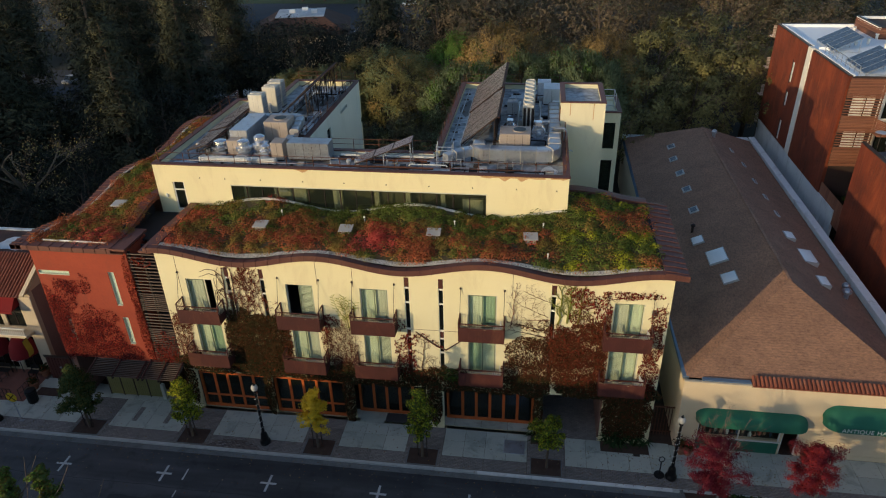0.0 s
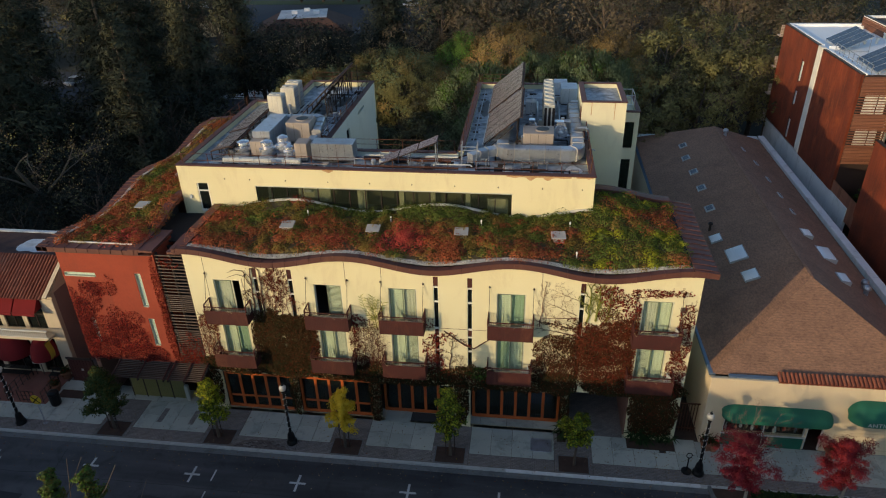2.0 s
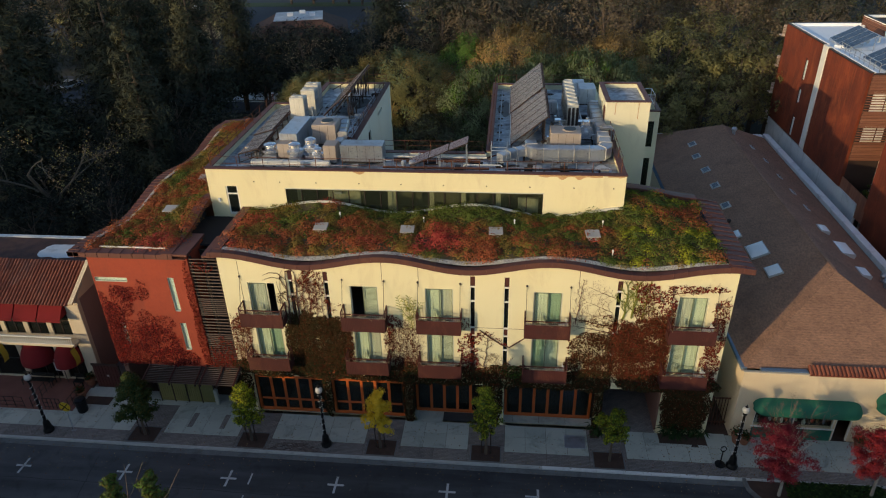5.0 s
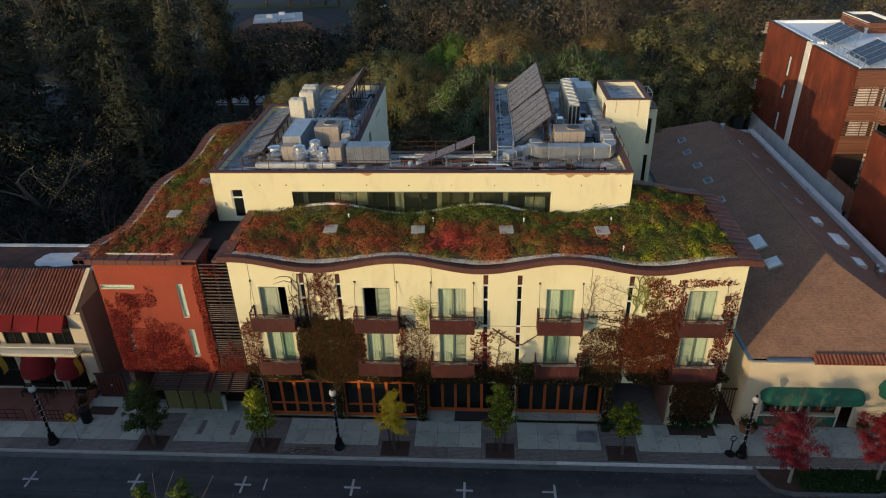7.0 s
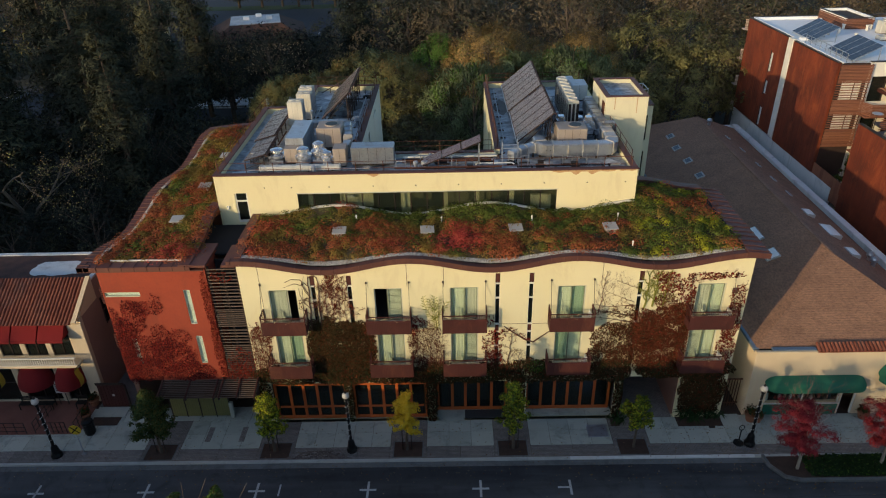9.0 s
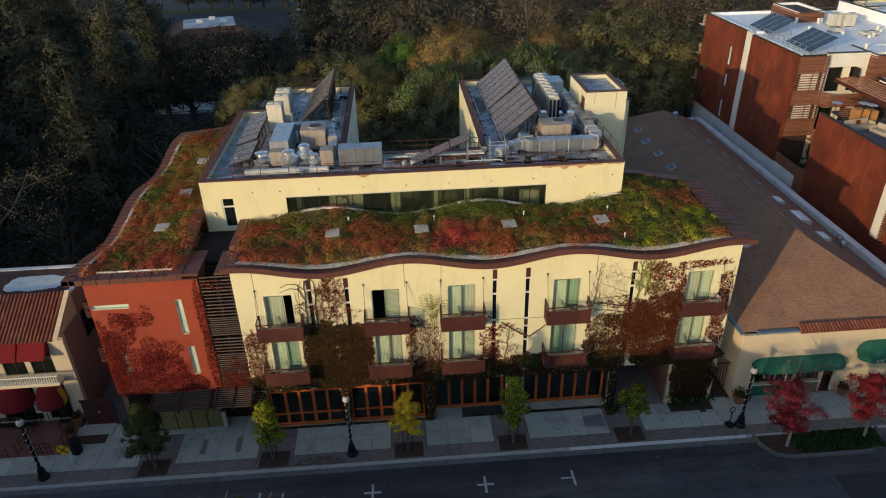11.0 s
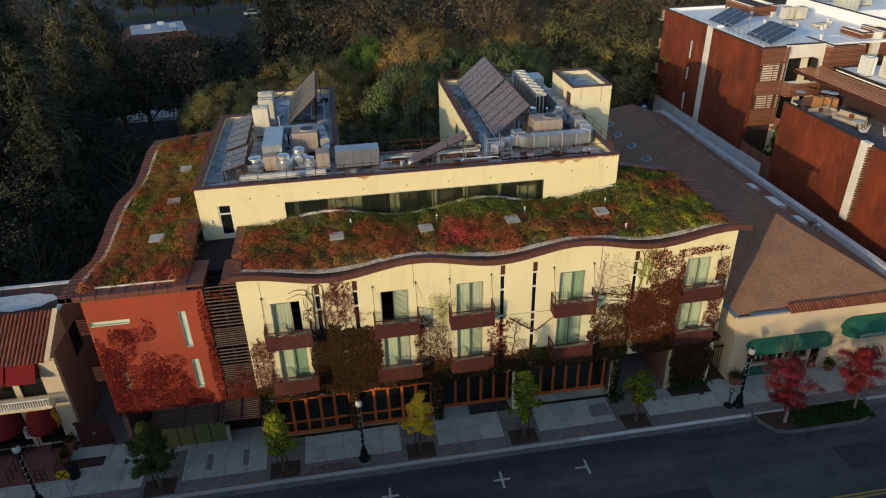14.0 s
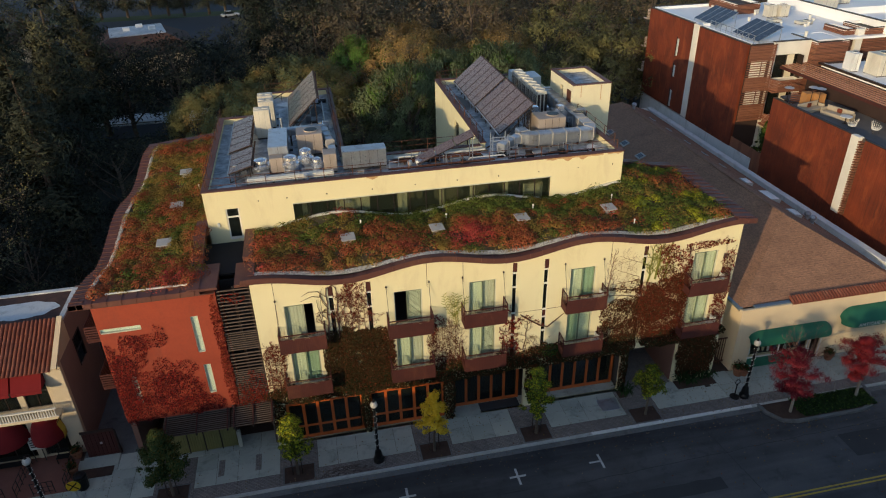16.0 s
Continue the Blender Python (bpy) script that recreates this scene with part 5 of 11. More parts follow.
for k in range(14):
    x = 10.8 + 0.32 * k
    r, h = rs.uniform(0.07, 0.13), rs.uniform(0.25, 0.6)
    whole("vase" if k % 3 else "display_jar", Geo().lathe((x, HY0 + rs.uniform(0.3, 0.7), 0.9), [(r * 0.7, 0), (r, h * 0.35), (r * 0.9, h * 0.6), (r * 0.45, h * 0.8), (r * 0.6, h)], 9), rs.choice(cols), "glazed antique vessel on display in the shop window", "vase", "shop display", smooth=True)
part("display_shelf", Geo().box(10.6, 15.2, HY0 + 0.15, HY0 + 0.9, 0.82, 0.9), M_DARKROOM, hall)
part("shop_door", Geo().box(15.4, 15.47, HY0 + 0.05, HY0 + 0.15, 0, 2.4).box(16.28, 16.35, HY0 + 0.05, HY0 + 0.15, 0, 2.4), M_WHITE, hall)
shut = part("shutter", Geo().box(17.4, 31, HY0 + 0.11, HY0 + 0.14, 0.3, 2.6), M_ANTWALL, hall, "closed sand-coloured slatted shutter")
for k in range(9):
    part("slat", Geo().box(17.4, 31, HY0 + 0.06, HY0 + 0.1, 0.3 + 0.255 * k, 0.545 + 0.255 * k), M_ANTWALL, shut)
# iron gate in the gap to the hotel
e = thing("side_gate", "rusty iron gate between the two buildings", "gate", at=(8.5, 33, 0))
for k in range(8):
    part("bar", Geo().box(7.8 + 0.18 * k, 7.84 + 0.18 * k, 33.0, 33.04, 0.05, 2.3), M_RUSTPIPE, e)
for z in (0.3, 2.3):
    part("frame", Geo().box(7.74, 9.2, 32.99, 33.05, z, z + 0.08), M_RUSTPIPE, e)

# ---- rust-red boarded apartment blocks ----
def boarded_wall(parent, x, y0, y1, z0, z1, w=0.42):
    """Upright boards on a wall that faces west, each board its own piece."""
    wl_ = part("wall", Geo().box(x + 0.04, x + 0.3, y0, y1, z0, z1), M_CORTEN, parent)
    n = round((y1 - y0) / w)
    bw = (y1 - y0) / n
    me = Geo().cbox(0, 0.04, 0.008, bw - 0.008, 0, z1 - z0, 0.006).mesh("board", M_CORTEN)
    r = random.Random(int(y0 * 7))
    for k in range(n):
        piece("board", me, Matrix.Translation((x + r.uniform(-0.006, 0.006), y0 + k * bw, z0)), wl_)
    return wl_
apt = thing("apartment_block", "rust-red boarded apartment block with a white flat roof", "building", "apartment blocks", (30, 70, 0))
boarded_wall(apt, 25.3, 70.0, 80.3, 5.4, 15.85)
boarded_wall(apt, 25.3, 59.85, 68.8, 5.25, 15.75)
part("white_pier", Geo().cbox(25.2, 25.6, 68.85, 69.85, 5.4, 15.95, 0.02), M_WHITE, apt)
part("recess", Geo().box(25.5, 25.7, 69.85, 70.0, 5, 15.7), M_DARKROOM, apt)
part("base", Geo().box(25.35, 25.6, 56, 80.3, 0, 5.25), M_GREYCOPE, apt)
part("rear_wall", Geo().box(25.6, 60, 80.0, 80.3, 0, 15.7).box(59.7, 60, 40, 80, 0, 15.7), M_CORTEN, apt)
part("roof", Geo().box(25.6, 60, 59.9, 80.0, 15.5, 15.72), M_WHITEROOF, apt, "white membrane flat roof")
part("parapet", Geo().box(25.6, 25.8, 59.9, 68.8, 15.72, 15.9).box(25.6, 25.8, 70.0, 80, 15.72, 16.0).box(25.8, 33.0, 79.8, 80.0, 15.72, 16.0).box(26.0, 26.9, 69.2, 69.4, 15.72, 16.0), M_WHITEROOF, apt)
for q in ((25.3, 25.62, 59.85, 68.8, 15.77, 15.85), (25.3, 25.62, 70.0, 80.3, 15.87, 15.95), (25.62, 60, 80.02, 80.32, 15.95, 16.03)):
    part("parapet_cap", Geo().cbox(*q, 0.01), M_DARKSTEEL, apt)
for z0, z1 in ((11.7, 13.65), (9.25, 10.6), (5.65, 7.6)):
    w = part("slot_window", Geo().box(25.26, 25.31, 72.68, 72.98, z0, z1), M_GREYCOPE, apt)
    part("pane", Geo().box(25.25, 25.26, 72.73, 72.93, z0 + 0.06, z1 - 0.06), M_GLASS, w)
    part("reveal", Geo().box(25.255, 25.27, 72.98, 73.2, z0 - 0.2, z1 + 0.2), M_DARKBOARD, w)
for z in (4.9, 8.0, 11.1, 14.5):
    b = part("rear_balcony", Geo().box(24.95, 25.3, 80.32, 81.3, z, z + 0.08), M_PALESLAT, apt)
    for k in range(7):
        part("slat", Geo().cbox(24.95, 25.28, 80.34, 80.4, z + 0.1 + 0.17 * k, z + 0.22 + 0.17 * k, 0.008), M_PALESLAT, b)
# street-side face: cedar slats over blind windows, a white bay, a wrapped balcony
FX0, FX1, BX, FY = 25.34, 28.2, 32.35, 59.85
part("screened_front", Geo().wall("x", FY, 0.2, 25.6, FX1, 5.0, 15.75, [(26.05, 27.85, 12.4, 14.2), (26.05, 27.85, 9.6, 11.1)]), M_DARKBOARD, apt, "dark boarded front behind cedar slats")
for z0, z1 in ((12.4, 14.2), (9.6, 11.1)):
    w = part("window", Geo().box(26.05, 26.12, FY + 0.04, FY + 0.12, z0, z1).box(27.78, 27.85, FY + 0.04, FY + 0.12, z0, z1).box(26.92, 26.98, FY + 0.04, FY + 0.12, z0 + 0.06, z1 - 0.06).box(26.12, 27.78, FY + 0.04, FY + 0.12, z1 - 0.06, z1).box(26.12, 27.78, FY + 0.04, FY + 0.12, z0, z0 + 0.06), M_WHITE, apt)
    part("drawn_blind", Geo().box(26.12, 27.78, FY + 0.13, FY + 0.15, z0, z1), M_BLIND, w, "pale drawn blind")
scr = part("slat_screen", Geo().box(FX0, FX0 + 0.08, FY - 0.5, FY - 0.42, 8.0, 15.8).box(FX1 - 0.08, FX1, FY - 0.5, FY - 0.42, 8.0, 15.8).box(26.9, 26.96, FY - 0.49, FY - 0.43, 8.0, 15.8), M_DARKSTEEL, apt, "cedar slat screen over the windows")
z, k = 8.05, 0
while z < 15.75:
    loose = 12.5 < z < 14.1 or 9.7 < z < 11.0
    part("slat", Geo().cbox(FX0 - 0.04 * (k % 3 == 0), FX1 + 0.03 * (k % 2), FY - 0.56 - 0.025 * (k % 2), FY - 0.505 - 0.025 * (k % 2), z, z + (0.085 if loose else 0.105), 0.008), M_CEDAR, scr)
    z += 0.23 if loose else 0.128
    k += 1
g = Geo().wall("x", FY, 0.2, FX1, BX, 0, 15.7, [(28.7, 31.35, 12.2, 14.56), (28.7, 31.5, 8.3, 11.0)])
g.box(FX1, BX, FY - 0.15, FY, 14.56, 15.85).box(31.5, BX, FY - 0.15, FY, 11.9, 14.56)
part("white_front", g, M_WHITE, apt)
part("white_front_cap", Geo().cbox(FX1, BX + 0.03, FY - 0.2, FY + 0.2, 15.85, 15.92, 0.01), M_DARKSTEEL, apt)
for z0, z1 in ((12.2, 14.56), (8.3, 11.0)):
    d = part("balcony_door", Geo().box(28.7, 28.76, FY + 0.05, FY + 0.15, z0, z1).box(29.95, 30.03, FY + 0.05, FY + 0.15, z0, z1).box(31.27, 31.35, FY + 0.05, FY + 0.15, z0, z1).box(28.76, 31.27, FY + 0.05, FY + 0.15, z1 - 0.07, z1), M_DARKSTEEL, apt)
    part("pane", Geo().box(28.76, 31.27, FY + 0.1, FY + 0.11, z0, z1 - 0.07), M_DARKGLASS, d)
    part("curtain", Geo().sheet(frange(30.1, 30.9, 24), (z0, z1 - 0.1), lambda u, v: (u, FY + 0.08 + 0.012 * math.sin(u * 40), v)), M_GREYCURTAIN, d)
part("open_leaf", Geo().box(31.3, 31.36, FY - 0.75, FY - 0.02, 12.2, 14.5), M_DARKSTEEL, apt)
for zf, x1 in ((11.1, 33.0), (7.5, 31.5)):
    bal = part("front_balcony", Geo().box(FX1 - 0.1, x1, FY - 1.5, FY - 0.16, zf, zf + 0.12), M_CEDAR, apt, "cedar-slatted balcony")
    for k in range(9):
        zz = zf + 0.02 + 0.138 * k
        part("slat", Geo().cbox(FX1 + 0.35, x1, FY - 1.56, FY - 1.5, zz, zz + 0.11, 0.008), M_CEDAR, bal)
        part("slat", Geo().bar((FX1 + 0.02, FY - 0.58, zz + 0.055), (FX1 + 0.36, FY - 1.52, zz + 0.055), 0.05, 0.11), M_CEDAR, bal)
# cedar-slatted volumes with white roofs east of the bay
for x0, x1, y0, y1, z0, z1 in ((BX + 0.01, 36.1, 58.9, 63.0, 12.6, 15.75), (36.9, 38.2, 60.9, 64.0, 12.5, 16.3), (39.2, 45.0, 60.5, 64.0, 12.5, 16.4), (32.8, 36.0, 74.0, 79.7, 15.5, 16.9)):
    wl_ = part("slatted_volume", Geo().box(x0 + 0.06, x1 - 0.06, y0 + 0.06, y1, z0, z1 - 0.25), M_DARKBOARD, apt, "cedar-slatted upper volume")
    z, k = z0, 0
    while z < z1 - 0.08:
        part("slat", Geo().cbox(x0, x1, y0 - 0.02 * (k % 2), y0 + 0.055 - 0.02 * (k % 2), z, z + 0.105, 0.008), M_CEDAR, wl_)
        part("slat", Geo().cbox(x0, x0 + 0.055, y0 + 0.06, y1, z, z + 0.105, 0.008), M_CEDAR, wl_)
        z += 0.14 + 0.03 * (k % 4 == 0)
        k += 1
    part("rim", Geo().box(x0 + 0.06, x0 + 0.26, y0 + 0.06, y1, z1 - 0.3, z1).box(x0 + 0.26, x1 - 0.06, y1 - 0.2, y1, z1 - 0.3, z1).box(x1 - 0.26, x1 - 0.06, y0 + 0.06, y1 - 0.2, z1 - 0.3, z1), M_WHITEROOF, wl_)
    part("rim_cap", Geo().cbox(x0 - 0.03, x1 + 0.03, y0 - 0.04, y0 + 0.1, z1 - 0.02, z1 + 0.05, 0.01).cbox(x0 - 0.03, x0 + 0.27, y0 + 0.1, y1, z1 + 0.002, z1 + 0.05, 0.01), M_DARKSTEEL, wl_)
part("pale_pier", Geo().cbox(38.3, 39.1, 60.6, 61.2, 12.0, 16.35, 0.02), M_WHITE, apt)
part("roof_upstand", Geo().box(41.2, 41.5, 60, 80, 15.72, 16.85).box(41.5, 60, 70, 70.3, 15.72, 16.5), M_WHITEROOF, apt, "tall white parapet across the roof")
part("upstand_cap", Geo().cbox(41.15, 41.55, 60, 80, 16.85, 16.92, 0.01), M_DARKSTEEL, apt)

apt2 = thing("apartment_block", "lower rust-red boarded block with a roof terrace", "building", "apartment blocks", (30, 48, 0))
boarded_wall(apt2, 25.3, 44.0, 54.5, 5.3, 12.0)
boarded_wall(apt2, 25.3, 30.0, 42.65, 5.3, 12.0)
part("white_pier", Geo().cbox(25.1, 25.6, 43.12, 43.98, 5.3, 12.1, 0.02), M_WHITE, apt2)
lad = part("pier_louvre", Geo().box(25.45, 25.5, 42.66, 43.12, 5.3, 12.0), M_DARKROOM, apt2)
for k in range(30):
    part("slat", Geo().cbox(25.08, 25.45, 42.68, 43.11, 5.4 + 0.218 * k, 5.49 + 0.218 * k, 0.008), M_CEDAR, lad)
part("base", Geo().box(25.4, 25.6, 30, 54.5, 0, 5.3), M_CORTEN, apt2)
M_DECK = surface("grey_terrace_deck", (0.10, 0.10, 0.105), (0.17, 0.165, 0.165), 0.8, big=0.6, small=9, bump=0.15)
part("terrace", Geo().box(25.6, 45, 30, 54.5, 11.0, 11.25).box(28.6, 32.9, 54.5, 57.7, 10.8, 11.0), M_DECK, apt2)
part("north_wall", Geo().box(25.6, 45, 54.3, 54.5, 0, 11.0), M_CORTEN, apt2)
part("parapet_cap", Geo().box(25.28, 25.62, 44.0, 54.5, 12.0, 12.06).box(25.28, 25.62, 30, 42.65, 12.0, 12.06), M_DARKSTEEL, apt2)
part("parapet_lining", Geo().box(25.6, 25.68, 30, 54.5, 11.25, 12.0), M_DARKBOARD, apt2)
part("set_back_wall", Geo().box(31.6, 31.8, 36, 58.2, 11.25, 13.4), M_DARKBOARD, apt2, "dark boarded set-back terrace wall")
part("upper_roof", Geo().box(32.7, 52, 36, 58.0, 13.55, 13.75), M_WHITEROOF, apt2)
part("upper_wall", Geo().box(32.7, 32.9, 36, 58.2, 11.25, 13.55).box(32.9, 52, 58.0, 58.2, 11.25, 13.9), M_DARKBOARD, apt2)
part("upper_edge", Geo().cbox(32.5, 32.75, 36, 58.3, 13.75, 13.95, 0.02), M_DARKSTEEL, apt2)
part("upper_kerb", Geo().box(32.76, 33.0, 36, 58.0, 13.75, 13.9), M_WHITEROOF, apt2)
cano = part("canopy_frame", Geo().bar((29.6, 36, 13.25), (29.6, 60.6, 13.25), 0.14, 0.26), M_RUSTBAL, apt2, "slatted timber terrace canopy")
part("canopy_beam", Geo().bar((32.35, 36, 13.45), (32.35, 60.6, 13.45), 0.14, 0.2), M_RUSTBAL, cano)
for k in range(7):
    x = 29.8 + 0.39 * k
    part("slat", Geo().bar((x, 36, 13.42 + 0.028 * k), (x, 60.6, 13.42 + 0.028 * k), 0.2, 0.06), M_CANOPY, cano)
for k in range(10):
    y = 37.4 + 2.5 * k
    part("rafter", Geo().bar((29.6, y, 13.3), (32.35, y, 13.48), 0.09, 0.14), M_RUSTBAL, cano)
for k in range(11):
    part("fence_board", Geo().cbox(25.42, 25.5, 54.52 + 0.485 * k, 54.98 + 0.485 * k, 4.0, 6.3, 0.01), M_CEDAR, apt2)
part("notch_wall", Geo().box(28.4, 28.6, 54.5, 59.6, 0, 7.4), M_CREAM, apt2)
part("terrace_screen_post", Geo().box(28.5, 28.56, 54.6, 54.66, 11.0, 12.4).box(29.9, 29.96, 54.6, 54.66, 11.0, 12.4), M_DARKSTEEL, apt2)
for k in range(7):
    part("terrace_screen_slat", Geo().cbox(27.2, 29.9, 54.54, 54.58, 11.15 + 0.18 * k, 11.25 + 0.18 * k, 0.008), M_CEDAR, apt2)
# terrace furniture
def terrace_sofa(m):
    e = thing("terrace_sofa", "beige cushioned terrace sofa with a red cushion", "sofa")
    mt = flat("grey_cushion", (0.42, 0.36, 0.28), 0.9)
    part("base", Geo().cbox(-1.3, 1.3, -0.4, 0.4, 0, 0.35, 0.03), mt, e)
    part("backrest", Geo().cbox(-1.3, 1.3, 0.28, 0.45, 0.35, 0.8, 0.04), mt, e)
    part("arm", Geo().cbox(-1.42, -1.3, -0.4, 0.45, 0, 0.6, 0.03), mt, e)
    part("arm", Geo().cbox(1.3, 1.42, -0.4, 0.45, 0, 0.6, 0.03), mt, e)
    part("cushion", Geo().cbox(-0.2, 0.25, 0.1, 0.28, 0.37, 0.75, 0.06), M_CORTEN, e)
    e.matrix_basis = m
terrace_sofa(pose(27.5, 52.0, 11.25, 0, 0, 14))
terrace_sofa(pose(28.75, 50.0, 11.25, 0, 0, -74))
def planter_box(x, y):
    e = thing("timber_planter", "tall honey-coloured timber planter box on the terrace", "planter", "terrace planters", (x, y, 11.25))
    mt = surface("honey_timber", (0.36, 0.17, 0.06), (0.48, 0.25, 0.10), 0.6, big=1, small=8, bump=0.1)
    for k in range(5):
        part("board", Geo().cbox(x - 0.4 + 0.16 * k, x - 0.25 + 0.16 * k, y - 0.4, y + 0.4, 11.25, 12.5, 0.01), mt, e)
planter_box(28.35, 53.75)
planter_box(29.2, 53.2)
def patio_heater(x, y):
    e = thing("patio_heater", "patio heater with a pale round hood", "heater", "terrace heaters", (x, y, 11.25))
    part("pole", Geo().lathe((x, y, 11.25), [(0.2, 0), (0.2, 0.1), (0.03, 0.15), (0.03, 1.95)], 8), M_DARKSTEEL, e)
    part("hood", Geo().lathe((x, y, 13.15), [(0.45, 0), (0.43, 0.03), (0.1, 0.14)], 12), M_ALU, e)
for x, y in ((26.1, 53.6), (28.25, 53.1), (28.6, 52.5)):
    patio_heater(x, y)
def lounge_chair(m):
    e = thing("lounge_chair", "round pale wire lounge chair on the terrace", "chair", "terrace chairs")
    g = Geo()
    for k in range(14):
        a = math.pi * (0.1 + 1.8 * k / 13)
        g.tube([(0.3 * math.sin(a), 0.3 * math.cos(a), 0.38), (0.42 * math.sin(a), 0.42 * math.cos(a), 0.8 - 0.2 * math.cos(a))], 0.016, 5)
    part("shell", g, M_WHITE, e)
    part("seat", Geo().lathe((0, 0, 0.34), [(0.3, 0), (0.33, 0.04), (0.3, 0.08)], 12), M_WHITE, e)
    for k in range(3):
        part("leg", Geo().tube([(0.2 * math.cos(2.1 * k), 0.2 * math.sin(2.1 * k), 0.35), (0.3 * math.cos(2.1 * k), 0.3 * math.sin(2.1 * k), 0)], 0.015, 5), M_DARKSTEEL, e)
    e.matrix_basis = m
    return e
lc = lounge_chair(pose(27.7, 46.9, 11.25, 0, 0, 40))
copy_thing(lc, pose(28.9, 45.6, 11.25, 0, 0, 200))
copy_thing(lc, pose(29.6, 44.2, 11.25, 0, 0, 120))
e = thing("side_table", "small round grey terrace table", "table", at=(28.3, 48.4, 11.25))
part("top", Geo().lathe((28.3, 48.4, 11.85), [(0.5, 0), (0.5, 0.05)], 16), M_GREYCOPE, e)
part("stem", Geo().lathe((28.3, 48.4, 11.25), [(0.25, 0), (0.05, 0.05), (0.05, 0.6)], 10), M_DARKSTEEL, e)

def pv_rack(x, y, z, n, w, l, tilt, rot, mat, label, h=0.35, group="solar arrays"):
    """n tilted panels side by side on a rack; x, y, z is the middle of the low edge's foot."""
    e = thing("solar_array", label, "solar panels", group)
    t = radians(tilt)
    m0 = pose(0, 0, h, tilt, 0, 0)
    for k in range(n):
        a = -n * w / 2 + k * w
        p = part("panel", Geo().cbox(a + 0.02, a + w - 0.02, 0, l, -0.03, 0.03, 0.008, mat=m0), M_ALU, e)
        part("face", Geo().box(a + 0.06, a + w - 0.06, 0.04, l - 0.04, 0.031, 0.036, mat=m0), mat, p)
    for k in range(0, n + 1, 2):
        a = -n * w / 2 + k * w * 0.999
        part("leg", Geo().bar((a, l * 0.92 * math.cos(t), 0), (a, l * 0.92 * math.cos(t), h + l * 0.92 * math.sin(t) - 0.03), 0.06).bar((a, 0.1, 0), (a, 0.1, h), 0.06).bar((a, 0.1, h - 0.02), (a, l * 0.95 * math.cos(t), 0.1), 0.04), M_ALU, e)
    e.matrix_basis = pose(x, y, z, 0, 0, rot)
    return e
pv_rack(26.75, 70.4, 15.72, 4, 1.2, 2.8, 27, -92, M_PVBLUE, "blue-grey solar panels on an aluminium rack", 0.2)
pv_rack(26.65, 62.5, 15.72, 4, 1.2, 2.8, 27, -92, M_PVBLUE, "blue-grey solar panels on an aluminium rack", 0.2)
# roof railing and small plant on the white roof
e = thing("roof_railing", "thin metal guard rail along the white roof", "railing", at=(26.2, 64, 15.72))
for k in range(9):
    part("post", Geo().box(26.15, 26.2, 60.2 + 1.0 * k, 60.25 + 1.0 * k, 15.72, 16.5), M_ALU, e)
part("rail", Geo().box(26.15, 26.2, 60.2, 68.25, 16.5, 16.55).box(26.15, 26.2, 60.2, 68.25, 16.0, 16.04), M_ALU, e)
rs = random.Random(3)
for k in range(26):
    x, y = rs.uniform(29.5, 41), rs.uniform(61, 78)
    h = rs.uniform(0.2, 0.5)
    whole("vent_stub", Geo().lathe((x, y, 15.72), [(0.14, 0), (0.14, h), (0.2, h), (0.18, h + 0.1)], 8), M_WHITE, "short white vent stub on the roof", "vent", "roof stubs")
def roof_unit(name, x0, x1, y0, y1, z0, z1, mat, label, fan=True):
    e = thing(name, label, "roof unit", at=((x0 + x1) / 2, (y0 + y1) / 2, z0))
    part("cabinet", Geo().cbox(x0, x1, y0, y1, z0 + 0.08, z1, 0.03), mat, e)
    part("base_rail", Geo().box(x0 + 0.05, x1 - 0.05, y0 + 0.05, y0 + 0.15, z0, z0 + 0.08).box(x0 + 0.05, x1 - 0.05, y1 - 0.15, y1 - 0.05, z0, z0 + 0.08), M_DARKSTEEL, e)
    n = max(2, int((x1 - x0) / 0.5))
    for k in range(1, n):
        u = x0 + (x1 - x0) * k / n
        part("panel_joint", Geo().box(u - 0.008, u + 0.008, y0 - 0.006, y0 + 0.002, z0 + 0.12, z1 - 0.04), M_DARKSTEEL, e)
    if fan:
        r = min(x1 - x0, y1 - y0) * 0.3
        c = (x1 - r * 1.5, (y0 + y1) / 2, z1)
        f = part("fan_ring", Geo().lathe(c, [(r, 0), (r, 0.07), (r * 0.9, 0.07)], 16), mat, e)
        part("fan_grille", Geo().lathe((c[0], c[1], c[2] + 0.072), [(r * 0.88, 0), (r * 0.88, 0.006)], 16), M_BLACKIRON, f)
    return e
for x, y, w, d, h in ((35.2, 71.2, 1.1, 1.0, 1.3), (36.6, 70.9, 1.1, 1.0, 1.3), (33.6, 68.2, 1.3, 1.0, 0.4), (36.0, 66.5, 1.6, 1.1, 0.35), (44, 73.5, 2.2, 1.6, 1.4), (48, 76, 2.0, 1.6, 1.3), (39.4, 74.5, 0.9, 0.7, 0.6)):
    roof_unit("roof_unit", x, x + w, y, y + d, 15.72, 15.72 + h, M_UNIT, "beige air-conditioning unit on a white roof")
roof_unit("roof_unit", 34.3, 36.3, 52.6, 54.4, 13.75, 15.75, M_UNIT, "large beige air-conditioning unit on a white roof")
roof_unit("roof_unit", 33.3, 34.1, 54.7, 56.0, 13.75, 15.5, M_GREYCOPE, "grey air-conditioning unit on a white roof")
roof_unit("roof_unit", 35.4, 37.4, 48.4, 50.2, 13.75, 15.6, M_UNIT, "large beige air-conditioning unit on a white roof")

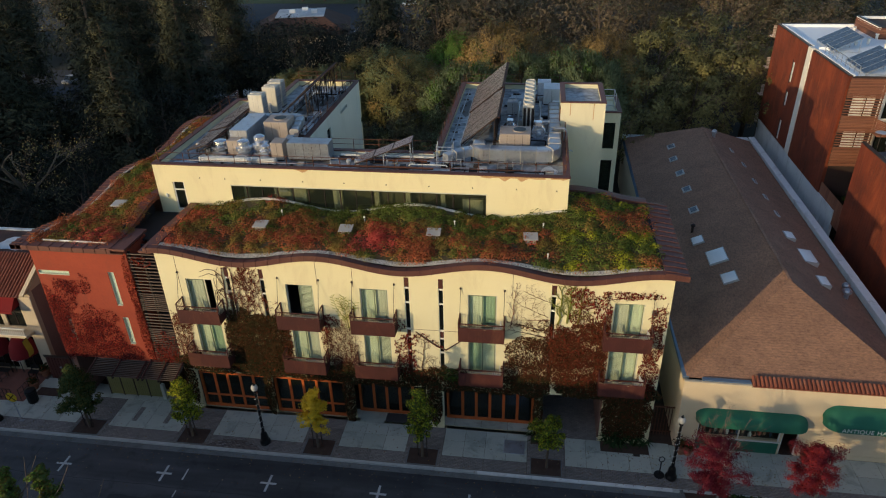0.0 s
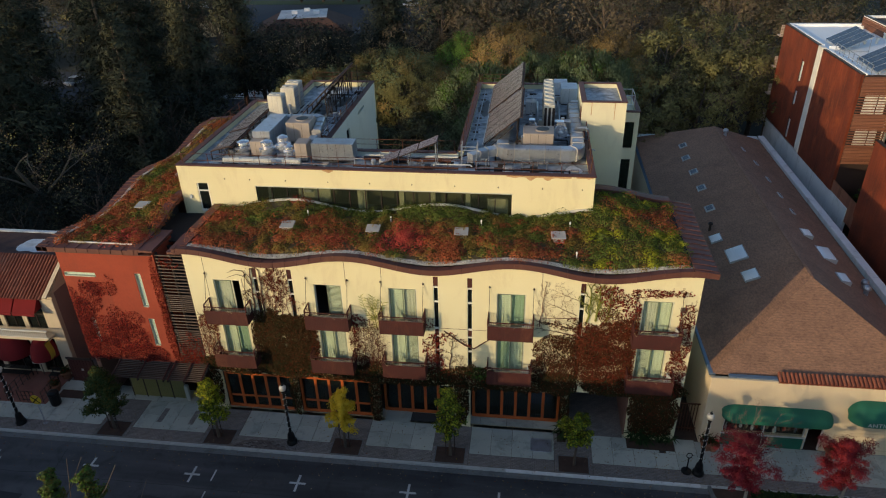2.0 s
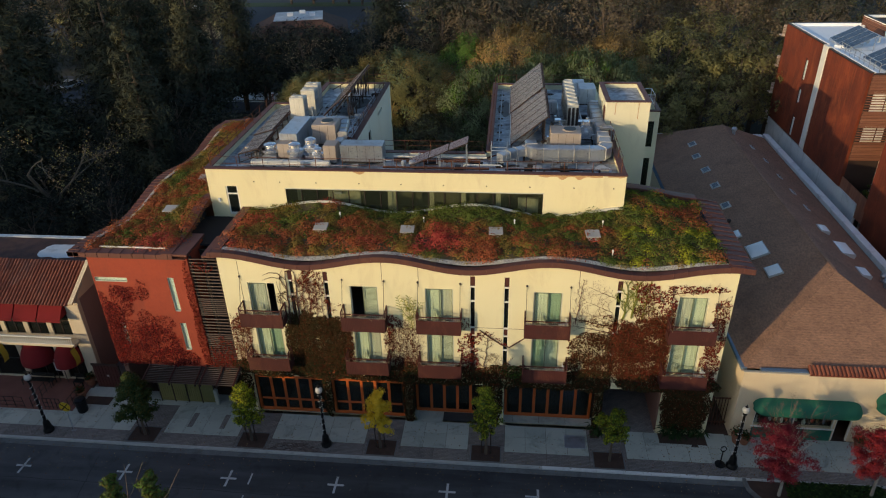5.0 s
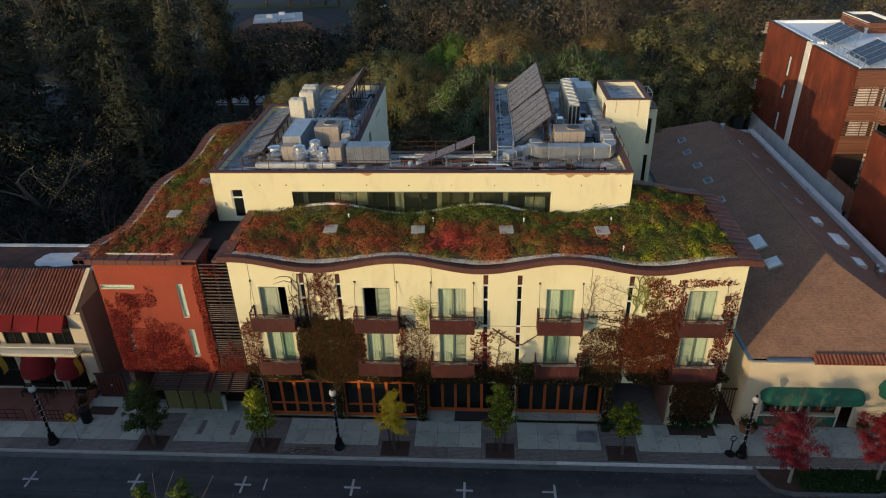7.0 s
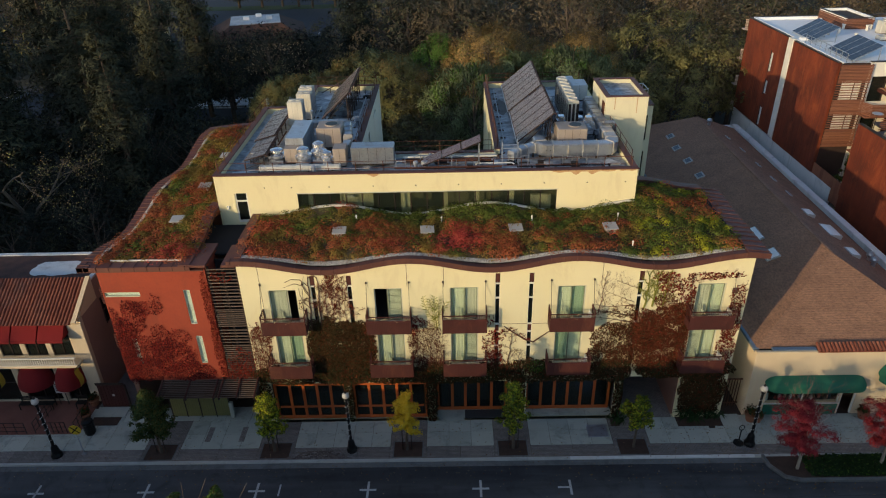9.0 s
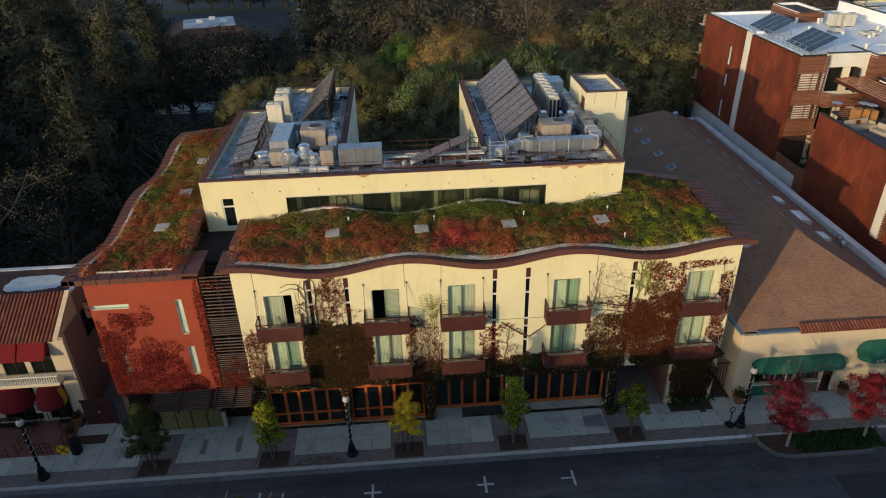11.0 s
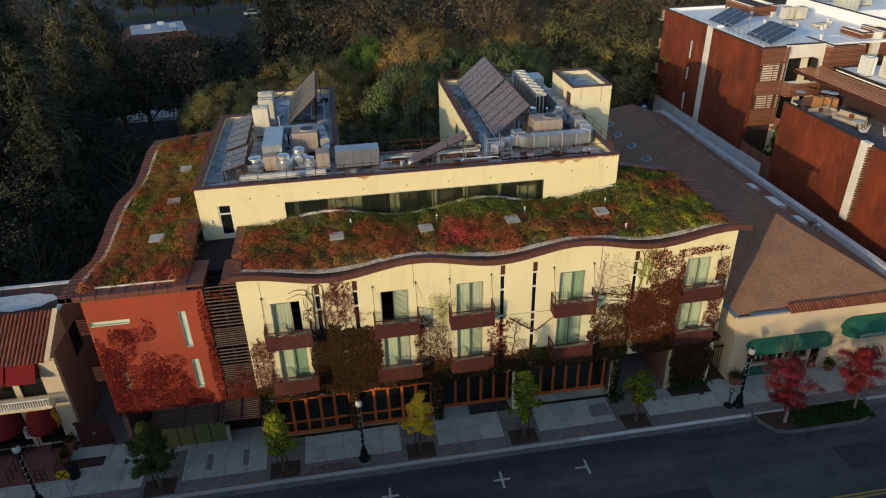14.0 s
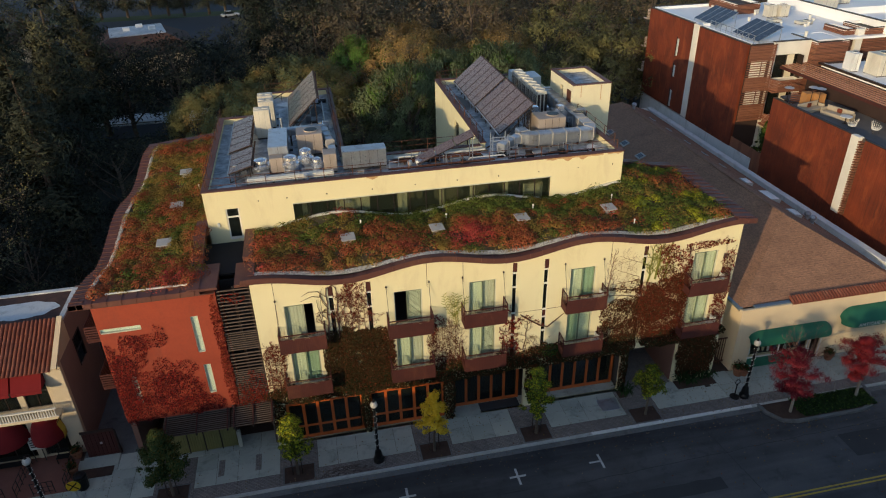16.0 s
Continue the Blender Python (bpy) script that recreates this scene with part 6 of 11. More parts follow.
def far_block(x0, x1, y0, y1, h, seed):
    """A pale flat-roofed block beyond the apartments."""
    r = random.Random(seed)
    e = thing("far_building", "pale flat-roofed building beyond the apartments", "building", "far buildings", (x0, y0, 0))
    rows = [(x0 + 1.5 + 3.2 * k, x0 + 3.3 + 3.2 * k, z, z + 1.6) for k in range(int((x1 - x0 - 3) / 3.2)) for z in (1.2, 4.6, 8.0)]
    part("wall", Geo().wall("x", y0, 0.3, x0, x1, 0, h, rows).box(x0, x0 + 0.3, y0 + 0.3, y1, 0, h).box(x0 + 0.3, x1, y1 - 0.3, y1, 0, h), M_CREAM, e)
    part("roof", Geo().box(x0 + 0.3, x1, y0 + 0.3, y1 - 0.3, h - 0.5, h - 0.3), M_GREYCOPE, e)
    for a, b, z0, z1 in rows:
        part("pane", Geo().box(a, b, y0 + 0.15, y0 + 0.17, z0, z1), M_DARKGLASS, e)
    for k in range(6):
        x, y = r.uniform(x0 + 2, x1 - 4), r.uniform(y0 + 2, y1 - 3)
        roof_unit("roof_unit", x, x + r.uniform(1.4, 2.6), y, y + r.uniform(1.2, 2.0), h - 0.3, h + r.uniform(0.7, 1.5), M_UNIT, "beige air-conditioning unit on a far roof")
far_block(62, 92, 86, 108, 11.5, 41)
far_block(66, 90, 62, 80, 11.0, 42)

# ---- tile-roofed cafe ----
cafe = thing("corner_cafe", "cream two-storey cafe with a clay tile roof and red awnings", "building", at=(-40, 34.4, 0))
CX0, CX1, CY = -50.0, -33.95, 34.45
ch_ = [(-36.45 - 1.75 * k, -35.05 - 1.75 * k, 3.95, 6.3) for k in range(8)] + [(-39.4, -36.95, 0.1, 3.1), (-36.5, -34.95, 0.1, 3.1), (-44, -39.8, 0.1, 3.1)]
g = Geo().wall("x", CY, 0.3, CX0, CX1, 0, 6.95, ch_)
part("front_wall", g, M_CAFE, cafe)
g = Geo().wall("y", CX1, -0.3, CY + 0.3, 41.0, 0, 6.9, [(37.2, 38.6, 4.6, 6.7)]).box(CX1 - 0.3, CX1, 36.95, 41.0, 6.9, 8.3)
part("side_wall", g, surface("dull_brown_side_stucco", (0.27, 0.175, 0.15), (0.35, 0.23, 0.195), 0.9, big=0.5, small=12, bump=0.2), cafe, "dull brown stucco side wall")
part("back_wall", Geo().box(CX0, CX1 - 0.3, 40.7, 41.0, 0, 8.15).box(CX0, CX0 + 0.3, CY + 0.3, 40.7, 0, 8.3).box(CX0 + 0.3, CX1 - 0.3, CY + 2.5, CY + 2.6, 0, 8.0), M_DARKROOM, cafe)
part("flat_roof", Geo().box(CX0 + 0.3, CX1 - 0.3, 37.2, 40.7, 8.0, 8.15), surface("leaf_strewn_tar_roof", (0.035, 0.022, 0.02), (0.13, 0.06, 0.045), 0.9, big=1.5, small=9, bump=0.4), cafe, "dark tar roof strewn with dead leaves")
g = Geo()
patch = [(-37.0 + (2.2 + 0.7 * noise.noise((math.cos(a) * 1.7, math.sin(a) * 1.7, 5))) * math.cos(a), 38.9 + (1.0 + 0.45 * noise.noise((math.cos(a) * 2.2, math.sin(a) * 2.2, 9))) * math.sin(a), 8.156) for a in frange(0, 6.1, 40)]
g.add(patch, [tuple(range(40))])
part("roof_patch", g, M_GREYCOPE, cafe, "white bare patch on the tar roof")
part("parapet", Geo().box(CX0, CX1, 40.7, 41.0, 8.15, 8.24).box(CX0, CX1 - 0.3, 37.0, 37.2, 7.6, 8.3).box(CX1 - 0.3, CX1, 37.0, 40.6, 8.3, 8.42), M_GREYCOPE, cafe)
part("side_coping", Geo().bar((CX1 - 0.12, CY - 0.55, 6.95), (CX1 - 0.12, 36.95, 8.62), 0.3, 0.12), M_ANTWALL, cafe)
part("gable_fill", Geo().add([(CX1 - 0.3, CY - 0.1, 6.9), (CX1 - 0.3, 36.95, 6.9), (CX1 - 0.3, 36.95, 8.6), (CX1, CY - 0.1, 6.9), (CX1, 36.95, 6.9), (CX1, 36.95, 8.6)], [(0, 1, 2), (5, 4, 3), (3, 0, 2, 5), (0, 3, 4, 1), (1, 4, 5, 2)]), M_ANTWALL, cafe)
slope = part("tile_roof", Geo().add([(CX0, CY - 0.6, 6.86), (CX1 - 0.3, CY - 0.6, 6.86), (CX1 - 0.3, 36.95, 8.52), (CX0, 36.95, 8.52)], [(0, 1, 2, 3)]), M_TILE, cafe, "weathered red clay barrel-tile roof")
ang = math.degrees(math.atan2(1.66, 36.95 - CY + 0.6))
t2 = Geo()
prof2 = [(0.1 * math.cos(math.pi * k / 6), 0.1 * math.sin(math.pi * k / 6)) for k in range(7)]
t2.sheet(prof2, (0, 1), lambda p, v: (p[0] * (1 - 0.18 * v), -0.03 + 0.48 * v, p[1] * (1 - 0.18 * v) + 0.01))
t2.sheet(prof2, (0, 1), lambda p, v: (p[0] * (1 - 0.2 * v), -0.03, (p[1] + 0.01) * (1 - 0.25 * v)))
tm2 = t2.mesh("roof_tile", M_TILE)
rs = random.Random(5)
for i in range(24):
    x = CX1 - 0.45 - 0.235 * i
    for j in range(8):
        f = j / 8
        piece("roof_tile", tm2, pose(x + rs.uniform(-0.01, 0.01), CY - 0.62 + 3.1 * f, 6.88 + 1.66 * f, ang, 0, rs.uniform(-2, 2)), slope)
g = Geo()
for i in range(24, 60):
    x = CX1 - 0.45 - 0.235 * i
    g.sheet(prof2, (0, 1), lambda p, v: (x + p[0], CY - 0.62 + 3.1 * v, 6.88 + p[1] + 1.66 * v))
part("far_tiles", g, M_TILE, slope)
def drop_awning(x0, x1, z0, z1, out, name="awning"):
    g = Geo().sheet(frange(x0, x1, 5), (0, 1), lambda u, v: (u, CY - 0.03 - out * v, z1 + (z0 - z1) * v - 0.04 * math.sin(math.pi * v)), 0.02)
    g.add([(x0, CY - 0.03, z1), (x0, CY - 0.03 - out, z0), (x0, CY - 0.03, z0)], [(0, 1, 2)]).add([(x1, CY - 0.03, z1), (x1, CY - 0.03 - out, z0), (x1, CY - 0.03, z0)], [(2, 1, 0)])
    g.box(x0, x1, CY - 0.05 - out, CY - 0.03 - out, z0 - 0.2, z0)
    return part(name, g, M_REDCLOTH, cafe, "dark red canvas awning")
for k in range(8):
    drop_awning(-36.6 - 1.75 * k, -34.95 - 1.75 * k, 5.85, 6.85, 0.85)
def dome_awning(x0, x1, z0, z1, out):
    g = Geo()
    n = 9
    cx, rx = (x0 + x1) / 2, (x1 - x0) / 2
    g.sheet(range(15), range(n + 1), lambda i, k: (cx - rx * math.cos(math.pi * i / 14) * math.sin(math.pi / 2 * k / n), CY - 0.03 - out * math.sin(math.pi * i / 14) * math.sin(math.pi / 2 * k / n), z0 + (z1 - z0) * math.cos(math.pi / 2 * k / n)))
    a = part("dome_awning", g, M_REDCLOTH, cafe, "dark red dome awning", True)
dome_awning(-36.8, -34.8, 1.85, 3.5, 1.25)
dome_awning(-39.4, -36.9, 1.85, 3.5, 1.25)
# balcony with a white balustrade
bal = part("balcony", Geo().cbox(-44.0, -34.55, CY - 0.85, CY - 0.003, 3.55, 3.75, 0.03), M_CAFE, cafe)
bm_ = Geo().lathe((0, 0, 0), [(0.03, 0), (0.05, 0.1), (0.045, 0.25), (0.025, 0.4), (0.04, 0.52)], 6).mesh("baluster", M_WHITE)
for k in range(60):
    piece("baluster", bm_, Matrix.Translation((-34.75 - 0.15 * k, CY - 0.78, 3.77)), bal)
part("top_rail", Geo().cbox(-44.0, -34.6, CY - 0.85, CY - 0.7, 4.29, 4.38, 0.02).cbox(-44.0, -34.6, CY - 0.83, CY - 0.72, 3.75, 3.78, 0.01), M_WHITE, bal)
for a, b, z0, z1 in ch_:
    f = Geo().box(a, a + 0.07, CY + 0.08, CY + 0.16, z0, z1).box(b - 0.07, b, CY + 0.08, CY + 0.16, z0, z1).box((a + b) / 2 - 0.03, (a + b) / 2 + 0.03, CY + 0.08, CY + 0.16, z0, z1).box(a + 0.07, b - 0.07, CY + 0.08, CY + 0.16, z1 - 0.07, z1).box(a + 0.07, b - 0.07, CY + 0.08, CY + 0.16, (z0 + z1) / 2, (z0 + z1) / 2 + 0.06)
    w = part("window", f, M_DARKSTEEL, cafe)
    part("pane", Geo().box(a + 0.07, b - 0.07, CY + 0.12, CY + 0.13, z0, z1 - 0.07), M_DARKGLASS, w)
for y0 in (37.2,):
    w = part("side_window", Geo().box(CX1 - 0.12, CX1 + 0.03, y0, y0 + 0.1, 4.6, 6.7).box(CX1 - 0.12, CX1 + 0.03, y0 + 1.3, y0 + 1.4, 4.6, 6.7).box(CX1 - 0.12, CX1 + 0.03, y0 + 0.1, y0 + 1.3, 6.6, 6.7).box(CX1 - 0.1, CX1 + 0.01, y0 + 0.1, y0 + 1.3, 5.6, 5.68), M_DARKSTEEL, cafe)
    part("pane", Geo().box(CX1 - 0.06, CX1 - 0.05, y0 + 0.1, y0 + 1.3, 4.6, 6.6), M_DARKGLASS, w)
part("pilaster", Geo().cbox(-34.85, -33.9, CY - 0.12, CY - 0.003, 0, 6.6, 0.03), M_CAFE, cafe)
part("pilaster", Geo().cbox(-36.9, -36.55, CY - 0.06, CY - 0.003, 0, 3.5, 0.02), M_CAFE, cafe)
for x in (-34.55, -39.9):
    b = thing("yellow_banner", "yellow cloth banner hung from the cafe balcony", "banner", "cafe banners", (x, CY - 0.95, 2.7))
    part("cloth", Geo().sheet((0, 1), frange(0, 1, 8), lambda u, v: (x + 0.08 * math.sin(v * 5), CY - 1.3 + 0.5 * u, 2.3 + 1.4 * v), 0.0), flat("yellow_cloth", (0.50, 0.34, 0.03), 0.8), b)
    part("rod", Geo().tube([(x, CY - 1.4, 3.72), (x, CY - 0.7, 3.72)], 0.02, 6), M_DARKSTEEL, b)
setting("cafe_terrace", Geo().box(-46, -34.4, 31.2, CY, -0.05, 0.012), M_BRICKFLOOR, label="red brick cafe terrace", category="paving")
setting("alley", Geo().box(-34.2, -30.4, 33.6, 56, -0.05, 0.006), M_GUTTER, label="concrete alley between two buildings", category="paving")
e = thing("alley_gate", "dark boarded gate across the alley", "gate", at=(-32.3, 33.75, 0))
for k in range(8):
    part("board", Geo().cbox(-33.9 + 0.235 * k, -33.68 + 0.235 * k, 33.75, 33.8, 0.02, 2.1, 0.01), M_RUSTBAL, e)
part("frame", Geo().cbox(-33.95, -32.0, 33.7, 33.75, 1.95, 2.15, 0.01).cbox(-32.04, -31.94, 33.7, 33.82, 0, 1.95, 0.01), M_DARKSTEEL, e)
part("lock_plate", Geo().cbox(-33.0, -32.85, 33.72, 33.75, 1.0, 1.15, 0.005), M_ALU, e)
setting("concrete_landing", Geo().cbox(-34.15, -32.0, 32.75, 33.7, -0.02, 0.05, 0.01), M_CONC, label="pale concrete landing before the alley gate", category="paving")
setting("leafy_bed", Geo().cbox(-34.1, -32.2, 31.95, 32.74, -0.02, 0.022, 0.01), M_MULCH, label="brown mulched strip beside the cafe terrace", category="planting bed")
# wooden side balconies of the hotel's red block
for z in (8.1, 4.6):
    e = thing("side_balcony", "red-brown timber balcony in the alley", "balcony", "alley balconies", (-31.2, 36, z))
    part("deck", Geo().box(-32.0, -30.41, 34.4, 37.4, z, z + 0.12), M_RUSTBAL, e)
    for k in range(6):
        part("slat", Geo().cbox(-32.0, -31.95, 34.4, 37.4, z + 0.16 + 0.17 * k, z + 0.28 + 0.17 * k, 0.01), M_RUSTBAL, e)
        part("slat", Geo().cbox(-32.0, -30.41, 34.35, 34.4, z + 0.16 + 0.17 * k, z + 0.28 + 0.17 * k, 0.01), M_RUSTBAL, e)

# ---- unseen row added across the street, behind the camera, to cast shade ----
for x0, x1, h in ((-120, -104, 9.2), (-104, -92, 10.0), (-92, -80, 9.4), (-80, -68, 9.8), (-68, -58, 10.2), (-58, -48.5, 10.4), (-48.5, -37, 8.9), (-37, -31, 10.5), (-31, -20, 10.8), (-20, -17.5, 11.2), (-17.5, 9, 8.7), (9, 24, 6.4), (24, 40, 6.0), (40, 60, 6.6)):
    b = thing("street_house", "plain stuccoed house, unseen, added across the street to cast shade", "building", "far side houses", ((x0 + x1) / 2, 4, 0))
    yf, yb = (3.8, -6) if x0 == -17.5 else (9.3, 5.2 if x0 == -20 else -6)      # one house is set back behind the added trees
    part("wall", Geo().box(x0, x1 - 0.02, yb, yf, -0.2, h - 0.3), M_ANTWALL, b)
    part("roof", Geo().cbox(x0 - 0.02, x1 - 0.04, yb - 0.2, yf + 0.2, h - 0.3, h, 0.05), M_ROOFMEM, b)

# ---- things on the penthouse roof ----
DZ = 14.88
def mushroom_fan(x, y, r, h):
    e = thing("exhaust_fan", "round spun-metal mushroom exhaust fan", "fan", "exhaust fans", (x, y, DZ))
    part("curb", Geo().cbox(x - r * 0.8, x + r * 0.8, y - r * 0.8, y + r * 0.8, DZ, DZ + 0.3, 0.02), M_GALV, e)
    part("bowl", Geo().lathe((x, y, DZ + 0.3), [(r * 0.6, 0), (r, h * 0.25), (r, h * 0.5), (r * 0.55, h * 0.55)], 20), M_STEEL, e, smooth=False)
    part("slot", Geo().lathe((x, y, DZ + 0.3), [(r * 0.5, h * 0.54), (r * 0.5, h * 0.6)], 16), M_BLACKIRON, e)
    part("cap", Geo().lathe((x, y, DZ + 0.3), [(r * 0.55, h * 0.56), (r * 0.75, h * 0.7), (r * 0.7, h * 0.9), (r * 0.3, h)], 20), M_STEEL, e)
for x, y, r, h in ((-21.25, 40.9, 0.6, 0.75), (-19.4, 40.45, 0.56, 0.98), (-18.42, 40.9, 0.52, 1.18), (-17.75, 40.1, 0.4, 0.8)):
    mushroom_fan(x, y, r, h)
roof_unit("air_handler", -16.15, -13.35, 39.8, 40.9, DZ + 0.16, 16.25, M_GALV, "long grey sheet-metal air handler on roof rails", False)
roof_unit("roof_unit", -17.35, -16.5, 39.95, 41.0, DZ, 16.15, M_PINKUNIT, "weathered box fan unit on the flat roof", False)
roof_unit("duct_plenum", -20.75, -19.5, 41.45, 45.2, DZ, 16.4, M_GALV, "tall sheet-metal duct plenum on the flat roof", False)
roof_unit("intake_box", -20.7, -19.85, 40.65, 41.42, DZ, 15.95, M_PINKUNIT, "sun-faded intake box before the duct plenum", False)
roof_unit("roof_unit", -18.9, -17.2, 43.0, 44.6, DZ + 0.15, 16.5, M_PINKUNIT, "sun-faded packaged air-conditioner with a top fan")
roof_unit("control_box", -16.95, -16.45, 41.4, 42.3, DZ, 15.9, M_GALV, "grey control cabinet beside the packaged unit", False)
for x, y, h in ((-21.75, 47.4, 2.15), (-21.5, 49.6, 2.1), (-21.6, 51.1, 2.1)):
    e = thing("condenser", "tall cream condenser cabinet on the flat roof", "roof unit", "condensers", (x, y, DZ))
    part("cabinet", Geo().cbox(x, x + 1.12, y, y + 0.95, DZ + 0.1, DZ + h, 0.04), M_UNIT, e)
    part("foot", Geo().box(x + 0.05, x + 1.07, y + 0.05, y + 0.9, DZ, DZ + 0.1), M_DARKSTEEL, e)
    for k in range(2):
        part("fan_ring", Geo().lathe((x + 0.29 + 0.54 * k, y + 0.48, DZ + h), [(0.24, 0), (0.24, 0.06), (0.2, 0.06)], 14), M_UNIT, e)
    for k in range(9):
        part("louvre", Geo().box(x + 1.12, x + 1.135, y + 0.08, y + 0.88, DZ + 0.25 + 0.19 * k, DZ + 0.36 + 0.19 * k), M_GALV, e)
    for dx in (0.37, 0.75):
        part("panel_joint", Geo().box(x + dx - 0.008, x + dx + 0.008, y - 0.006, y + 0.002, DZ + 0.2, DZ + h - 0.05), M_GREYLID, e)
    part("valve_box", Geo().cbox(x - 0.14, x - 0.005, y + 0.1, y + 0.4, DZ + 0.35, DZ + 0.8, 0.015), M_UNIT, e)
M_PATCHWHITE = surface("white_roof_coating", (0.52, 0.55, 0.58), (0.80, 0.83, 0.86), 0.5, big=1.5, small=8, bump=0.1, stain=(0.25, 0.22, 0.19), stain_amount=0.6)
for k, (x, y, w, d) in enumerate(((-23.2, 39.0, 0.9, 0.5), (-22.4, 43.0, 0.6, 1.6), (-20.2, 39.0, 1.4, 0.4), (-16.9, 46.2, 0.5, 1.4), (-17.6, 53.0, 0.8, 1.2), (-19.2, 55.5, 1.2, 0.6), (-12.4, 39.2, 1.1, 0.6), (-9.9, 38.8, 1.5, 0.4), (-7.4, 40.5, 0.8, 0.5), (-4.4, 39.0, 1.6, 0.45), (-1.2, 38.9, 1.3, 0.4), (0.4, 42.6, 0.6, 1.2), (-2.0, 46.6, 0.9, 1.6), (-5.6, 52.0, 0.5, 2.0), (-1.0, 55.5, 1.6, 0.8), (0.8, 39.6, 0.5, 0.9))):
    ring = []
    for j in range(22):
        a = 6.2832 * j / 22
        q = 1 + 0.45 * noise.noise((math.cos(a) * 1.6 + 9 * k, math.sin(a) * 1.6, 0.5))
        ring.append((x + w * q * math.cos(a), y + d * q * math.sin(a), DZ + 0.004 + 0.001 * (k % 3)))
    part("membrane_patch", Geo().add(ring, [tuple(range(22))]), M_PATCHWHITE if k % 3 != 1 else M_GUTTER, hotel)
def conduit(pts, rad, mat, label):
    """A pipe laid over the roof on timber sleepers."""
    e = thing("roof_conduit", label, "pipe", "roof conduits", (pts[0][0], pts[0][1], DZ))
    part("pipe", Geo().tube([(x, y, DZ + 0.1 + rad + z) for x, y, z in pts], rad, 8), mat, e)
    for a, b in zip(pts, pts[1:]):
        L = math.hypot(b[0] - a[0], b[1] - a[1])
        if abs(b[2] - a[2]) > 0.05 or L < 0.8:
            continue
        u = ((b[0] - a[0]) / L, (b[1] - a[1]) / L)
        for k in range(max(1, int(L / 1.4))):
            f = (k + 0.5) / max(1, int(L / 1.4))
            x, y = a[0] + (b[0] - a[0]) * f, a[1] + (b[1] - a[1]) * f
            part("sleeper", Geo().bar((x - u[1] * 0.18, y + u[0] * 0.18, DZ + 0.05), (x + u[1] * 0.18, y - u[0] * 0.18, DZ + 0.05), 0.1, 0.1), M_SLAT, e)
conduit([(-22.9, 39.3, 0), (-15.0, 39.3, 0), (-15.0, 39.75, 0)], 0.05, M_GALV, "thin galvanised conduit along the parapet")
conduit([(-18.9, 46.5, 0), (-18.9, 54.5, 0), (-17.0, 54.5, 0)], 0.05, M_BLACKIRON, "black insulated pipe under the collectors")
conduit([(-17.0, 45.2, 0), (-17.0, 50.0, 0)], 0.06, M_STEEL, "bright pipe beside the collectors")
conduit([(-20.2, 46.0, 0), (-20.2, 52.6, 0), (-20.9, 52.6, 0)], 0.045, M_GALV, "thin refrigerant pipe behind the condensers")
conduit([(-12.9, 40.3, 0), (-7.0, 40.3, 0)], 0.06, M_RUSTPIPE, "rusty pipe along the roof link")
conduit([(-12.9, 40.75, 0), (-7.0, 40.75, 0), (-6.0, 41.6, 0)], 0.045, M_RUSTPIPE, "rusty pipe along the roof link")
conduit([(-5.2, 39.2, 0), (0.9, 39.2, 0)], 0.04, M_BLACKIRON, "black cable run along the parapet")
conduit([(-1.6, 44.4, 0), (-1.6, 49.0, 0), (-0.6, 49.0, 0)], 0.05, M_STEEL, "bright refrigerant pipe beside the heat pumps")
conduit([(0.9, 43.2, 0), (0.9, 48.6, 0)], 0.05, M_GALV, "grey conduit by the stair tower")
conduit([(-5.9, 44.0, 0), (-5.9, 56.4, 0)], 0.04, M_GALV, "grey conduit along the wing's parapet")
for x, y, w, d, h, mt in ((-22.6, 41.2, 0.35, 0.25, 0.3, M_GALV), (-15.3, 39.05, 0.4, 0.3, 0.25, M_GREYLID), (-8.6, 39.3, 0.35, 0.3, 0.22, M_BLACKIRON), (-6.0, 39.7, 0.5, 0.35, 0.2, M_BLACKIRON), (-3.6, 39.4, 0.55, 0.4, 0.18, M_GREYLID), (-1.9, 39.3, 0.45, 0.3, 0.25, M_BLACKIRON), (0.6, 38.9, 0.5, 0.35, 0.3, M_GREYLID), (-0.3, 47.2, 0.5, 0.5, 0.6, M_STEEL), (-2.6, 43.6, 0.4, 0.35, 0.7, M_STEEL), (-17.3, 47.6, 0.5, 0.4, 0.5, M_STEEL), (-18.2, 50.6, 0.4, 0.4, 0.4, M_GALV)):
    e = thing("junction_box", "small metal box on the flat roof", "box", "roof boxes", (x, y, DZ))
    part("case", Geo().cbox(x, x + w, y, y + d, DZ, DZ + h, 0.015), mt, e)
    part("lid", Geo().cbox(x - 0.015, x + w + 0.015, y - 0.015, y + d + 0.015, DZ + h, DZ + h + 0.025, 0.006), mt, e)
def duct(name, pts, w, h, mat, label):
    """A boxed sheet-metal duct through points, with flanges."""
    e = thing(name, label, "duct", at=pts[0])
    for i in range(len(pts) - 1):
        a, b = Vector(pts[i]), Vector(pts[i + 1])
        d = (b - a).normalized()
        part("run", Geo().bar(a - d * w * 0.3, b + d * w * 0.3, w, h), mat, e)
        n = max(2, int((b - a).length / 0.9))
        for k in range(n + 1):
            c = a + (b - a) * (k / n)
            part("flange", Geo().bar(c - d * 0.025, c + d * 0.025, w + 0.07, h + 0.07), mat, e)
    return e
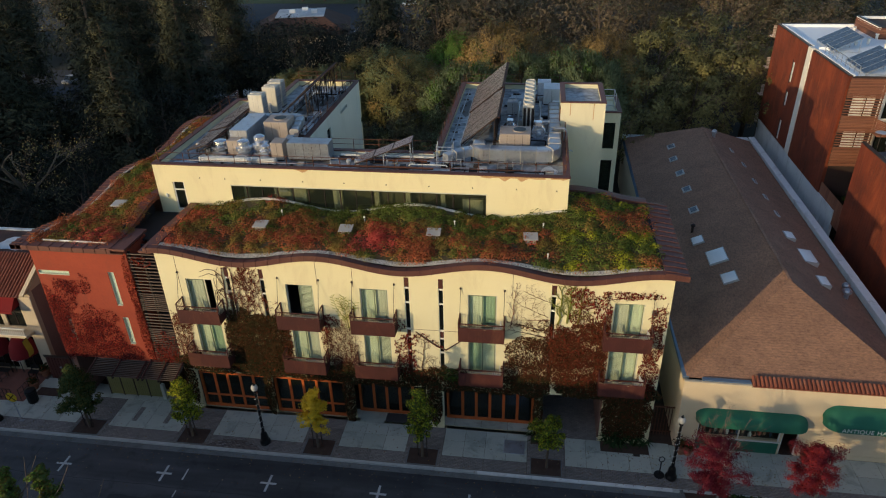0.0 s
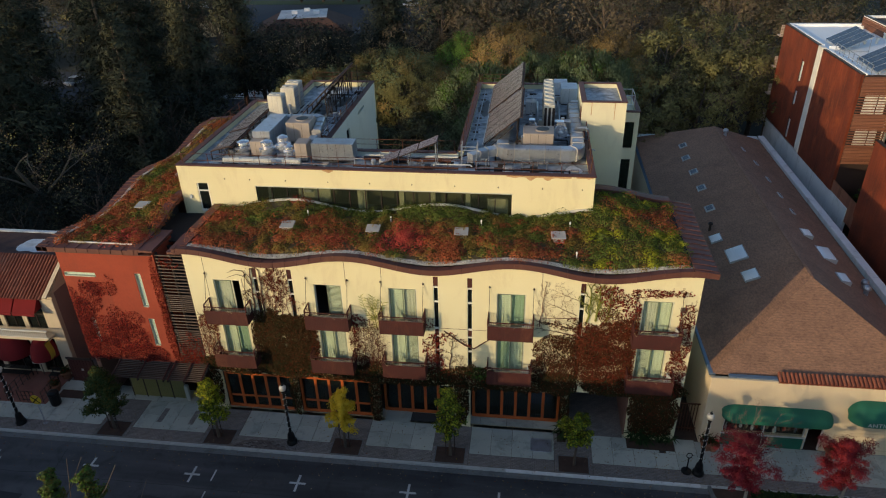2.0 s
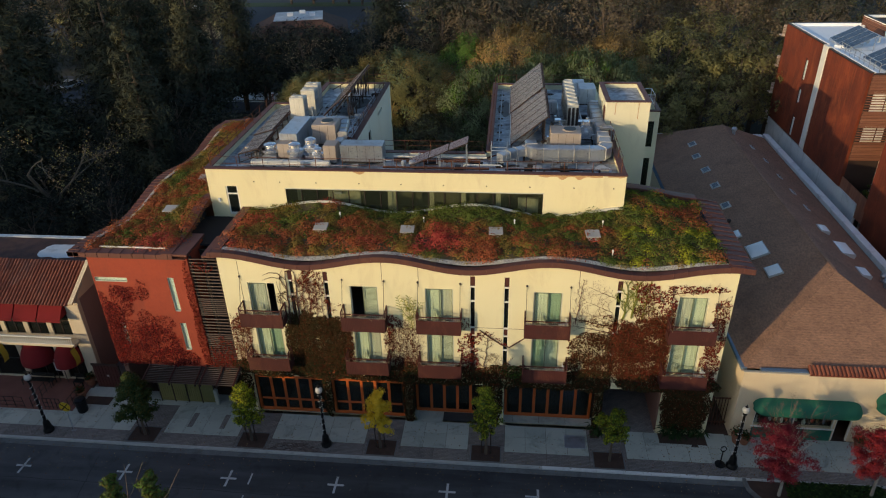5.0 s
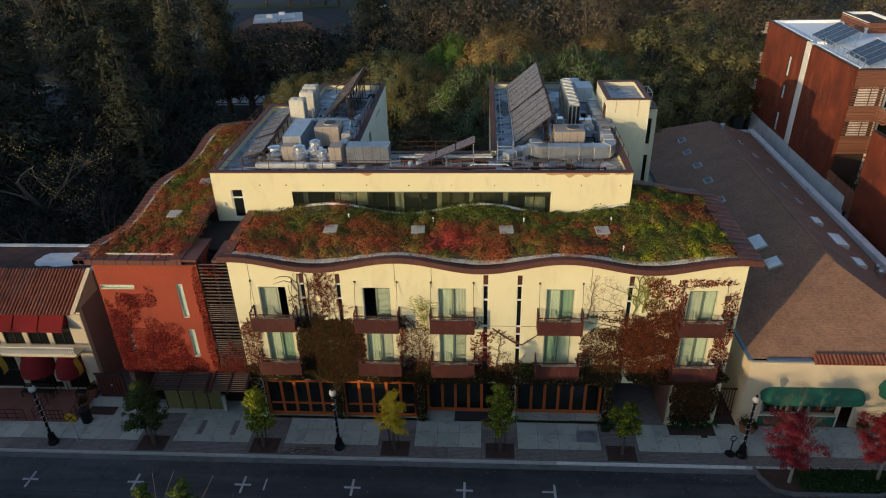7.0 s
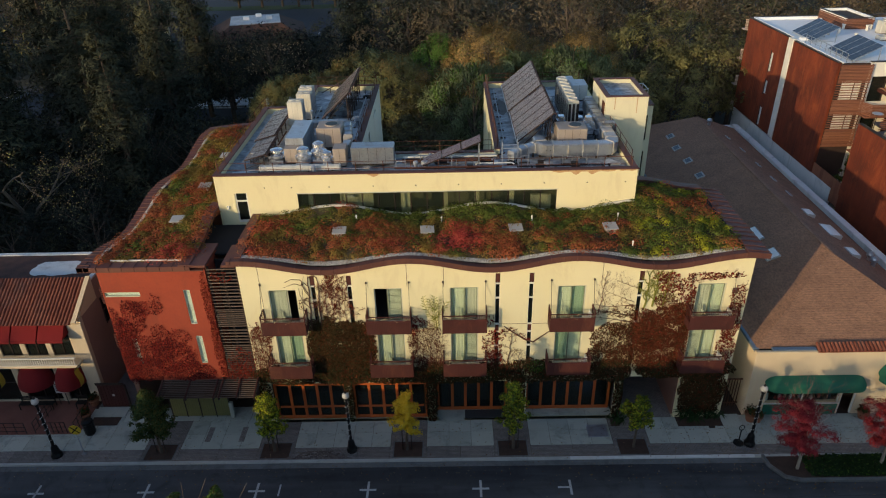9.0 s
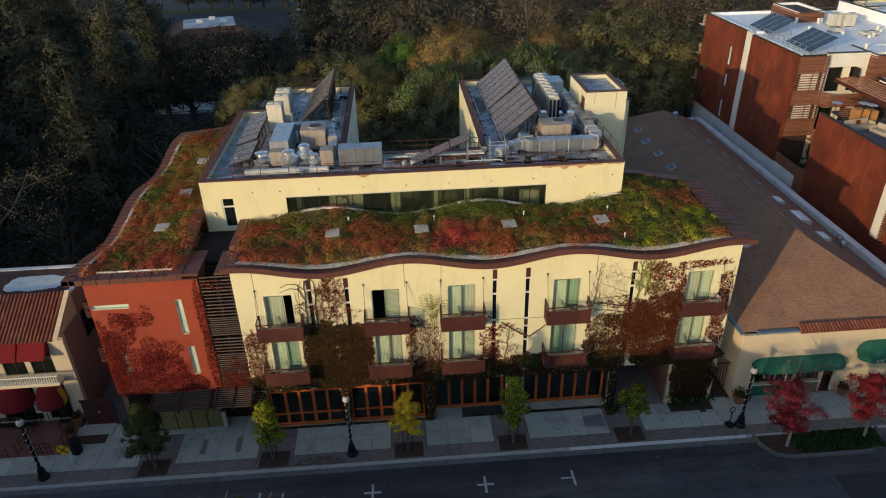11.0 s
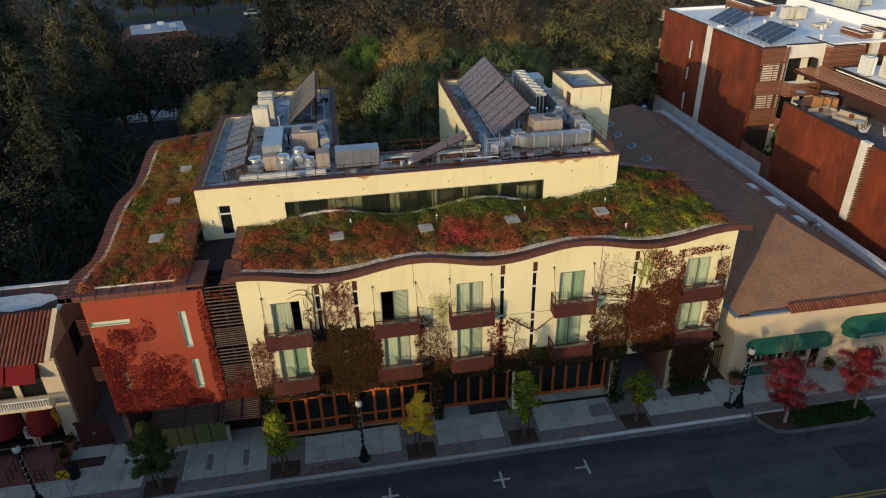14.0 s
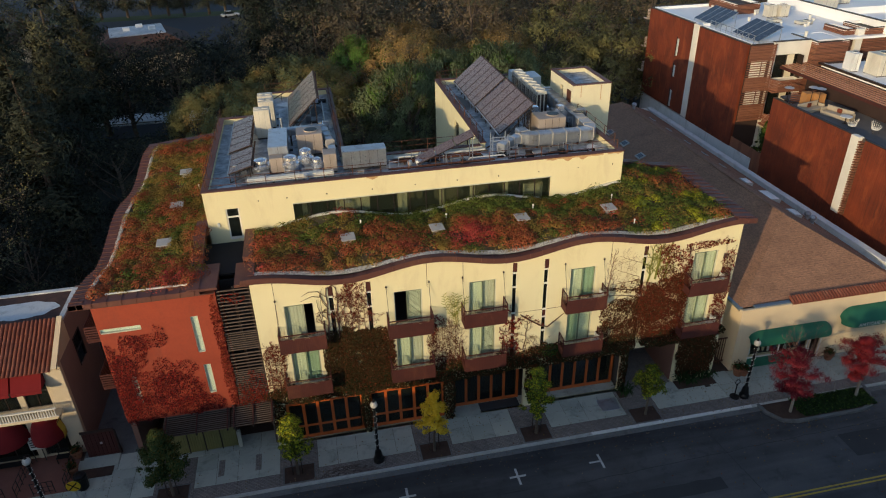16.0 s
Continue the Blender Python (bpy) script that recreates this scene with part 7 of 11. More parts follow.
def bent(pts, radius, n=6):
    """The points with rounded corners."""
    out = [Vector(pts[0])]
    for a, b, c in zip(pts, pts[1:], pts[2:]):
        a, b, c = Vector(a), Vector(b), Vector(c)
        r = min(radius, (a - b).length * 0.45, (c - b).length * 0.45)
        p, q = b + (a - b).normalized() * r, b + (c - b).normalized() * r
        out += [p * (1 - t) ** 2 + b * (2 * t * (1 - t)) + q * t * t for t in [k / n for k in range(n + 1)]]
    return out + [Vector(pts[-1])]
def swept(g, pts, w, h, b):
    """A level duct of rounded rectangular section swept along points."""
    sec = [(-w / 2, -h / 2 + b), (-w / 2, h / 2 - b), (-w / 2 + b, h / 2), (w / 2 - b, h / 2), (w / 2, h / 2 - b), (w / 2, -h / 2 + b), (w / 2 - b, -h / 2), (-w / 2 + b, -h / 2)]
    vs = []
    for i, p in enumerate(pts):
        d = (pts[min(i + 1, len(pts) - 1)] - pts[max(i - 1, 0)]).normalized()
        u = d.cross(Vector((0, 0, 1))).normalized()
        vs += [p + u * s + Vector((0, 0, t)) for s, t in sec]
    n = len(sec)
    fs = [(i * n + k, i * n + (k + 1) % n, (i + 1) * n + (k + 1) % n, (i + 1) * n + k) for i in range(len(pts) - 1) for k in range(n)]
    fs += [tuple(range(n)), tuple((len(pts) - 1) * n + k for k in range(n))[::-1]]
    return g.add(vs, fs)
def bent_duct(name, pts, radius, w, h, mat, label, step=0.75):
    """A sheet-metal duct of short lengths with raised flanges between them, bending in arcs, on low stands."""
    e = thing(name, label, "duct", at=pts[0])
    fine = bent(pts, radius)
    dense = [fine[0]]
    for a, c in zip(fine, fine[1:]):
        k = max(1, math.ceil((c - a).length / 0.2))
        dense += [a.lerp(c, (j + 1) / k) for j in range(k)]
    run, acc = [dense[0]], 0.0
    for a, c in zip(dense, dense[1:]):
        run.append(c)
        acc += (c - a).length
        if acc > step or c is dense[-1]:
            part("length", swept(Geo(), run, w, h, 0.08), mat, e)
            d = (run[-1] - run[-2]).normalized() * 0.022
            part("flange", swept(Geo(), [c - d, c + d], w + 0.09, h + 0.09, 0.09), M_GREYLID, e)
            low = c.z - h / 2 - 0.045
            if low - DZ > 0.1:
                part("stand", Geo().box(c.x - 0.06, c.x + 0.06, c.y - 0.06, c.y + 0.06, DZ, low), M_DARKSTEEL, e)
            run, acc = [c], 0.0
    return e
bent_duct("roof_duct", [(-20.1, 45.55, 15.95), (-17.1, 45.75, 15.95), (-16.75, 43.0, 15.75)], 0.5, 0.55, 0.5, M_GALV, "pale sheet-metal duct running over the flat roof")
duct("roof_duct", [(-22.0, 39.35, 15.15), (-16.9, 39.35, 15.15)], 0.32, 0.3, M_WHITE, "white insulated duct along the parapet")
bent_duct("roof_duct", [(-3.75, 42.0, 15.6), (-3.7, 40.75, 15.6), (1.12, 40.7, 15.6), (1.12, 50.2, 15.6)], 0.95, 0.78, 0.85, M_GALV, "big sheet-metal duct bending round the roof corner", 0.8)
bent_duct("roof_duct", [(-5.75, 40.0, 15.45), (-5.0, 40.75, 15.5), (-3.7, 41.3, 15.6)], 0.4, 0.6, 0.6, M_GALV, "branch duct curving beside the crossover ladder", 0.6)
roof_unit("roof_unit", -2.45, -0.45, 42.0, 43.6, DZ + 0.15, 16.45, M_PINKUNIT, "sun-faded packaged air-conditioner with a top fan")
for x, y, s in ((-1.9, 44.5, 0.55), (0.05, 44.5, 0.5)):
    e = thing("exhaust_blower", "shiny steel utility blower on a frame", "fan", "exhaust blowers", (x, y, DZ))
    for dy in (-0.3, 0.3):
        part("frame_rail", Geo().bar((x - s, y + dy, DZ + 0.35), (x + s, y + dy, DZ + 0.35), 0.06), M_DARKSTEEL, e)
        for dx in (-s, s):
            part("leg", Geo().bar((x + dx, y + dy, DZ), (x + dx, y + dy, DZ + 0.35), 0.05), M_DARKSTEEL, e)
    part("scroll", Geo().lathe((0, 0, -0.28), [(s * 0.95, 0), (s, 0.04), (s, 0.52), (s * 0.95, 0.56)], 18, mat=pose(x, y, DZ + 0.38 + s, 90, 0, 0)), M_STEEL, e, smooth=False)
    part("outlet", Geo().cbox(x - 0.22, x + 0.22, y - 0.25, y + 0.25, DZ + 0.38 + s, DZ + 0.62 + 2 * s, 0.02), M_STEEL, e)
    part("motor", Geo().lathe((0, 0, 0), [(0.15, 0), (0.16, 0.05), (0.16, 0.35), (0.1, 0.4)], 12, mat=pose(x, y - 0.3, DZ + 0.38 + s, 90, 0, 0)), M_GALV, e)
for k in range(7):
    y = 46.35 + 0.93 * k
    e = thing("heat_pump", "tall pale heat pump in a row on the flat roof", "heat pump", "heat pumps", (-0.7, y, DZ))
    part("cabinet", Geo().cbox(-1.12, -0.32, y, y + 0.9, DZ + 0.1, 17.0, 0.05), M_UNIT, e)
    part("foot", Geo().box(-1.08, -0.36, y + 0.05, y + 0.85, DZ, DZ + 0.1), M_DARKSTEEL, e)
    part("fan_ring", Geo().lathe((-0.72, y + 0.45, 17.0), [(0.36, 0), (0.36, 0.1), (0.32, 0.12), (0.28, 0.06)], 14), M_UNIT, e)
    for s in (-1.13, -0.32):
        part("coil", Geo().box(s, s + 0.01, y + 0.12, y + 0.78, 15.3, 16.7), M_DARKSTEEL, e)
    for s in (-1.145, -0.31):
        for dy in (0.34, 0.56):
            part("guard", Geo().box(s, s + 0.015, y + dy - 0.03, y + dy + 0.03, 15.25, 16.75), M_UNIT, e)
    if k == 0:
        g = Geo()
        for j in range(3):
            g.box(-1.06 + 0.28 * j, -0.88 + 0.28 * j, y - 0.012, y, 15.2, 16.8)
        part("front_coil", g, M_DARKSTEEL, e)
for q in ((0.3, 1.6, 53.2, 55.0, 16.2), (-0.2, 0.9, 55.6, 56.8, 16.0), (1.0, 1.65, 49.9, 51.2, 15.9), (-2.4, -1.6, 50.5, 51.3, 15.9)):
    roof_unit("roof_unit", q[0], q[1], q[2], q[3], DZ, q[4], M_GREYCOPE, "small grey roof unit behind the heat pumps", False)
# solar collectors
def collector(x0, z0, x1, z1, y0, y1, n, label):
    """n long panels side by side along y, sloping from x0, z0 up to x1, z1, on legs."""
    e = thing("solar_collector", label, "solar panels", "roof collectors", ((x0 + x1) / 2, (y0 + y1) / 2, DZ))
    w = (y1 - y0) / n
    a = Vector((x1 - x0, 0, z1 - z0))
    nrm = Vector((-a.z, 0, a.x)).normalized()
    for k in range(n):
        ya, yb = y0 + k * w + 0.04, y0 + (k + 1) * w - 0.04
        v = [Vector((x0, ya, z0)), Vector((x1, ya, z1)), Vector((x1, yb, z1)), Vector((x0, yb, z0))]
        t = [p + nrm * 0.08 for p in v]
        p_ = part("panel", Geo().add(v + t, [(0, 3, 2, 1), (0, 1, 5, 4), (1, 2, 6, 5), (2, 3, 7, 6), (3, 0, 4, 7), (4, 5, 6, 7)]), M_DARKBOARD, e)
        c = sum(t, Vector()) / 4
        part("face", Geo().add([c + (q - c) * 0.96 + nrm * 0.004 for q in t], [(0, 1, 2, 3)]), M_PV, p_)
    for k in range(n + 1):
        y = min(y0 + k * w, y1 - 0.05)
        part("leg", Geo().bar((x1 - 0.1 * a.x, y, DZ), (x1 - 0.1 * a.x, y, z1 - 0.12), 0.06).bar((x0 + 0.05, y, DZ), (x0 + 0.05, y, z0), 0.06).bar((x0 + 0.1, y, DZ + 0.05), (x1 - 0.15 * a.x, y, z1 - 0.5), 0.04), M_DARKSTEEL, e)
        if k < n and z1 > 16.5:
            part("brace", Geo().bar((x1 - 0.1 * a.x, y, DZ + 0.1), (x1 - 0.1 * a.x, min(y + w, y1 - 0.05), z1 - 0.3), 0.04).bar((x1 - 0.1 * a.x, y, z1 - 0.3), (x1 - 0.1 * a.x, min(y + w, y1 - 0.05), DZ + 0.1), 0.04), M_DARKSTEEL, e)
    part("header_pipe", Geo().tube([(x0 - 0.06, y0, z0 + 0.02), (x0 - 0.06, y1, z0 + 0.02)], 0.045, 7), M_GALV, e)
    part("top_header_pipe", Geo().tube([(x1 + 0.05, y0, z1 - 0.03), (x1 + 0.05, y1, z1 - 0.03)], 0.045, 7), M_RUSTPIPE, e)
collector(-5.05, 15.35, -2.6, 17.35, 42.6, 49.2, 5, "sloping dark thermal collectors on the flat roof")
collector(-5.15, 15.35, -2.7, 17.4, 49.3, 56.6, 6, "sloping dark thermal collectors on the flat roof")
collector(-19.4, 15.4, -17.15, 17.45, 47.9, 55.6, 6, "sloping dark thermal collectors on the flat roof")
collector(-23.2, 15.4, -21.75, 15.82, 39.9, 43.4, 3, "low dark thermal collectors beside the parapet")
collector(-23.4, 15.4, -21.95, 15.82, 43.6, 50.2, 5, "low dark thermal collectors beside the parapet")
e = thing("solar_collector", "tilted dark collector strip on a pipe rack", "solar panels", "roof collectors", (-9.4, 39.8, DZ))
v = [Vector((-11.5, 39.1, 15.15)), Vector((-7.7, 39.1, 16.75)), Vector((-7.7, 40.1, 16.85)), Vector((-11.5, 40.1, 15.25))]
for k in range(3):
    q = [v[0].lerp(v[1], k / 3 + 0.01), v[0].lerp(v[1], (k + 1) / 3 - 0.01), v[3].lerp(v[2], (k + 1) / 3 - 0.01), v[3].lerp(v[2], k / 3 + 0.01)]
    up = Vector((-0.39, 0, 0.92)) * 0.07
    p_ = part("panel", Geo().add(q + [p + up for p in q], [(0, 3, 2, 1), (0, 1, 5, 4), (1, 2, 6, 5), (2, 3, 7, 6), (3, 0, 4, 7), (4, 5, 6, 7)]), M_DARKSTEEL, e)
    part("face", Geo().add([p + up * 1.06 for p in q], [(0, 1, 2, 3)]), M_PV, p_)
for x, z in ((-7.85, 16.7), (-9.6, 15.95)):
    for y in (39.2, 40.0):
        part("leg", Geo().bar((x, y, DZ), (x, y, z), 0.06), M_GALV, e)
# guard rails of rusty pipe
def guard_rail(pts, h=0.75, z=15.35, step=1.75, rails=(0.4, 0.75)):
    e = thing("guard_rail", "thin rusty pipe guard rail on the roof edge", "railing", "roof rails", (*pts[0], z))
    for (ax, ay), (bx, by) in zip(pts, pts[1:]):
        n = max(1, round(math.hypot(bx - ax, by - ay) / step))
        for k in range(n + 1):
            f = k / n
            x, y = ax + (bx - ax) * f, ay + (by - ay) * f
            part("post", Geo().tube([(x, y, z), (x, y, z + h)], 0.025, 6), M_RUSTPIPE, e)
        part("rail", Geo().tube([(ax, ay, z + rails[0]), (bx, by, z + rails[0])], 0.018, 5).tube([(ax, ay, z + rails[1]), (bx, by, z + rails[1])], 0.018, 6), M_RUSTPIPE, e)
guard_rail([(-24.4, 38.3), (1.75, 38.3)], z=14.88, h=1.05, rails=(0.6, 1.05))
guard_rail([(-24.5, 38.4), (-24.5, 51.6)])
guard_rail([(-21.3, 57.6), (-16.1, 57.6), (-16.1, 42.0)])
guard_rail([(-6.5, 57.6), (-6.5, 41.8)])
guard_rail([(-6.3, 57.6), (1.6, 57.6)])
guard_rail([(-15.6, 41.45), (-6.9, 41.45)], z=15.27)
guard_rail([(1.85, 39.0), (1.85, 45.6)])
# pipes, sleepers and clutter on the deck
rs = random.Random(12)
for k in range(9):
    x, y = (rs.uniform(-13, -7), rs.uniform(38.8, 40.8)) if k < 4 else (rs.uniform(-6, 1), rs.uniform(38.8, 40.2))
    e = thing("pipe_support", "short galvanised pipe stand on the roof", "pipe stand", "pipe stands", (x, y, DZ))
    part("frame", Geo().bar((x - 0.3, y, DZ), (x - 0.3, y, DZ + 0.7), 0.05).bar((x + 0.3, y, DZ), (x + 0.3, y, DZ + 0.7), 0.05).bar((x - 0.35, y, DZ + 0.5), (x + 0.35, y, DZ + 0.5), 0.05), M_GALV, e)
    part("block", Geo().cbox(x - 0.4, x + 0.4, y - 0.1, y + 0.1, DZ, DZ + 0.06, 0.01), M_DARKSTEEL, e)
for pts, r, mt in (([(-13.2, 39.0, 15.1), (-6.4, 39.0, 15.1)], 0.06, M_RUSTPIPE), ([(-12.8, 40.7, 15.2), (-6.6, 40.7, 15.2)], 0.07, M_WHITE), ([(-1.5, 41.9, 15.15), (-1.5, 53, 15.15)], 0.08, M_GALV), ([(-1.85, 42.2, 15.1), (-1.85, 55, 15.1)], 0.05, M_GALV), ([(-19.5, 46.0, 15.0), (-16.8, 49.0, 15.0), (-16.8, 55.0, 15.0)], 0.06, M_GALV), ([(-21.9, 44, 15.0), (-21.9, 46.8, 15.0)], 0.05, M_RUSTPIPE), ([(0.1, 45.0, 15.2), (0.1, 53.0, 15.2)], 0.1, M_GALV), ([(-17.8, 47, 14.95), (-17.8, 57, 14.95)], 0.04, M_GALV)):
    whole("roof_pipe", Geo().tube(pts, r, 7), mt, "metal pipe run laid across the flat roof", "pipe", "roof pipes")
for k in range(26):
    x, y = rs.choice(((rs.uniform(-24, -17), rs.uniform(38.7, 40.0)), (rs.uniform(-5.8, 1.4), rs.uniform(38.7, 40.3)), (rs.uniform(-18.5, -16.4), rs.uniform(48, 57)), (rs.uniform(-3.2, 1.4), rs.uniform(42, 57))))
    s = rs.uniform(0.12, 0.3)
    whole("roof_block", Geo().cbox(x - s, x + s, y - s * 0.6, y + s * 0.6, DZ, DZ + rs.uniform(0.06, 0.22), 0.02), rs.choice((M_DARKSTEEL, M_GREYCOPE, M_BLACKMEM, M_GALV)), "small equipment block lying on the roof membrane", "block", "roof blocks")
for x, y in ((-19.9, 47.0), (-2.0, 45.6), (0.2, 45.2)):
    whole("vent_pipe", Geo().lathe((x, y, DZ), [(0.07, 0), (0.07, 1.5), (0.12, 1.5), (0.12, 1.62)], 8), M_GALV, "upright galvanised vent pipe", "vent", "vent pipes")
for x, y, s in ((0.0, 46.0, 0.0), (-2.3, 43.6, 0.3), (0.9, 44.1, 0.2)):
    whole("elbow_pipe", Geo().tube([(x, y, DZ), (x, y, DZ + 0.9 + s), (x + 0.25, y, DZ + 1.1 + s), (x + 0.8, y, DZ + 1.1 + s), (x + 0.95, y, DZ + 0.9 + s), (x + 0.95, y, DZ + 0.3)], 0.14, 9), M_GALV, "shiny elbowed exhaust pipe", "pipe", "elbow pipes")
e = thing("roof_ladder", "steel crossover ladder on the flat roof", "ladder", at=(-5.7, 40.2, DZ))
for y in (39.9, 40.5):
    part("stile", Geo().bar((-6.3, y, DZ), (-6.3, y, 16.4), 0.05).bar((-5.3, y, DZ), (-5.3, y, 16.4), 0.05).bar((-6.3, y, 16.0), (-5.3, y, 16.0), 0.05), M_GALV, e)
for k in range(4):
    part("rung", Geo().bar((-6.3, 39.9, 15.1 + 0.28 * k), (-6.3, 40.5, 15.1 + 0.28 * k), 0.04), M_GALV, e)
    part("rung", Geo().bar((-5.3, 39.9, 15.1 + 0.28 * k), (-5.3, 40.5, 15.1 + 0.28 * k), 0.04), M_GALV, e)
# more small plant: conduits, junction boxes, coils of hose, lagged pipes
rs = random.Random(29)
for k in range(46):
    x0, x1, y0, y1 = rs.choice(((-3.1, 1.4, 42.2, 57.0), (-3.1, 1.4, 42.2, 50.0), (-19.2, -16.5, 46.8, 57.0), (-24.0, -17.0, 38.9, 42.0), (-12.8, -6.8, 38.8, 40.9), (-20.6, -16.6, 42.0, 47.0)))
    x, y = rs.uniform(x0, x1), rs.uniform(y0, y1)
    kind = k % 4
    if kind == 0:
        L, a = rs.uniform(0.8, 2.6), rs.choice((0, 0, 90, 90, 30))
        d = Vector((math.cos(radians(a)), math.sin(radians(a)), 0)) * L / 2
        c = Vector((x, y, DZ + rs.uniform(0.12, 0.5)))
        whole("roof_conduit", Geo().tube([c - d - Vector((0, 0, 0.1)), c - d * 0.9, c + d * 0.9, c + d - Vector((0, 0, 0.1))], rs.uniform(0.035, 0.09), 7), rs.choice((M_GALV, M_WHITE, M_RUSTPIPE, M_DARKSTEEL)), "short lagged pipe raised over the roof membrane", "pipe", "roof conduits")
    elif kind == 1:
        e = thing("junction_box", "grey electrical box on a short stand", "electrical box", "roof boxes", (x, y, DZ))
        h = rs.uniform(0.45, 0.9)
        part("box", Geo().cbox(x - 0.2, x + 0.2, y - 0.1, y + 0.1, DZ + h - 0.35, DZ + h, 0.015), rs.choice((M_GREYLID, M_GALV, M_UNIT)), e)
        part("stand", Geo().bar((x - 0.12, y, DZ), (x - 0.12, y, DZ + h - 0.35), 0.04).bar((x + 0.12, y, DZ), (x + 0.12, y, DZ + h - 0.35), 0.04), M_DARKSTEEL, e)
    elif kind == 2:
        r = rs.uniform(0.09, 0.2)
        whole("vent_stub", Geo().lathe((x, y, DZ), [(r, 0), (r, 0.3), (r * 1.5, 0.32), (r * 1.3, 0.5), (r * 0.4, 0.58)], 10), M_GALV, "short galvanised vent with a cap", "vent", "deck vents")
    else:
        s_ = rs.uniform(0.25, 0.5)
        whole("roof_patch_mat", Geo().cbox(x - s_, x + s_, y - s_ * 0.7, y + s_ * 0.7, DZ, DZ + 0.03, 0.01), rs.choice((M_BLACKMEM, M_BLACKMEM, M_WHITEROOF)), "square membrane patch on the flat roof", "roof patch", "roof patches")
# inclined steel truss on the far end of the west wing
e = thing("steel_truss", "dark inclined steel lattice frame on the roof", "steel frame", at=(-18.5, 56, DZ))
part("chord", Geo().bar((-20.8, 56.6, 15.0), (-17.0, 55.9, 17.2), 0.08), M_DARKSTEEL, e)
for k in range(5):
    x = -20 + 0.75 * k
    part("strut", Geo().bar((x, 56.4, DZ), (x, 56.3, 15.5 + 0.42 * k), 0.05), M_DARKSTEEL, e)

# hatches and sprinkler posts on the planted roof
def roof_hatch(x, y, z, rot=0):
    e = thing("roof_hatch", "small grey metal hatch standing in the planting", "hatch", "roof hatches")
    part("curb", Geo().cbox(-0.3, 0.3, -0.3, 0.3, -0.25, 0.08, 0.02), M_GREYLID, e)
    part("lid", Geo().cbox(-0.42, 0.42, -0.42, 0.42, 0.08, 0.15, 0.02), M_GREYLID, e)
    e.matrix_basis = pose(x, y, z, 4, 0, rot)
for x in (-16.5, -11.15, -5.8, -0.1):
    roof_hatch(x, 34.85, roof_z(x, 34.85) + 0.22, 3)
for y in (37.1, 42.7, 48.1):
    roof_hatch(-27.2, y, west_z(-27.2, y) + 0.22, 3)
for x, y in ((-15.6, 36.2), (-10.3, 36.1), (-4.7, 36.0), (0.6, 36.0), (0.9, 33.2), (-26.0, 45.2)):
    z = roof_z(x, y) if x > -22 else west_z(x, y)
    whole("sprinkler_post", Geo().lathe((x, y, z), [(0.04, 0), (0.04, 0.35), (0.06, 0.36), (0.05, 0.45)], 7), M_WHITE, "short white irrigation post in the planting", "sprinkler", "sprinkler posts")


# ---- plants ----
def kite_cloud(rng, cen, nrm, size, aspect=1.5, tilt=0.55, rise=0.0):
    """Leaves as folded kites: centres, outward directions, sizes."""
    n = len(cen)
    d = nrm + rng.normal(0, tilt, (n, 3))
    d /= np.linalg.norm(d, axis=1)[:, None] + 1e-9
    u = np.cross(d, rng.normal(0, 1, (n, 3)))
    if rise:                                   # long leaves that stand up and outwards
        u = nrm * 0.55 + np.array((0, 0, rise)) + rng.normal(0, 0.34, (n, 3))
        d = d - u * (np.sum(d * u, axis=1) / np.sum(u * u, axis=1))[:, None]
        d /= np.linalg.norm(d, axis=1)[:, None] + 1e-9
    u /= np.linalg.norm(u, axis=1)[:, None] + 1e-9
    w = np.cross(d, u)
    s = np.asarray(size)[:, None] * rng.uniform(0.7, 1.3, (n, 1))
    v = np.empty((n, 4, 3))
    v[:, 0] = cen - u * s * aspect * 0.5
    v[:, 3] = cen + w * s * 0.5 + d * s * 0.12
    v[:, 2] = cen + u * s * aspect * 0.5
    v[:, 1] = cen - w * s * 0.5 + d * s * 0.12
    return v.reshape(-1, 3)


def leaf_mesh(name, verts, mats, mi=None, soft=None):
    """soft: a shading direction for each leaf, so that a clump shades as one round mass."""
    n = len(verts) // 4
    me = bpy.data.meshes.new(name)
    me.vertices.add(n * 4)
    me.vertices.foreach_set("co", np.ascontiguousarray(verts, dtype=np.float32).ravel())
    me.loops.add(n * 4)
    me.loops.foreach_set("vertex_index", np.arange(n * 4, dtype=np.int32))
    me.polygons.add(n)
    me.polygons.foreach_set("loop_start", np.arange(0, n * 4, 4, dtype=np.int32))
    for m in mats:
        me.materials.append(m)
    if mi is not None:
        me.polygons.foreach_set("material_index", np.asarray(mi, dtype=np.int32))
    me.update(calc_edges=True)
    if soft is not None:
        me.polygons.foreach_set("use_smooth", [True] * n)
        me.normals_split_custom_set(np.repeat(soft, 4, axis=0).tolist())
    return me


L_RED = leafy("leaf_crimson", ((0.25, 0.016, 0.014), (0.34, 0.025, 0.022), (0.42, 0.045, 0.032)))
L_MAPLE = leafy("leaf_maple_red", ((0.16, 0.017, 0.028), (0.23, 0.027, 0.042), (0.31, 0.050, 0.066)), trans=0.3)
L_MAROON = leafy("leaf_maroon", ((0.10, 0.014, 0.010), (0.165, 0.024, 0.014), (0.24, 0.040, 0.02)))
L_RUST = leafy("leaf_rust", ((0.11, 0.032, 0.012), (0.155, 0.048, 0.017), (0.22, 0.072, 0.023)))
L_OLIVE = leafy("leaf_olive", ((0.06, 0.06, 0.014), (0.10, 0.095, 0.022), (0.15, 0.12, 0.03)))
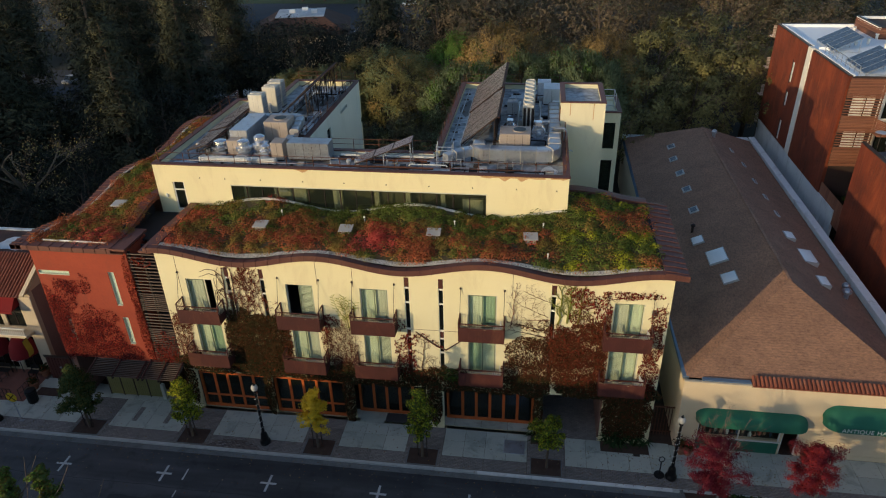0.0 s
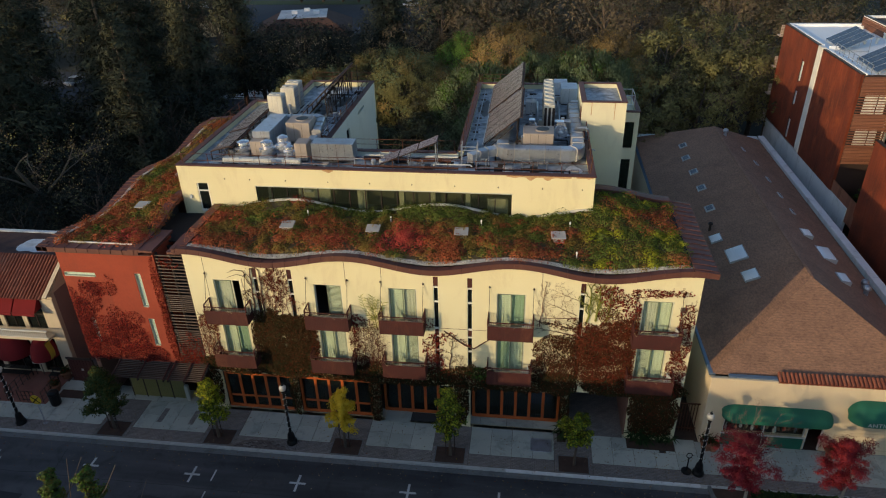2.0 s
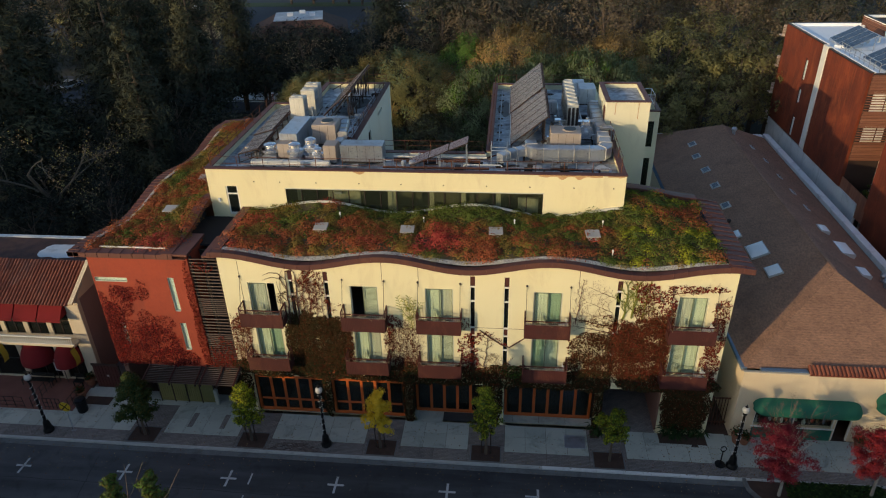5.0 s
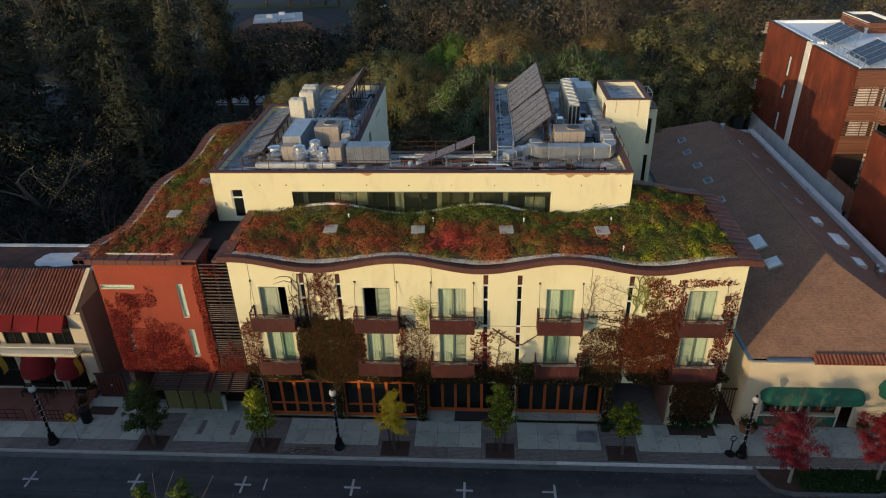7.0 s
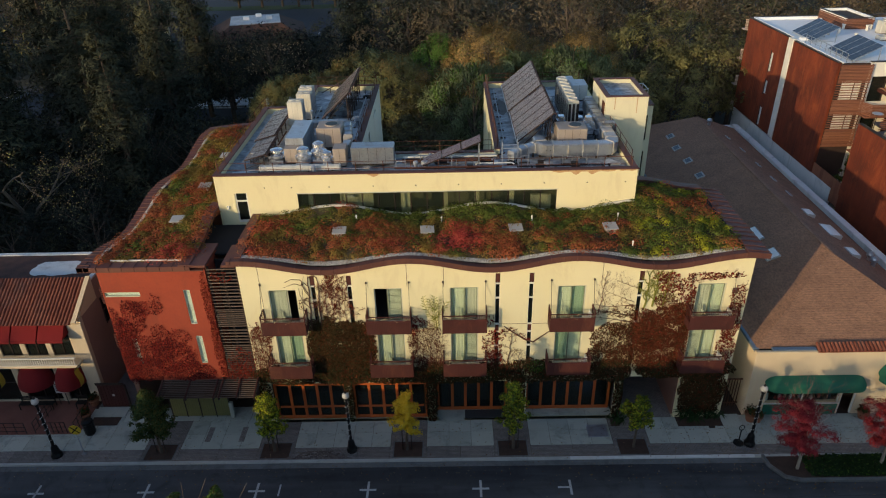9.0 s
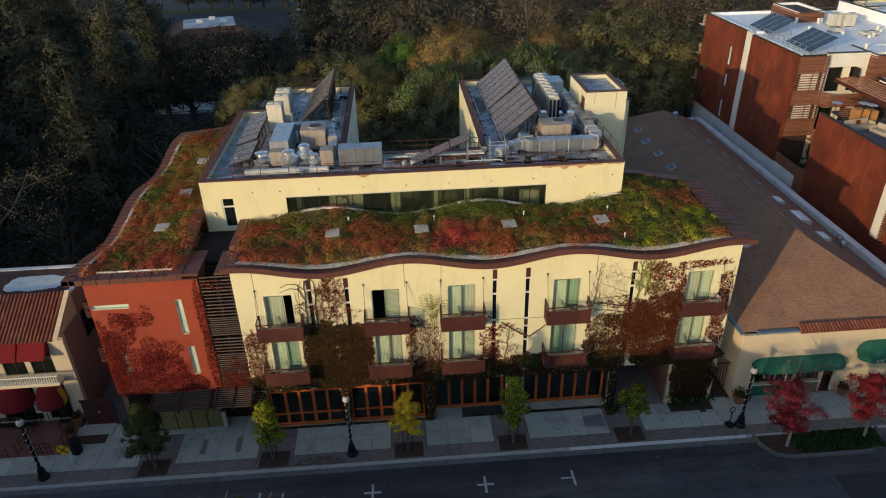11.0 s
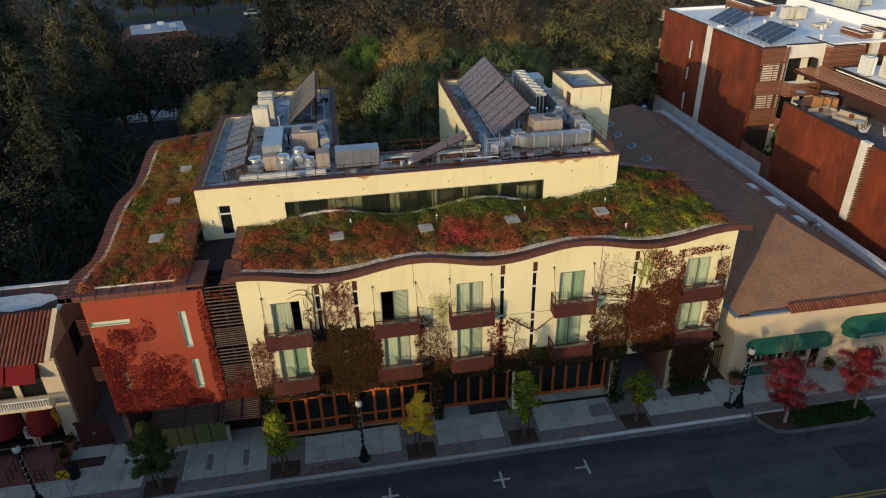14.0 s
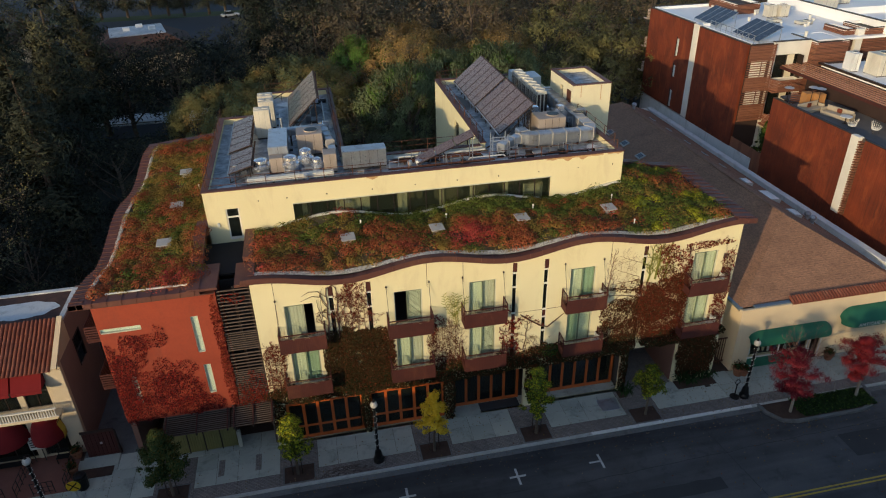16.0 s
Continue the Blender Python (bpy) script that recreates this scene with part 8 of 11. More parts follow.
L_GREEN = leafy("leaf_green", ((0.05, 0.10, 0.018), (0.085, 0.16, 0.025), (0.13, 0.21, 0.04)))
L_DARKGREEN = leafy("leaf_dark_green", ((0.018, 0.038, 0.014), (0.03, 0.06, 0.02), (0.045, 0.08, 0.026)))
L_YELLOWGREEN = leafy("leaf_yellow_green", ((0.30, 0.34, 0.022), (0.42, 0.44, 0.03), (0.50, 0.48, 0.035)))
L_YELLOW = leafy("leaf_yellow", ((0.84, 0.57, 0.035), (0.90, 0.66, 0.06), (0.93, 0.72, 0.10)), trans=0.45)
L_GOLD = leafy("leaf_autumn_gold", ((0.16, 0.10, 0.022), (0.22, 0.135, 0.028), (0.26, 0.17, 0.04)))
L_WILLOW = leafy("leaf_grey_green", ((0.05, 0.075, 0.026), (0.08, 0.11, 0.038), (0.11, 0.14, 0.05)))
L_DRY = leafy("leaf_dry", ((0.20, 0.14, 0.08), (0.30, 0.21, 0.12), (0.36, 0.27, 0.17)))

S_RED = leafy("sedum_red", ((0.435, 0.061, 0.052), (0.551, 0.087, 0.070), (0.638, 0.131, 0.090)))
S_ORANGE = leafy("sedum_orange", ((0.29, 0.080, 0.040), (0.37, 0.108, 0.048), (0.43, 0.142, 0.06)))
S_OLIVE = leafy("sedum_olive", ((0.225, 0.155, 0.042), (0.268, 0.184, 0.049), (0.315, 0.215, 0.060)))
S_GREEN = leafy("sedum_green", ((0.105, 0.135, 0.03), (0.135, 0.17, 0.036), (0.165, 0.20, 0.045)))
S_YELLOW = leafy("sedum_yellow", ((0.26, 0.275, 0.027), (0.315, 0.32, 0.031), (0.37, 0.365, 0.037)))

# planted roof: low tufts in drifts of colour
def sedum_palette(x, y, r, west):
    """Which leaf colour grows here: smooth drifts about a metre across, with ragged edges."""
    j = r.uniform(-0.22, 0.22)
    n1 = noise.noise((x * 0.55, y * 0.7, 1.3)) + 0.5 * noise.noise((x * 1.7, y * 1.9, 8.2)) + j
    n2 = noise.noise((x * 0.7 + 7, y * 0.8, 4.1)) + 0.5 * noise.noise((x * 2.1, y * 2.2, 3.2)) + j
    if west:
        if y < 35.4:
            return 1 if n1 > -0.08 else (3 if n2 > 0.15 else (0 if n2 < -0.3 else 2))
        return 1 if n1 > 0.22 else (3 if n2 > 0.22 else 2)
    red = math.exp(-(((x + 10.0) / 1.7) ** 2 + ((y - 33.8) / 1.1) ** 2)) + 0.75 * math.exp(-(((x + 19.6) / 1.2) ** 2 + ((y - 35.2) / 0.8) ** 2))
    right = 1 / (1 + math.exp(-(x - 1.5) * 1.4))
    back = max(0.0, min((y - 35.4) / 1.6, 1)) * (1 if -16 < x < 2 else 0.5)
    if red + 0.5 * n1 > 0.5:
        return 0
    if right > 0.5:
        return 4 if n2 > 0.3 else (3 if n1 > -0.02 else (2 if n1 > -0.38 else 1))
    if n1 + (0.22 if x < -15 else 0.14) - 0.6 * back > 0.22:
        return 1 if n2 > -0.5 else 0
    if n2 + 0.55 * back > 0.1:
        return 3
    return 2

def sedum(name, areas, west, label, seed):
    rng, r = np.random.default_rng(seed), random.Random(seed)
    cen, nrm, size, mi = [], [], [], []
    for x0, x1, y0, y1, dens in areas:
        for _ in range(int((x1 - x0) * (y1 - y0) * dens)):
            x, y = r.uniform(x0, x1), r.uniform(y0, y1)
            z = west_z(x, y) if west else roof_z(x, y)
            k = sedum_palette(x, y, r, west)
            rad = r.uniform(0.30, 0.58) * (1.2 if k < 2 else 1)
            hgt = rad * r.uniform(0.5, 1.0) * (1.15 if k < 2 else 0.9)
            for _ in range(84):
                a, q = r.uniform(0, 6.283), math.sqrt(r.random())
                dx, dy = math.cos(a) * q * rad, math.sin(a) * q * rad
                cen.append((x + dx, y + dy, z + hgt * (1 - q * q * 0.85) * r.uniform(0.86, 1.0)))
                nrm.append((dx / rad * 0.8, dy / rad * 0.8, 1.0))
                size.append(0.064 if k != 4 else 0.072)
                mi.append(k if r.random() < 0.97 else 2)
    nrm = np.array(nrm)
    v = kite_cloud(rng, np.array(cen), nrm, np.array(size), 1.4, 0.35)
    soft = nrm * np.array((1.7, 1.7, 0.75)) + rng.normal(0, 0.09, nrm.shape)
    soft /= np.linalg.norm(soft, axis=1)[:, None]
    ob = new(name, leaf_mesh(name, v, [S_RED, S_ORANGE, S_OLIVE, S_GREEN, S_YELLOW], mi, soft))
    return tagged(ob, label, "roof planting", kind="stuff")
sedum("sedum_planting", [(-21.9, 7.0, 32.5, 37.6, 9.6), (2.1, 7.0, 37.6, 40.1, 9.6)], False, "low sedum planting in red, orange and green drifts", 11)
sedum("sedum_planting", [(-30.3, -24.8, 32.5, 37.8, 9.6), (-30.3, -24.75, 37.8, 56.0, 9.6)], True, "low sedum planting in orange, olive and green drifts", 12)

# pebbles along the planted roof's edge
def pebbles(name, label, n, place, seed):
    rng = np.random.default_rng(seed)
    base = np.array(((1, 0, 0), (-1, 0, 0), (0, 1, 0), (0, -1, 0), (0, 0, 1), (0, 0, -1)), float)
    tri = ((0, 2, 4), (2, 1, 4), (1, 3, 4), (3, 0, 4), (2, 0, 5), (1, 2, 5), (3, 1, 5), (0, 3, 5))
    vs, fs = [], []
    for k in range(n):
        sz = rng.uniform(0.025, 0.06)
        vs.append(base * (1 + rng.uniform(-0.25, 0.25, (6, 3))) * np.array((1, rng.uniform(0.7, 1.2), 0.7)) * sz + np.array(place(rng)))
        fs += [tuple(i + 6 * k for i in t) for t in tri]
    me = bpy.data.meshes.new(name)
    me.from_pydata(np.concatenate(vs).tolist(), [], fs)
    me.materials.append(M_PEBBLE)
    return tagged(new(name, me), label, "gravel", kind="stuff")
def front_edge(rng):
    x, y = rng.uniform(-22.0, 6.7), rng.uniform(32.16, 32.44)
    return x, y, roof_z(x, y) + 0.06
def west_edge(rng):
    x, y = rng.uniform(-30.6, -30.4), rng.uniform(32.5, 56.0)
    return x, y, west_z(x, y) + 0.1
pebbles("gravel_edging", "pale pebbles along the front edge of the planting", 2700, front_edge, 21)
pebbles("gravel_edging", "pale pebbles along the west edge of the planting", 1500, west_edge, 22)

# climbing vines on the street walls
def in_window(x, z, pad=0.08):
    for wx in WIN_X:
        if abs(x - wx) < WIN_W / 2 + pad and (8.0 - pad < z < 10.42 + pad or 4.7 - pad < z < 7.12 + pad):
            return True
    return False
def vine(name, label, blobs, mats, weights, seed, dens=95, size=0.10, depth=0.22, wy=WY, keep=None):
    """Leaves over a wall inside soft ellipses (x, z, half width, half height, fullness)."""
    rng, r = np.random.default_rng(seed), random.Random(seed)
    cen, nrm, mi = [], [], []
    for cx, cz, rx, rz, full in blobs:
        for _ in range(int(4 * rx * rz * dens * full * 1.9)):
            u, v = r.uniform(-1.15, 1.15), r.uniform(-1.15, 1.15)
            x, z = cx + u * rx, cz + v * rz
            edge = u * u + v * v + (0.35 + 0.6 * (1 - full)) * noise.noise((x * 1.3, z * 1.3, seed)) + (0.2 + 0.5 * (1 - full)) * noise.noise((x * 4, z * 4, seed + 3))
            if edge > 1.0 or in_window(x, z) or (keep and not keep(x, z)):
                continue
            thick = depth * (0.25 + 0.75 * full) * max(0.1, 1 - max(edge, 0)) + 0.04
            cen.append((x, wy - 0.02 - thick * r.random(), z))
            nrm.append((0.0, -1.0, 0.45))
            t = r.random() * sum(weights)
            k = 0
            for k, w in enumerate(weights):
                t -= w
                if t <= 0:
                    break
            mi.append(k)
    v = kite_cloud(rng, np.array(cen), np.array(nrm), np.full(len(cen), size), 1.15, 0.5)
    soft = np.array(nrm) * np.array((1, 1, 0.35)) + rng.normal(0, 0.3, (len(cen), 3))
    soft /= np.linalg.norm(soft, axis=1)[:, None]
    ob = new(name, leaf_mesh(name, v, mats, mi, soft))
    return tagged(ob, label, "vine", kind="stuff")
V_OLIVE = leafy("creeper_olive", ((0.036, 0.026, 0.010), (0.052, 0.035, 0.013), (0.070, 0.045, 0.017)))
V_BROWN = leafy("creeper_brown", ((0.066, 0.025, 0.012), (0.094, 0.034, 0.016), (0.13, 0.049, 0.022)))
V_RUST = leafy("creeper_rust", ((0.125, 0.030, 0.015), (0.17, 0.041, 0.020), (0.215, 0.058, 0.025)))
V_RED = leafy("creeper_red", ((0.14, 0.018, 0.016), (0.21, 0.027, 0.022), (0.28, 0.042, 0.029)))
V_WINE = leafy("creeper_wine", ((0.060, 0.012, 0.014), (0.095, 0.018, 0.019), (0.14, 0.028, 0.026)))
# near-black leaves that put the shade within the creeper into colour
V_SHADE = leafy("creeper_shaded_green", ((0.016, 0.024, 0.010), (0.024, 0.034, 0.013), (0.035, 0.045, 0.018)))
V_LIME = leafy("creeper_lime", ((0.18, 0.21, 0.02), (0.25, 0.27, 0.03), (0.32, 0.32, 0.04)))
under = lambda x, z: z < 11.6 and -22.15 < x < 7.68
curtain_edge = lambda x, z: under(x, z) and -18.75 < x < -14.35
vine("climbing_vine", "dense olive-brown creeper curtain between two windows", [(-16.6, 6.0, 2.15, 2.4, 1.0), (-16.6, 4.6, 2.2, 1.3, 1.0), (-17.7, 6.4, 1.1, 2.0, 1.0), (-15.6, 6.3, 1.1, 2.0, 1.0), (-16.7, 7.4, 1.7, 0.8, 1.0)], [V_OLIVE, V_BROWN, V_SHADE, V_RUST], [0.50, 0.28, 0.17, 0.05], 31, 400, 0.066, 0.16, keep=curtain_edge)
vine("climbing_vine", "rusty fringe of the creeper curtain beside a balcony", [(-14.7, 6.0, 0.45, 1.9, 0.7), (-14.9, 7.6, 0.5, 0.5, 0.6)], [V_BROWN, V_RUST, V_RED], [0.5, 0.35, 0.15], 41, 200, 0.066, 0.12)
vine("climbing_vine", "sparse reddish creeper beside the first balcony", [(-21.6, 5.9, 0.65, 2.0, 0.7), (-21.3, 7.3, 0.7, 0.6, 0.5), (-21.0, 4.6, 0.5, 0.8, 0.7)], [V_BROWN, V_RUST, V_RED], [0.4, 0.35, 0.25], 32, 210, 0.07, 0.06, keep=under)
vine("climbing_vine", "thin brownish creeper with few leaves between balconies", [(-11.35, 6.0, 1.05, 2.0, 0.5), (-11.3, 4.5, 1.0, 0.9, 0.75), (-12.2, 6.4, 0.3, 1.3, 0.75)], [V_WINE, V_BROWN, V_RUST, V_OLIVE], [0.3, 0.4, 0.2, 0.1], 33, 260, 0.062, 0.07)
vine("climbing_vine", "dark crimson creeper clump beside the second balcony", [(-11.85, 8.0, 0.45, 0.45, 0.75), (-12.1, 7.4, 0.3, 0.5, 0.7)], [V_RED, V_BROWN], [0.8, 0.2], 42, 150, 0.085, 0.16)
vine("climbing_vine", "dark red creeper beside the third balcony", [(-7.35, 6.0, 0.6, 1.3, 0.6), (-7.2, 4.8, 0.65, 1.0, 0.75), (-7.5, 8.1, 0.3, 0.5, 0.45), (-6.9, 6.9, 0.45, 0.5, 0.55), (-5.9, 4.3, 1.0, 0.5, 0.6)], [V_RED, V_BROWN, V_RUST], [0.6, 0.22, 0.18], 34, 150, 0.085, 0.1)
vine("climbing_vine", "few dark red leaves along a bare limb", [(-6.3, 7.35, 0.45, 0.16, 0.6), (-5.6, 6.9, 0.4, 0.16, 0.6), (-5.2, 6.65, 0.2, 0.12, 0.6)], [V_RED, V_BROWN], [0.6, 0.4], 43, 170, 0.08, 0.1)
vine("climbing_vine", "thick rust-brown creeper covering the wall over the passage", [(3.0, 7.3, 1.75, 1.6, 1.0), (2.2, 6.8, 1.0, 1.4, 1.0), (2.7, 5.9, 1.9, 1.7, 0.95), (3.7, 8.3, 0.85, 0.75, 1.0), (1.7, 7.9, 0.8, 0.9, 0.85), (4.45, 6.6, 0.6, 2.4, 1.0), (5.5, 7.55, 1.4, 0.42, 0.95), (3.6, 4.4, 1.7, 1.0, 0.95), (4.6, 9.1, 0.4, 0.9, 0.8), (3.0, 9.2, 0.8, 0.6, 0.7)], [V_RUST, V_BROWN, V_OLIVE, V_RED], [0.42, 0.36, 0.14, 0.08], 35, 330, 0.07, 0.2, keep=under)
vine("climbing_vine", "dark brown creeper mass beside the fourth balcony", [(0.0, 6.5, 1.4, 1.25, 0.95), (0.7, 7.2, 0.9, 0.7, 0.9), (-0.2, 5.4, 1.2, 0.9, 0.75), (0.9, 4.9, 1.6, 0.9, 0.7), (-1.0, 5.2, 0.5, 1.0, 0.6)], [V_BROWN, V_SHADE, V_OLIVE, V_RUST], [0.5, 0.16, 0.16, 0.18], 44, 260, 0.068, 0.18, keep=under)
vine("climbing_vine", "olive leaves along creeper arms", [(0.4, 8.35, 0.9, 0.2, 0.6), (-0.4, 8.6, 0.6, 0.16, 0.5), (4.0, 8.75, 0.6, 0.35, 0.8), (1.0, 8.8, 0.4, 0.3, 0.5)], [V_OLIVE, V_BROWN, V_RUST], [0.5, 0.3, 0.2], 45, 230, 0.07, 0.12, keep=under)
vine("climbing_vine", "dark red creeper on the corner of the wall", [(7.05, 7.6, 0.6, 1.4, 0.85), (7.0, 5.3, 0.65, 1.8, 0.8), (6.9, 4.2, 0.8, 0.7, 0.95), (7.2, 9.5, 0.45, 0.9, 0.7)], [V_RED, V_BROWN, V_RUST], [0.45, 0.3, 0.25], 46, 250, 0.072, 0.16, keep=under)
vine("climbing_vine", "dark red creeper hanging under the eave", [(3.1, 10.55, 0.8, 0.75, 0.75), (4.1, 9.9, 0.55, 0.8, 0.7), (5.0, 10.95, 1.1, 0.3, 0.65), (6.5, 11.0, 1.0, 0.22, 0.45), (2.4, 11.0, 0.6, 0.3, 0.5)], [V_RED, V_BROWN, V_RUST, V_OLIVE], [0.55, 0.2, 0.15, 0.1], 36, 190, 0.085, 0.14, keep=under)
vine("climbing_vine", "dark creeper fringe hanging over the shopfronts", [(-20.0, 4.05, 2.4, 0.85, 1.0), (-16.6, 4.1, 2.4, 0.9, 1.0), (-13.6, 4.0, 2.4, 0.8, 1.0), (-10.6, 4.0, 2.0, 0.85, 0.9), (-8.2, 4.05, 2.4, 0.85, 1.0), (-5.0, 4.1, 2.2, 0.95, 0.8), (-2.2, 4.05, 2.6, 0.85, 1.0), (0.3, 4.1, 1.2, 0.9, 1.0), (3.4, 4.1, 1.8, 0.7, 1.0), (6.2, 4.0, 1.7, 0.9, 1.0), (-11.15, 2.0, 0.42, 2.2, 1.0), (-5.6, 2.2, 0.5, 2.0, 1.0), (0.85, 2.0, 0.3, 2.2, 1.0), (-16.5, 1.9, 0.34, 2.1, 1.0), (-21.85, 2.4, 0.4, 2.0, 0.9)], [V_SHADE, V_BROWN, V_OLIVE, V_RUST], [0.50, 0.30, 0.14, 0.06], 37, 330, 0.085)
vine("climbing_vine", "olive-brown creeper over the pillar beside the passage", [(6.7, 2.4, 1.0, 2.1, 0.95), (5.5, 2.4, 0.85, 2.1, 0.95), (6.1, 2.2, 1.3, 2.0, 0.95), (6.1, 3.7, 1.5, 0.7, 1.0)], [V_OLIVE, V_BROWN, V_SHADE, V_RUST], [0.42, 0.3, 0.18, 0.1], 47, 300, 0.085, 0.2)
vine("climbing_vine", "small green bush creeper over the doors", [(-4.6, 4.5, 0.7, 0.5, 0.9)], [L_GREEN, L_DARKGREEN], [0.5, 0.5], 38, 160, 0.1, 0.3)
ronly = lambda x, z: -30.4 < x < -24.05 and z < 11.9 and not (-25.65 < x < -25.08 and z > 5.0)
vine("climbing_vine", "crimson creeper spreading over the red wall", [(-29.0, 8.7, 0.75, 1.2, 0.62), (-28.0, 9.3, 0.9, 0.55, 0.5), (-29.7, 7.6, 0.7, 1.0, 0.7), (-29.9, 6.8, 0.6, 1.7, 0.7), (-28.6, 6.2, 1.5, 1.2, 0.62), (-27.2, 5.7, 1.5, 1.4, 0.7), (-26.7, 7.1, 0.8, 0.7, 0.4), (-29.2, 4.7, 1.3, 1.0, 0.9), (-30.0, 5.4, 0.6, 1.8, 0.9), (-26.4, 4.4, 1.7, 0.7, 0.85), (-27.6, 7.6, 0.6, 0.5, 0.45), (-27.4, 10.1, 0.3, 0.3, 0.35), (-25.9, 5.4, 0.6, 0.9, 0.4), (-28.7, 9.3, 0.5, 0.5, 0.6), (-30.1, 8.4, 0.35, 0.9, 0.7)], [V_RED, V_WINE, L_RED], [0.42, 0.46, 0.12], 39, 270, 0.068, 0.12, keep=ronly)
vine("climbing_vine", "red creeper along the edge of the slat screen", [(-24.25, 9.5, 0.28, 2.4, 0.8), (-24.25, 6.0, 0.3, 2.4, 0.8), (-23.2, 11.4, 0.7, 0.35, 0.4), (-22.9, 5.0, 0.9, 1.3, 0.4), (-23.2, 4.2, 1.0, 0.7, 0.7)], [V_RED, L_MAROON, V_RUST], [0.5, 0.35, 0.15], 40, 210, 0.075, 0.14)

M_STEM = surface("creeper_stem", (0.075, 0.036, 0.024), (0.15, 0.078, 0.050), 0.9, big=1, small=12, bump=0.2)
M_REDSTEM = surface("red_creeper_stem", (0.115, 0.040, 0.026), (0.20, 0.080, 0.050), 0.9, big=1, small=12, bump=0.2)
M_GREENSTEM = surface("green_creeper_stem", (0.13, 0.14, 0.022), (0.22, 0.22, 0.035), 0.9, big=1, small=12, bump=0.2)
def espalier(name, label, trunks, seed, mat, leaf=None, leaf_label=""):
    """Creeper trunks on the wall with arching side shoots and twigs. Each: foot x, z, head x, z, radius, shoots, length of the shoots, how far they lift."""
    rr, rng = random.Random(seed), np.random.default_rng(seed)
    g, tips = Geo(), []
    def shoot(x, z, a, L, rad, lift, depth):
        pts, rs_ = [(x, WY - 0.03 - 0.03 * rr.random(), z)], [rad]
        n = 7 - 2 * depth
        for k in range(n):
            a += rr.uniform(-0.28, 0.28) + (math.pi / 2 - a) * lift
            x, z = x + math.cos(a) * L / n, z + math.sin(a) * L / n
            if z > 11.45 or in_window(x, z, 0.0) or not -22.1 < x < 7.65:
                break
            pts.append((x, WY - 0.03 - 0.04 * rr.random(), z))
            rs_.append(rad * (1 - 0.75 * (k + 1) / n))
            if depth < 2 and k > 0 and rr.random() < 0.75:
                shoot(x, z, a + rr.choice((-1, 1)) * rr.uniform(0.5, 1.0), L * rr.uniform(0.3, 0.5), rad * 0.55, lift, depth + 1)
        if len(pts) > 1:
            g.tube(pts, rs_, 4 if depth == 0 else 3)
            tips.extend(pts[1:])
    for x0, z0, x1, z1, rad, n, L, lift in trunks:
        pts = [(x0 + (x1 - x0) * k / 8 + rr.uniform(-0.05, 0.05), WY - 0.05, z0 + (z1 - z0) * k / 8) for k in range(9)]
        g.tube(pts, [rad * (1 - 0.6 * k / 8) for k in range(9)], 5)
        along = math.atan2(z1 - z0, x1 - x0)
        for k in range(n):
            f = 0.12 + 0.86 * k / max(n - 1, 1)
            s = 1 if k % 2 else -1
            shoot(x0 + (x1 - x0) * f, z0 + (z1 - z0) * f, along + s * rr.uniform(0.6, 1.15), L * (1.1 - 0.5 * f) * rr.uniform(0.7, 1.2), rad * 0.5, lift, 0)
    ob = whole(name, g, mat, label, "vine stems", kind="stuff")
    if leaf:
        mats, count, size = leaf
        cen = np.array([rr.choice(tips) for _ in range(count)]) + rng.normal(0, 0.03, (count, 3))
        v = kite_cloud(rng, cen, np.tile((0, -1.0, 0.4), (count, 1)), np.full(count, size), 1.3, 0.5)
        tagged(new("climbing_vine", leaf_mesh("climbing_vine", v, mats, [rr.randrange(len(mats)) for _ in cen])), leaf_label, "vine", kind="stuff")
    return ob
espalier("vine_stems", "dark creeper trunks climbing along a slit window", [(-18.25, 7.5, -18.15, 11.35, 0.06, 3, 1.3, -0.05), (-17.65, 7.5, -17.6, 11.3, 0.05, 4, 1.0, 0.1), (-18.3, 8.0, -18.7, 9.6, 0.035, 3, 0.8, 0.05)], 51, M_STEM, ([V_OLIVE, V_BROWN], 160, 0.06), "few olive leaves on the creeper trunks")
g = Geo()
for pts in (((-18.2, 10.2), (-18.5, 10.75), (-18.95, 10.9), (-19.35, 10.75), (-19.6, 10.65)), ((-18.15, 10.7), (-18.6, 11.15), (-19.1, 11.2), (-19.5, 11.0)), ((-18.25, 9.2), (-18.55, 9.6), (-18.7, 10.1), (-18.72, 10.6)), ((-18.2, 8.7), (-18.5, 8.95), (-18.75, 9.3)), ((-18.1, 9.9), (-18.4, 10.4), (-18.5, 11.0), (-18.3, 11.4)), ((-17.6, 9.4), (-17.2, 9.9), (-17.0, 10.5), (-17.1, 11.2))):
    g.tube([(x, WY - 0.06 - 0.01 * i, z) for i, (x, z) in enumerate(pts)], [0.022 - 0.003 * i for i in range(len(pts))], 5)
whole("vine_stems", g, M_STEM, "bare creeper stems arching away from a slit window", "vine stems", kind="stuff")
espalier("vine_stems", "reddish creeper twigs netting the wall between two slit windows", [(-17.3, 7.8, -17.2, 10.8, 0.024, 11, 1.0, 0.08), (-16.9, 7.8, -16.8, 11.2, 0.02, 12, 0.9, 0.06), (-16.5, 7.9, -16.4, 11.0, 0.024, 12, 1.0, 0.06), (-16.1, 7.8, -16.2, 10.6, 0.022, 11, 0.9, 0.08), (-16.9, 9.8, -16.9, 11.4, 0.018, 10, 0.8, 0.1)], 52, M_REDSTEM, ([V_RUST, V_BROWN, V_RED], 1500, 0.055), "thin scatter of rusty creeper leaves between the slit windows")
rf = random.Random(53)
g, gl = Geo(), Geo()
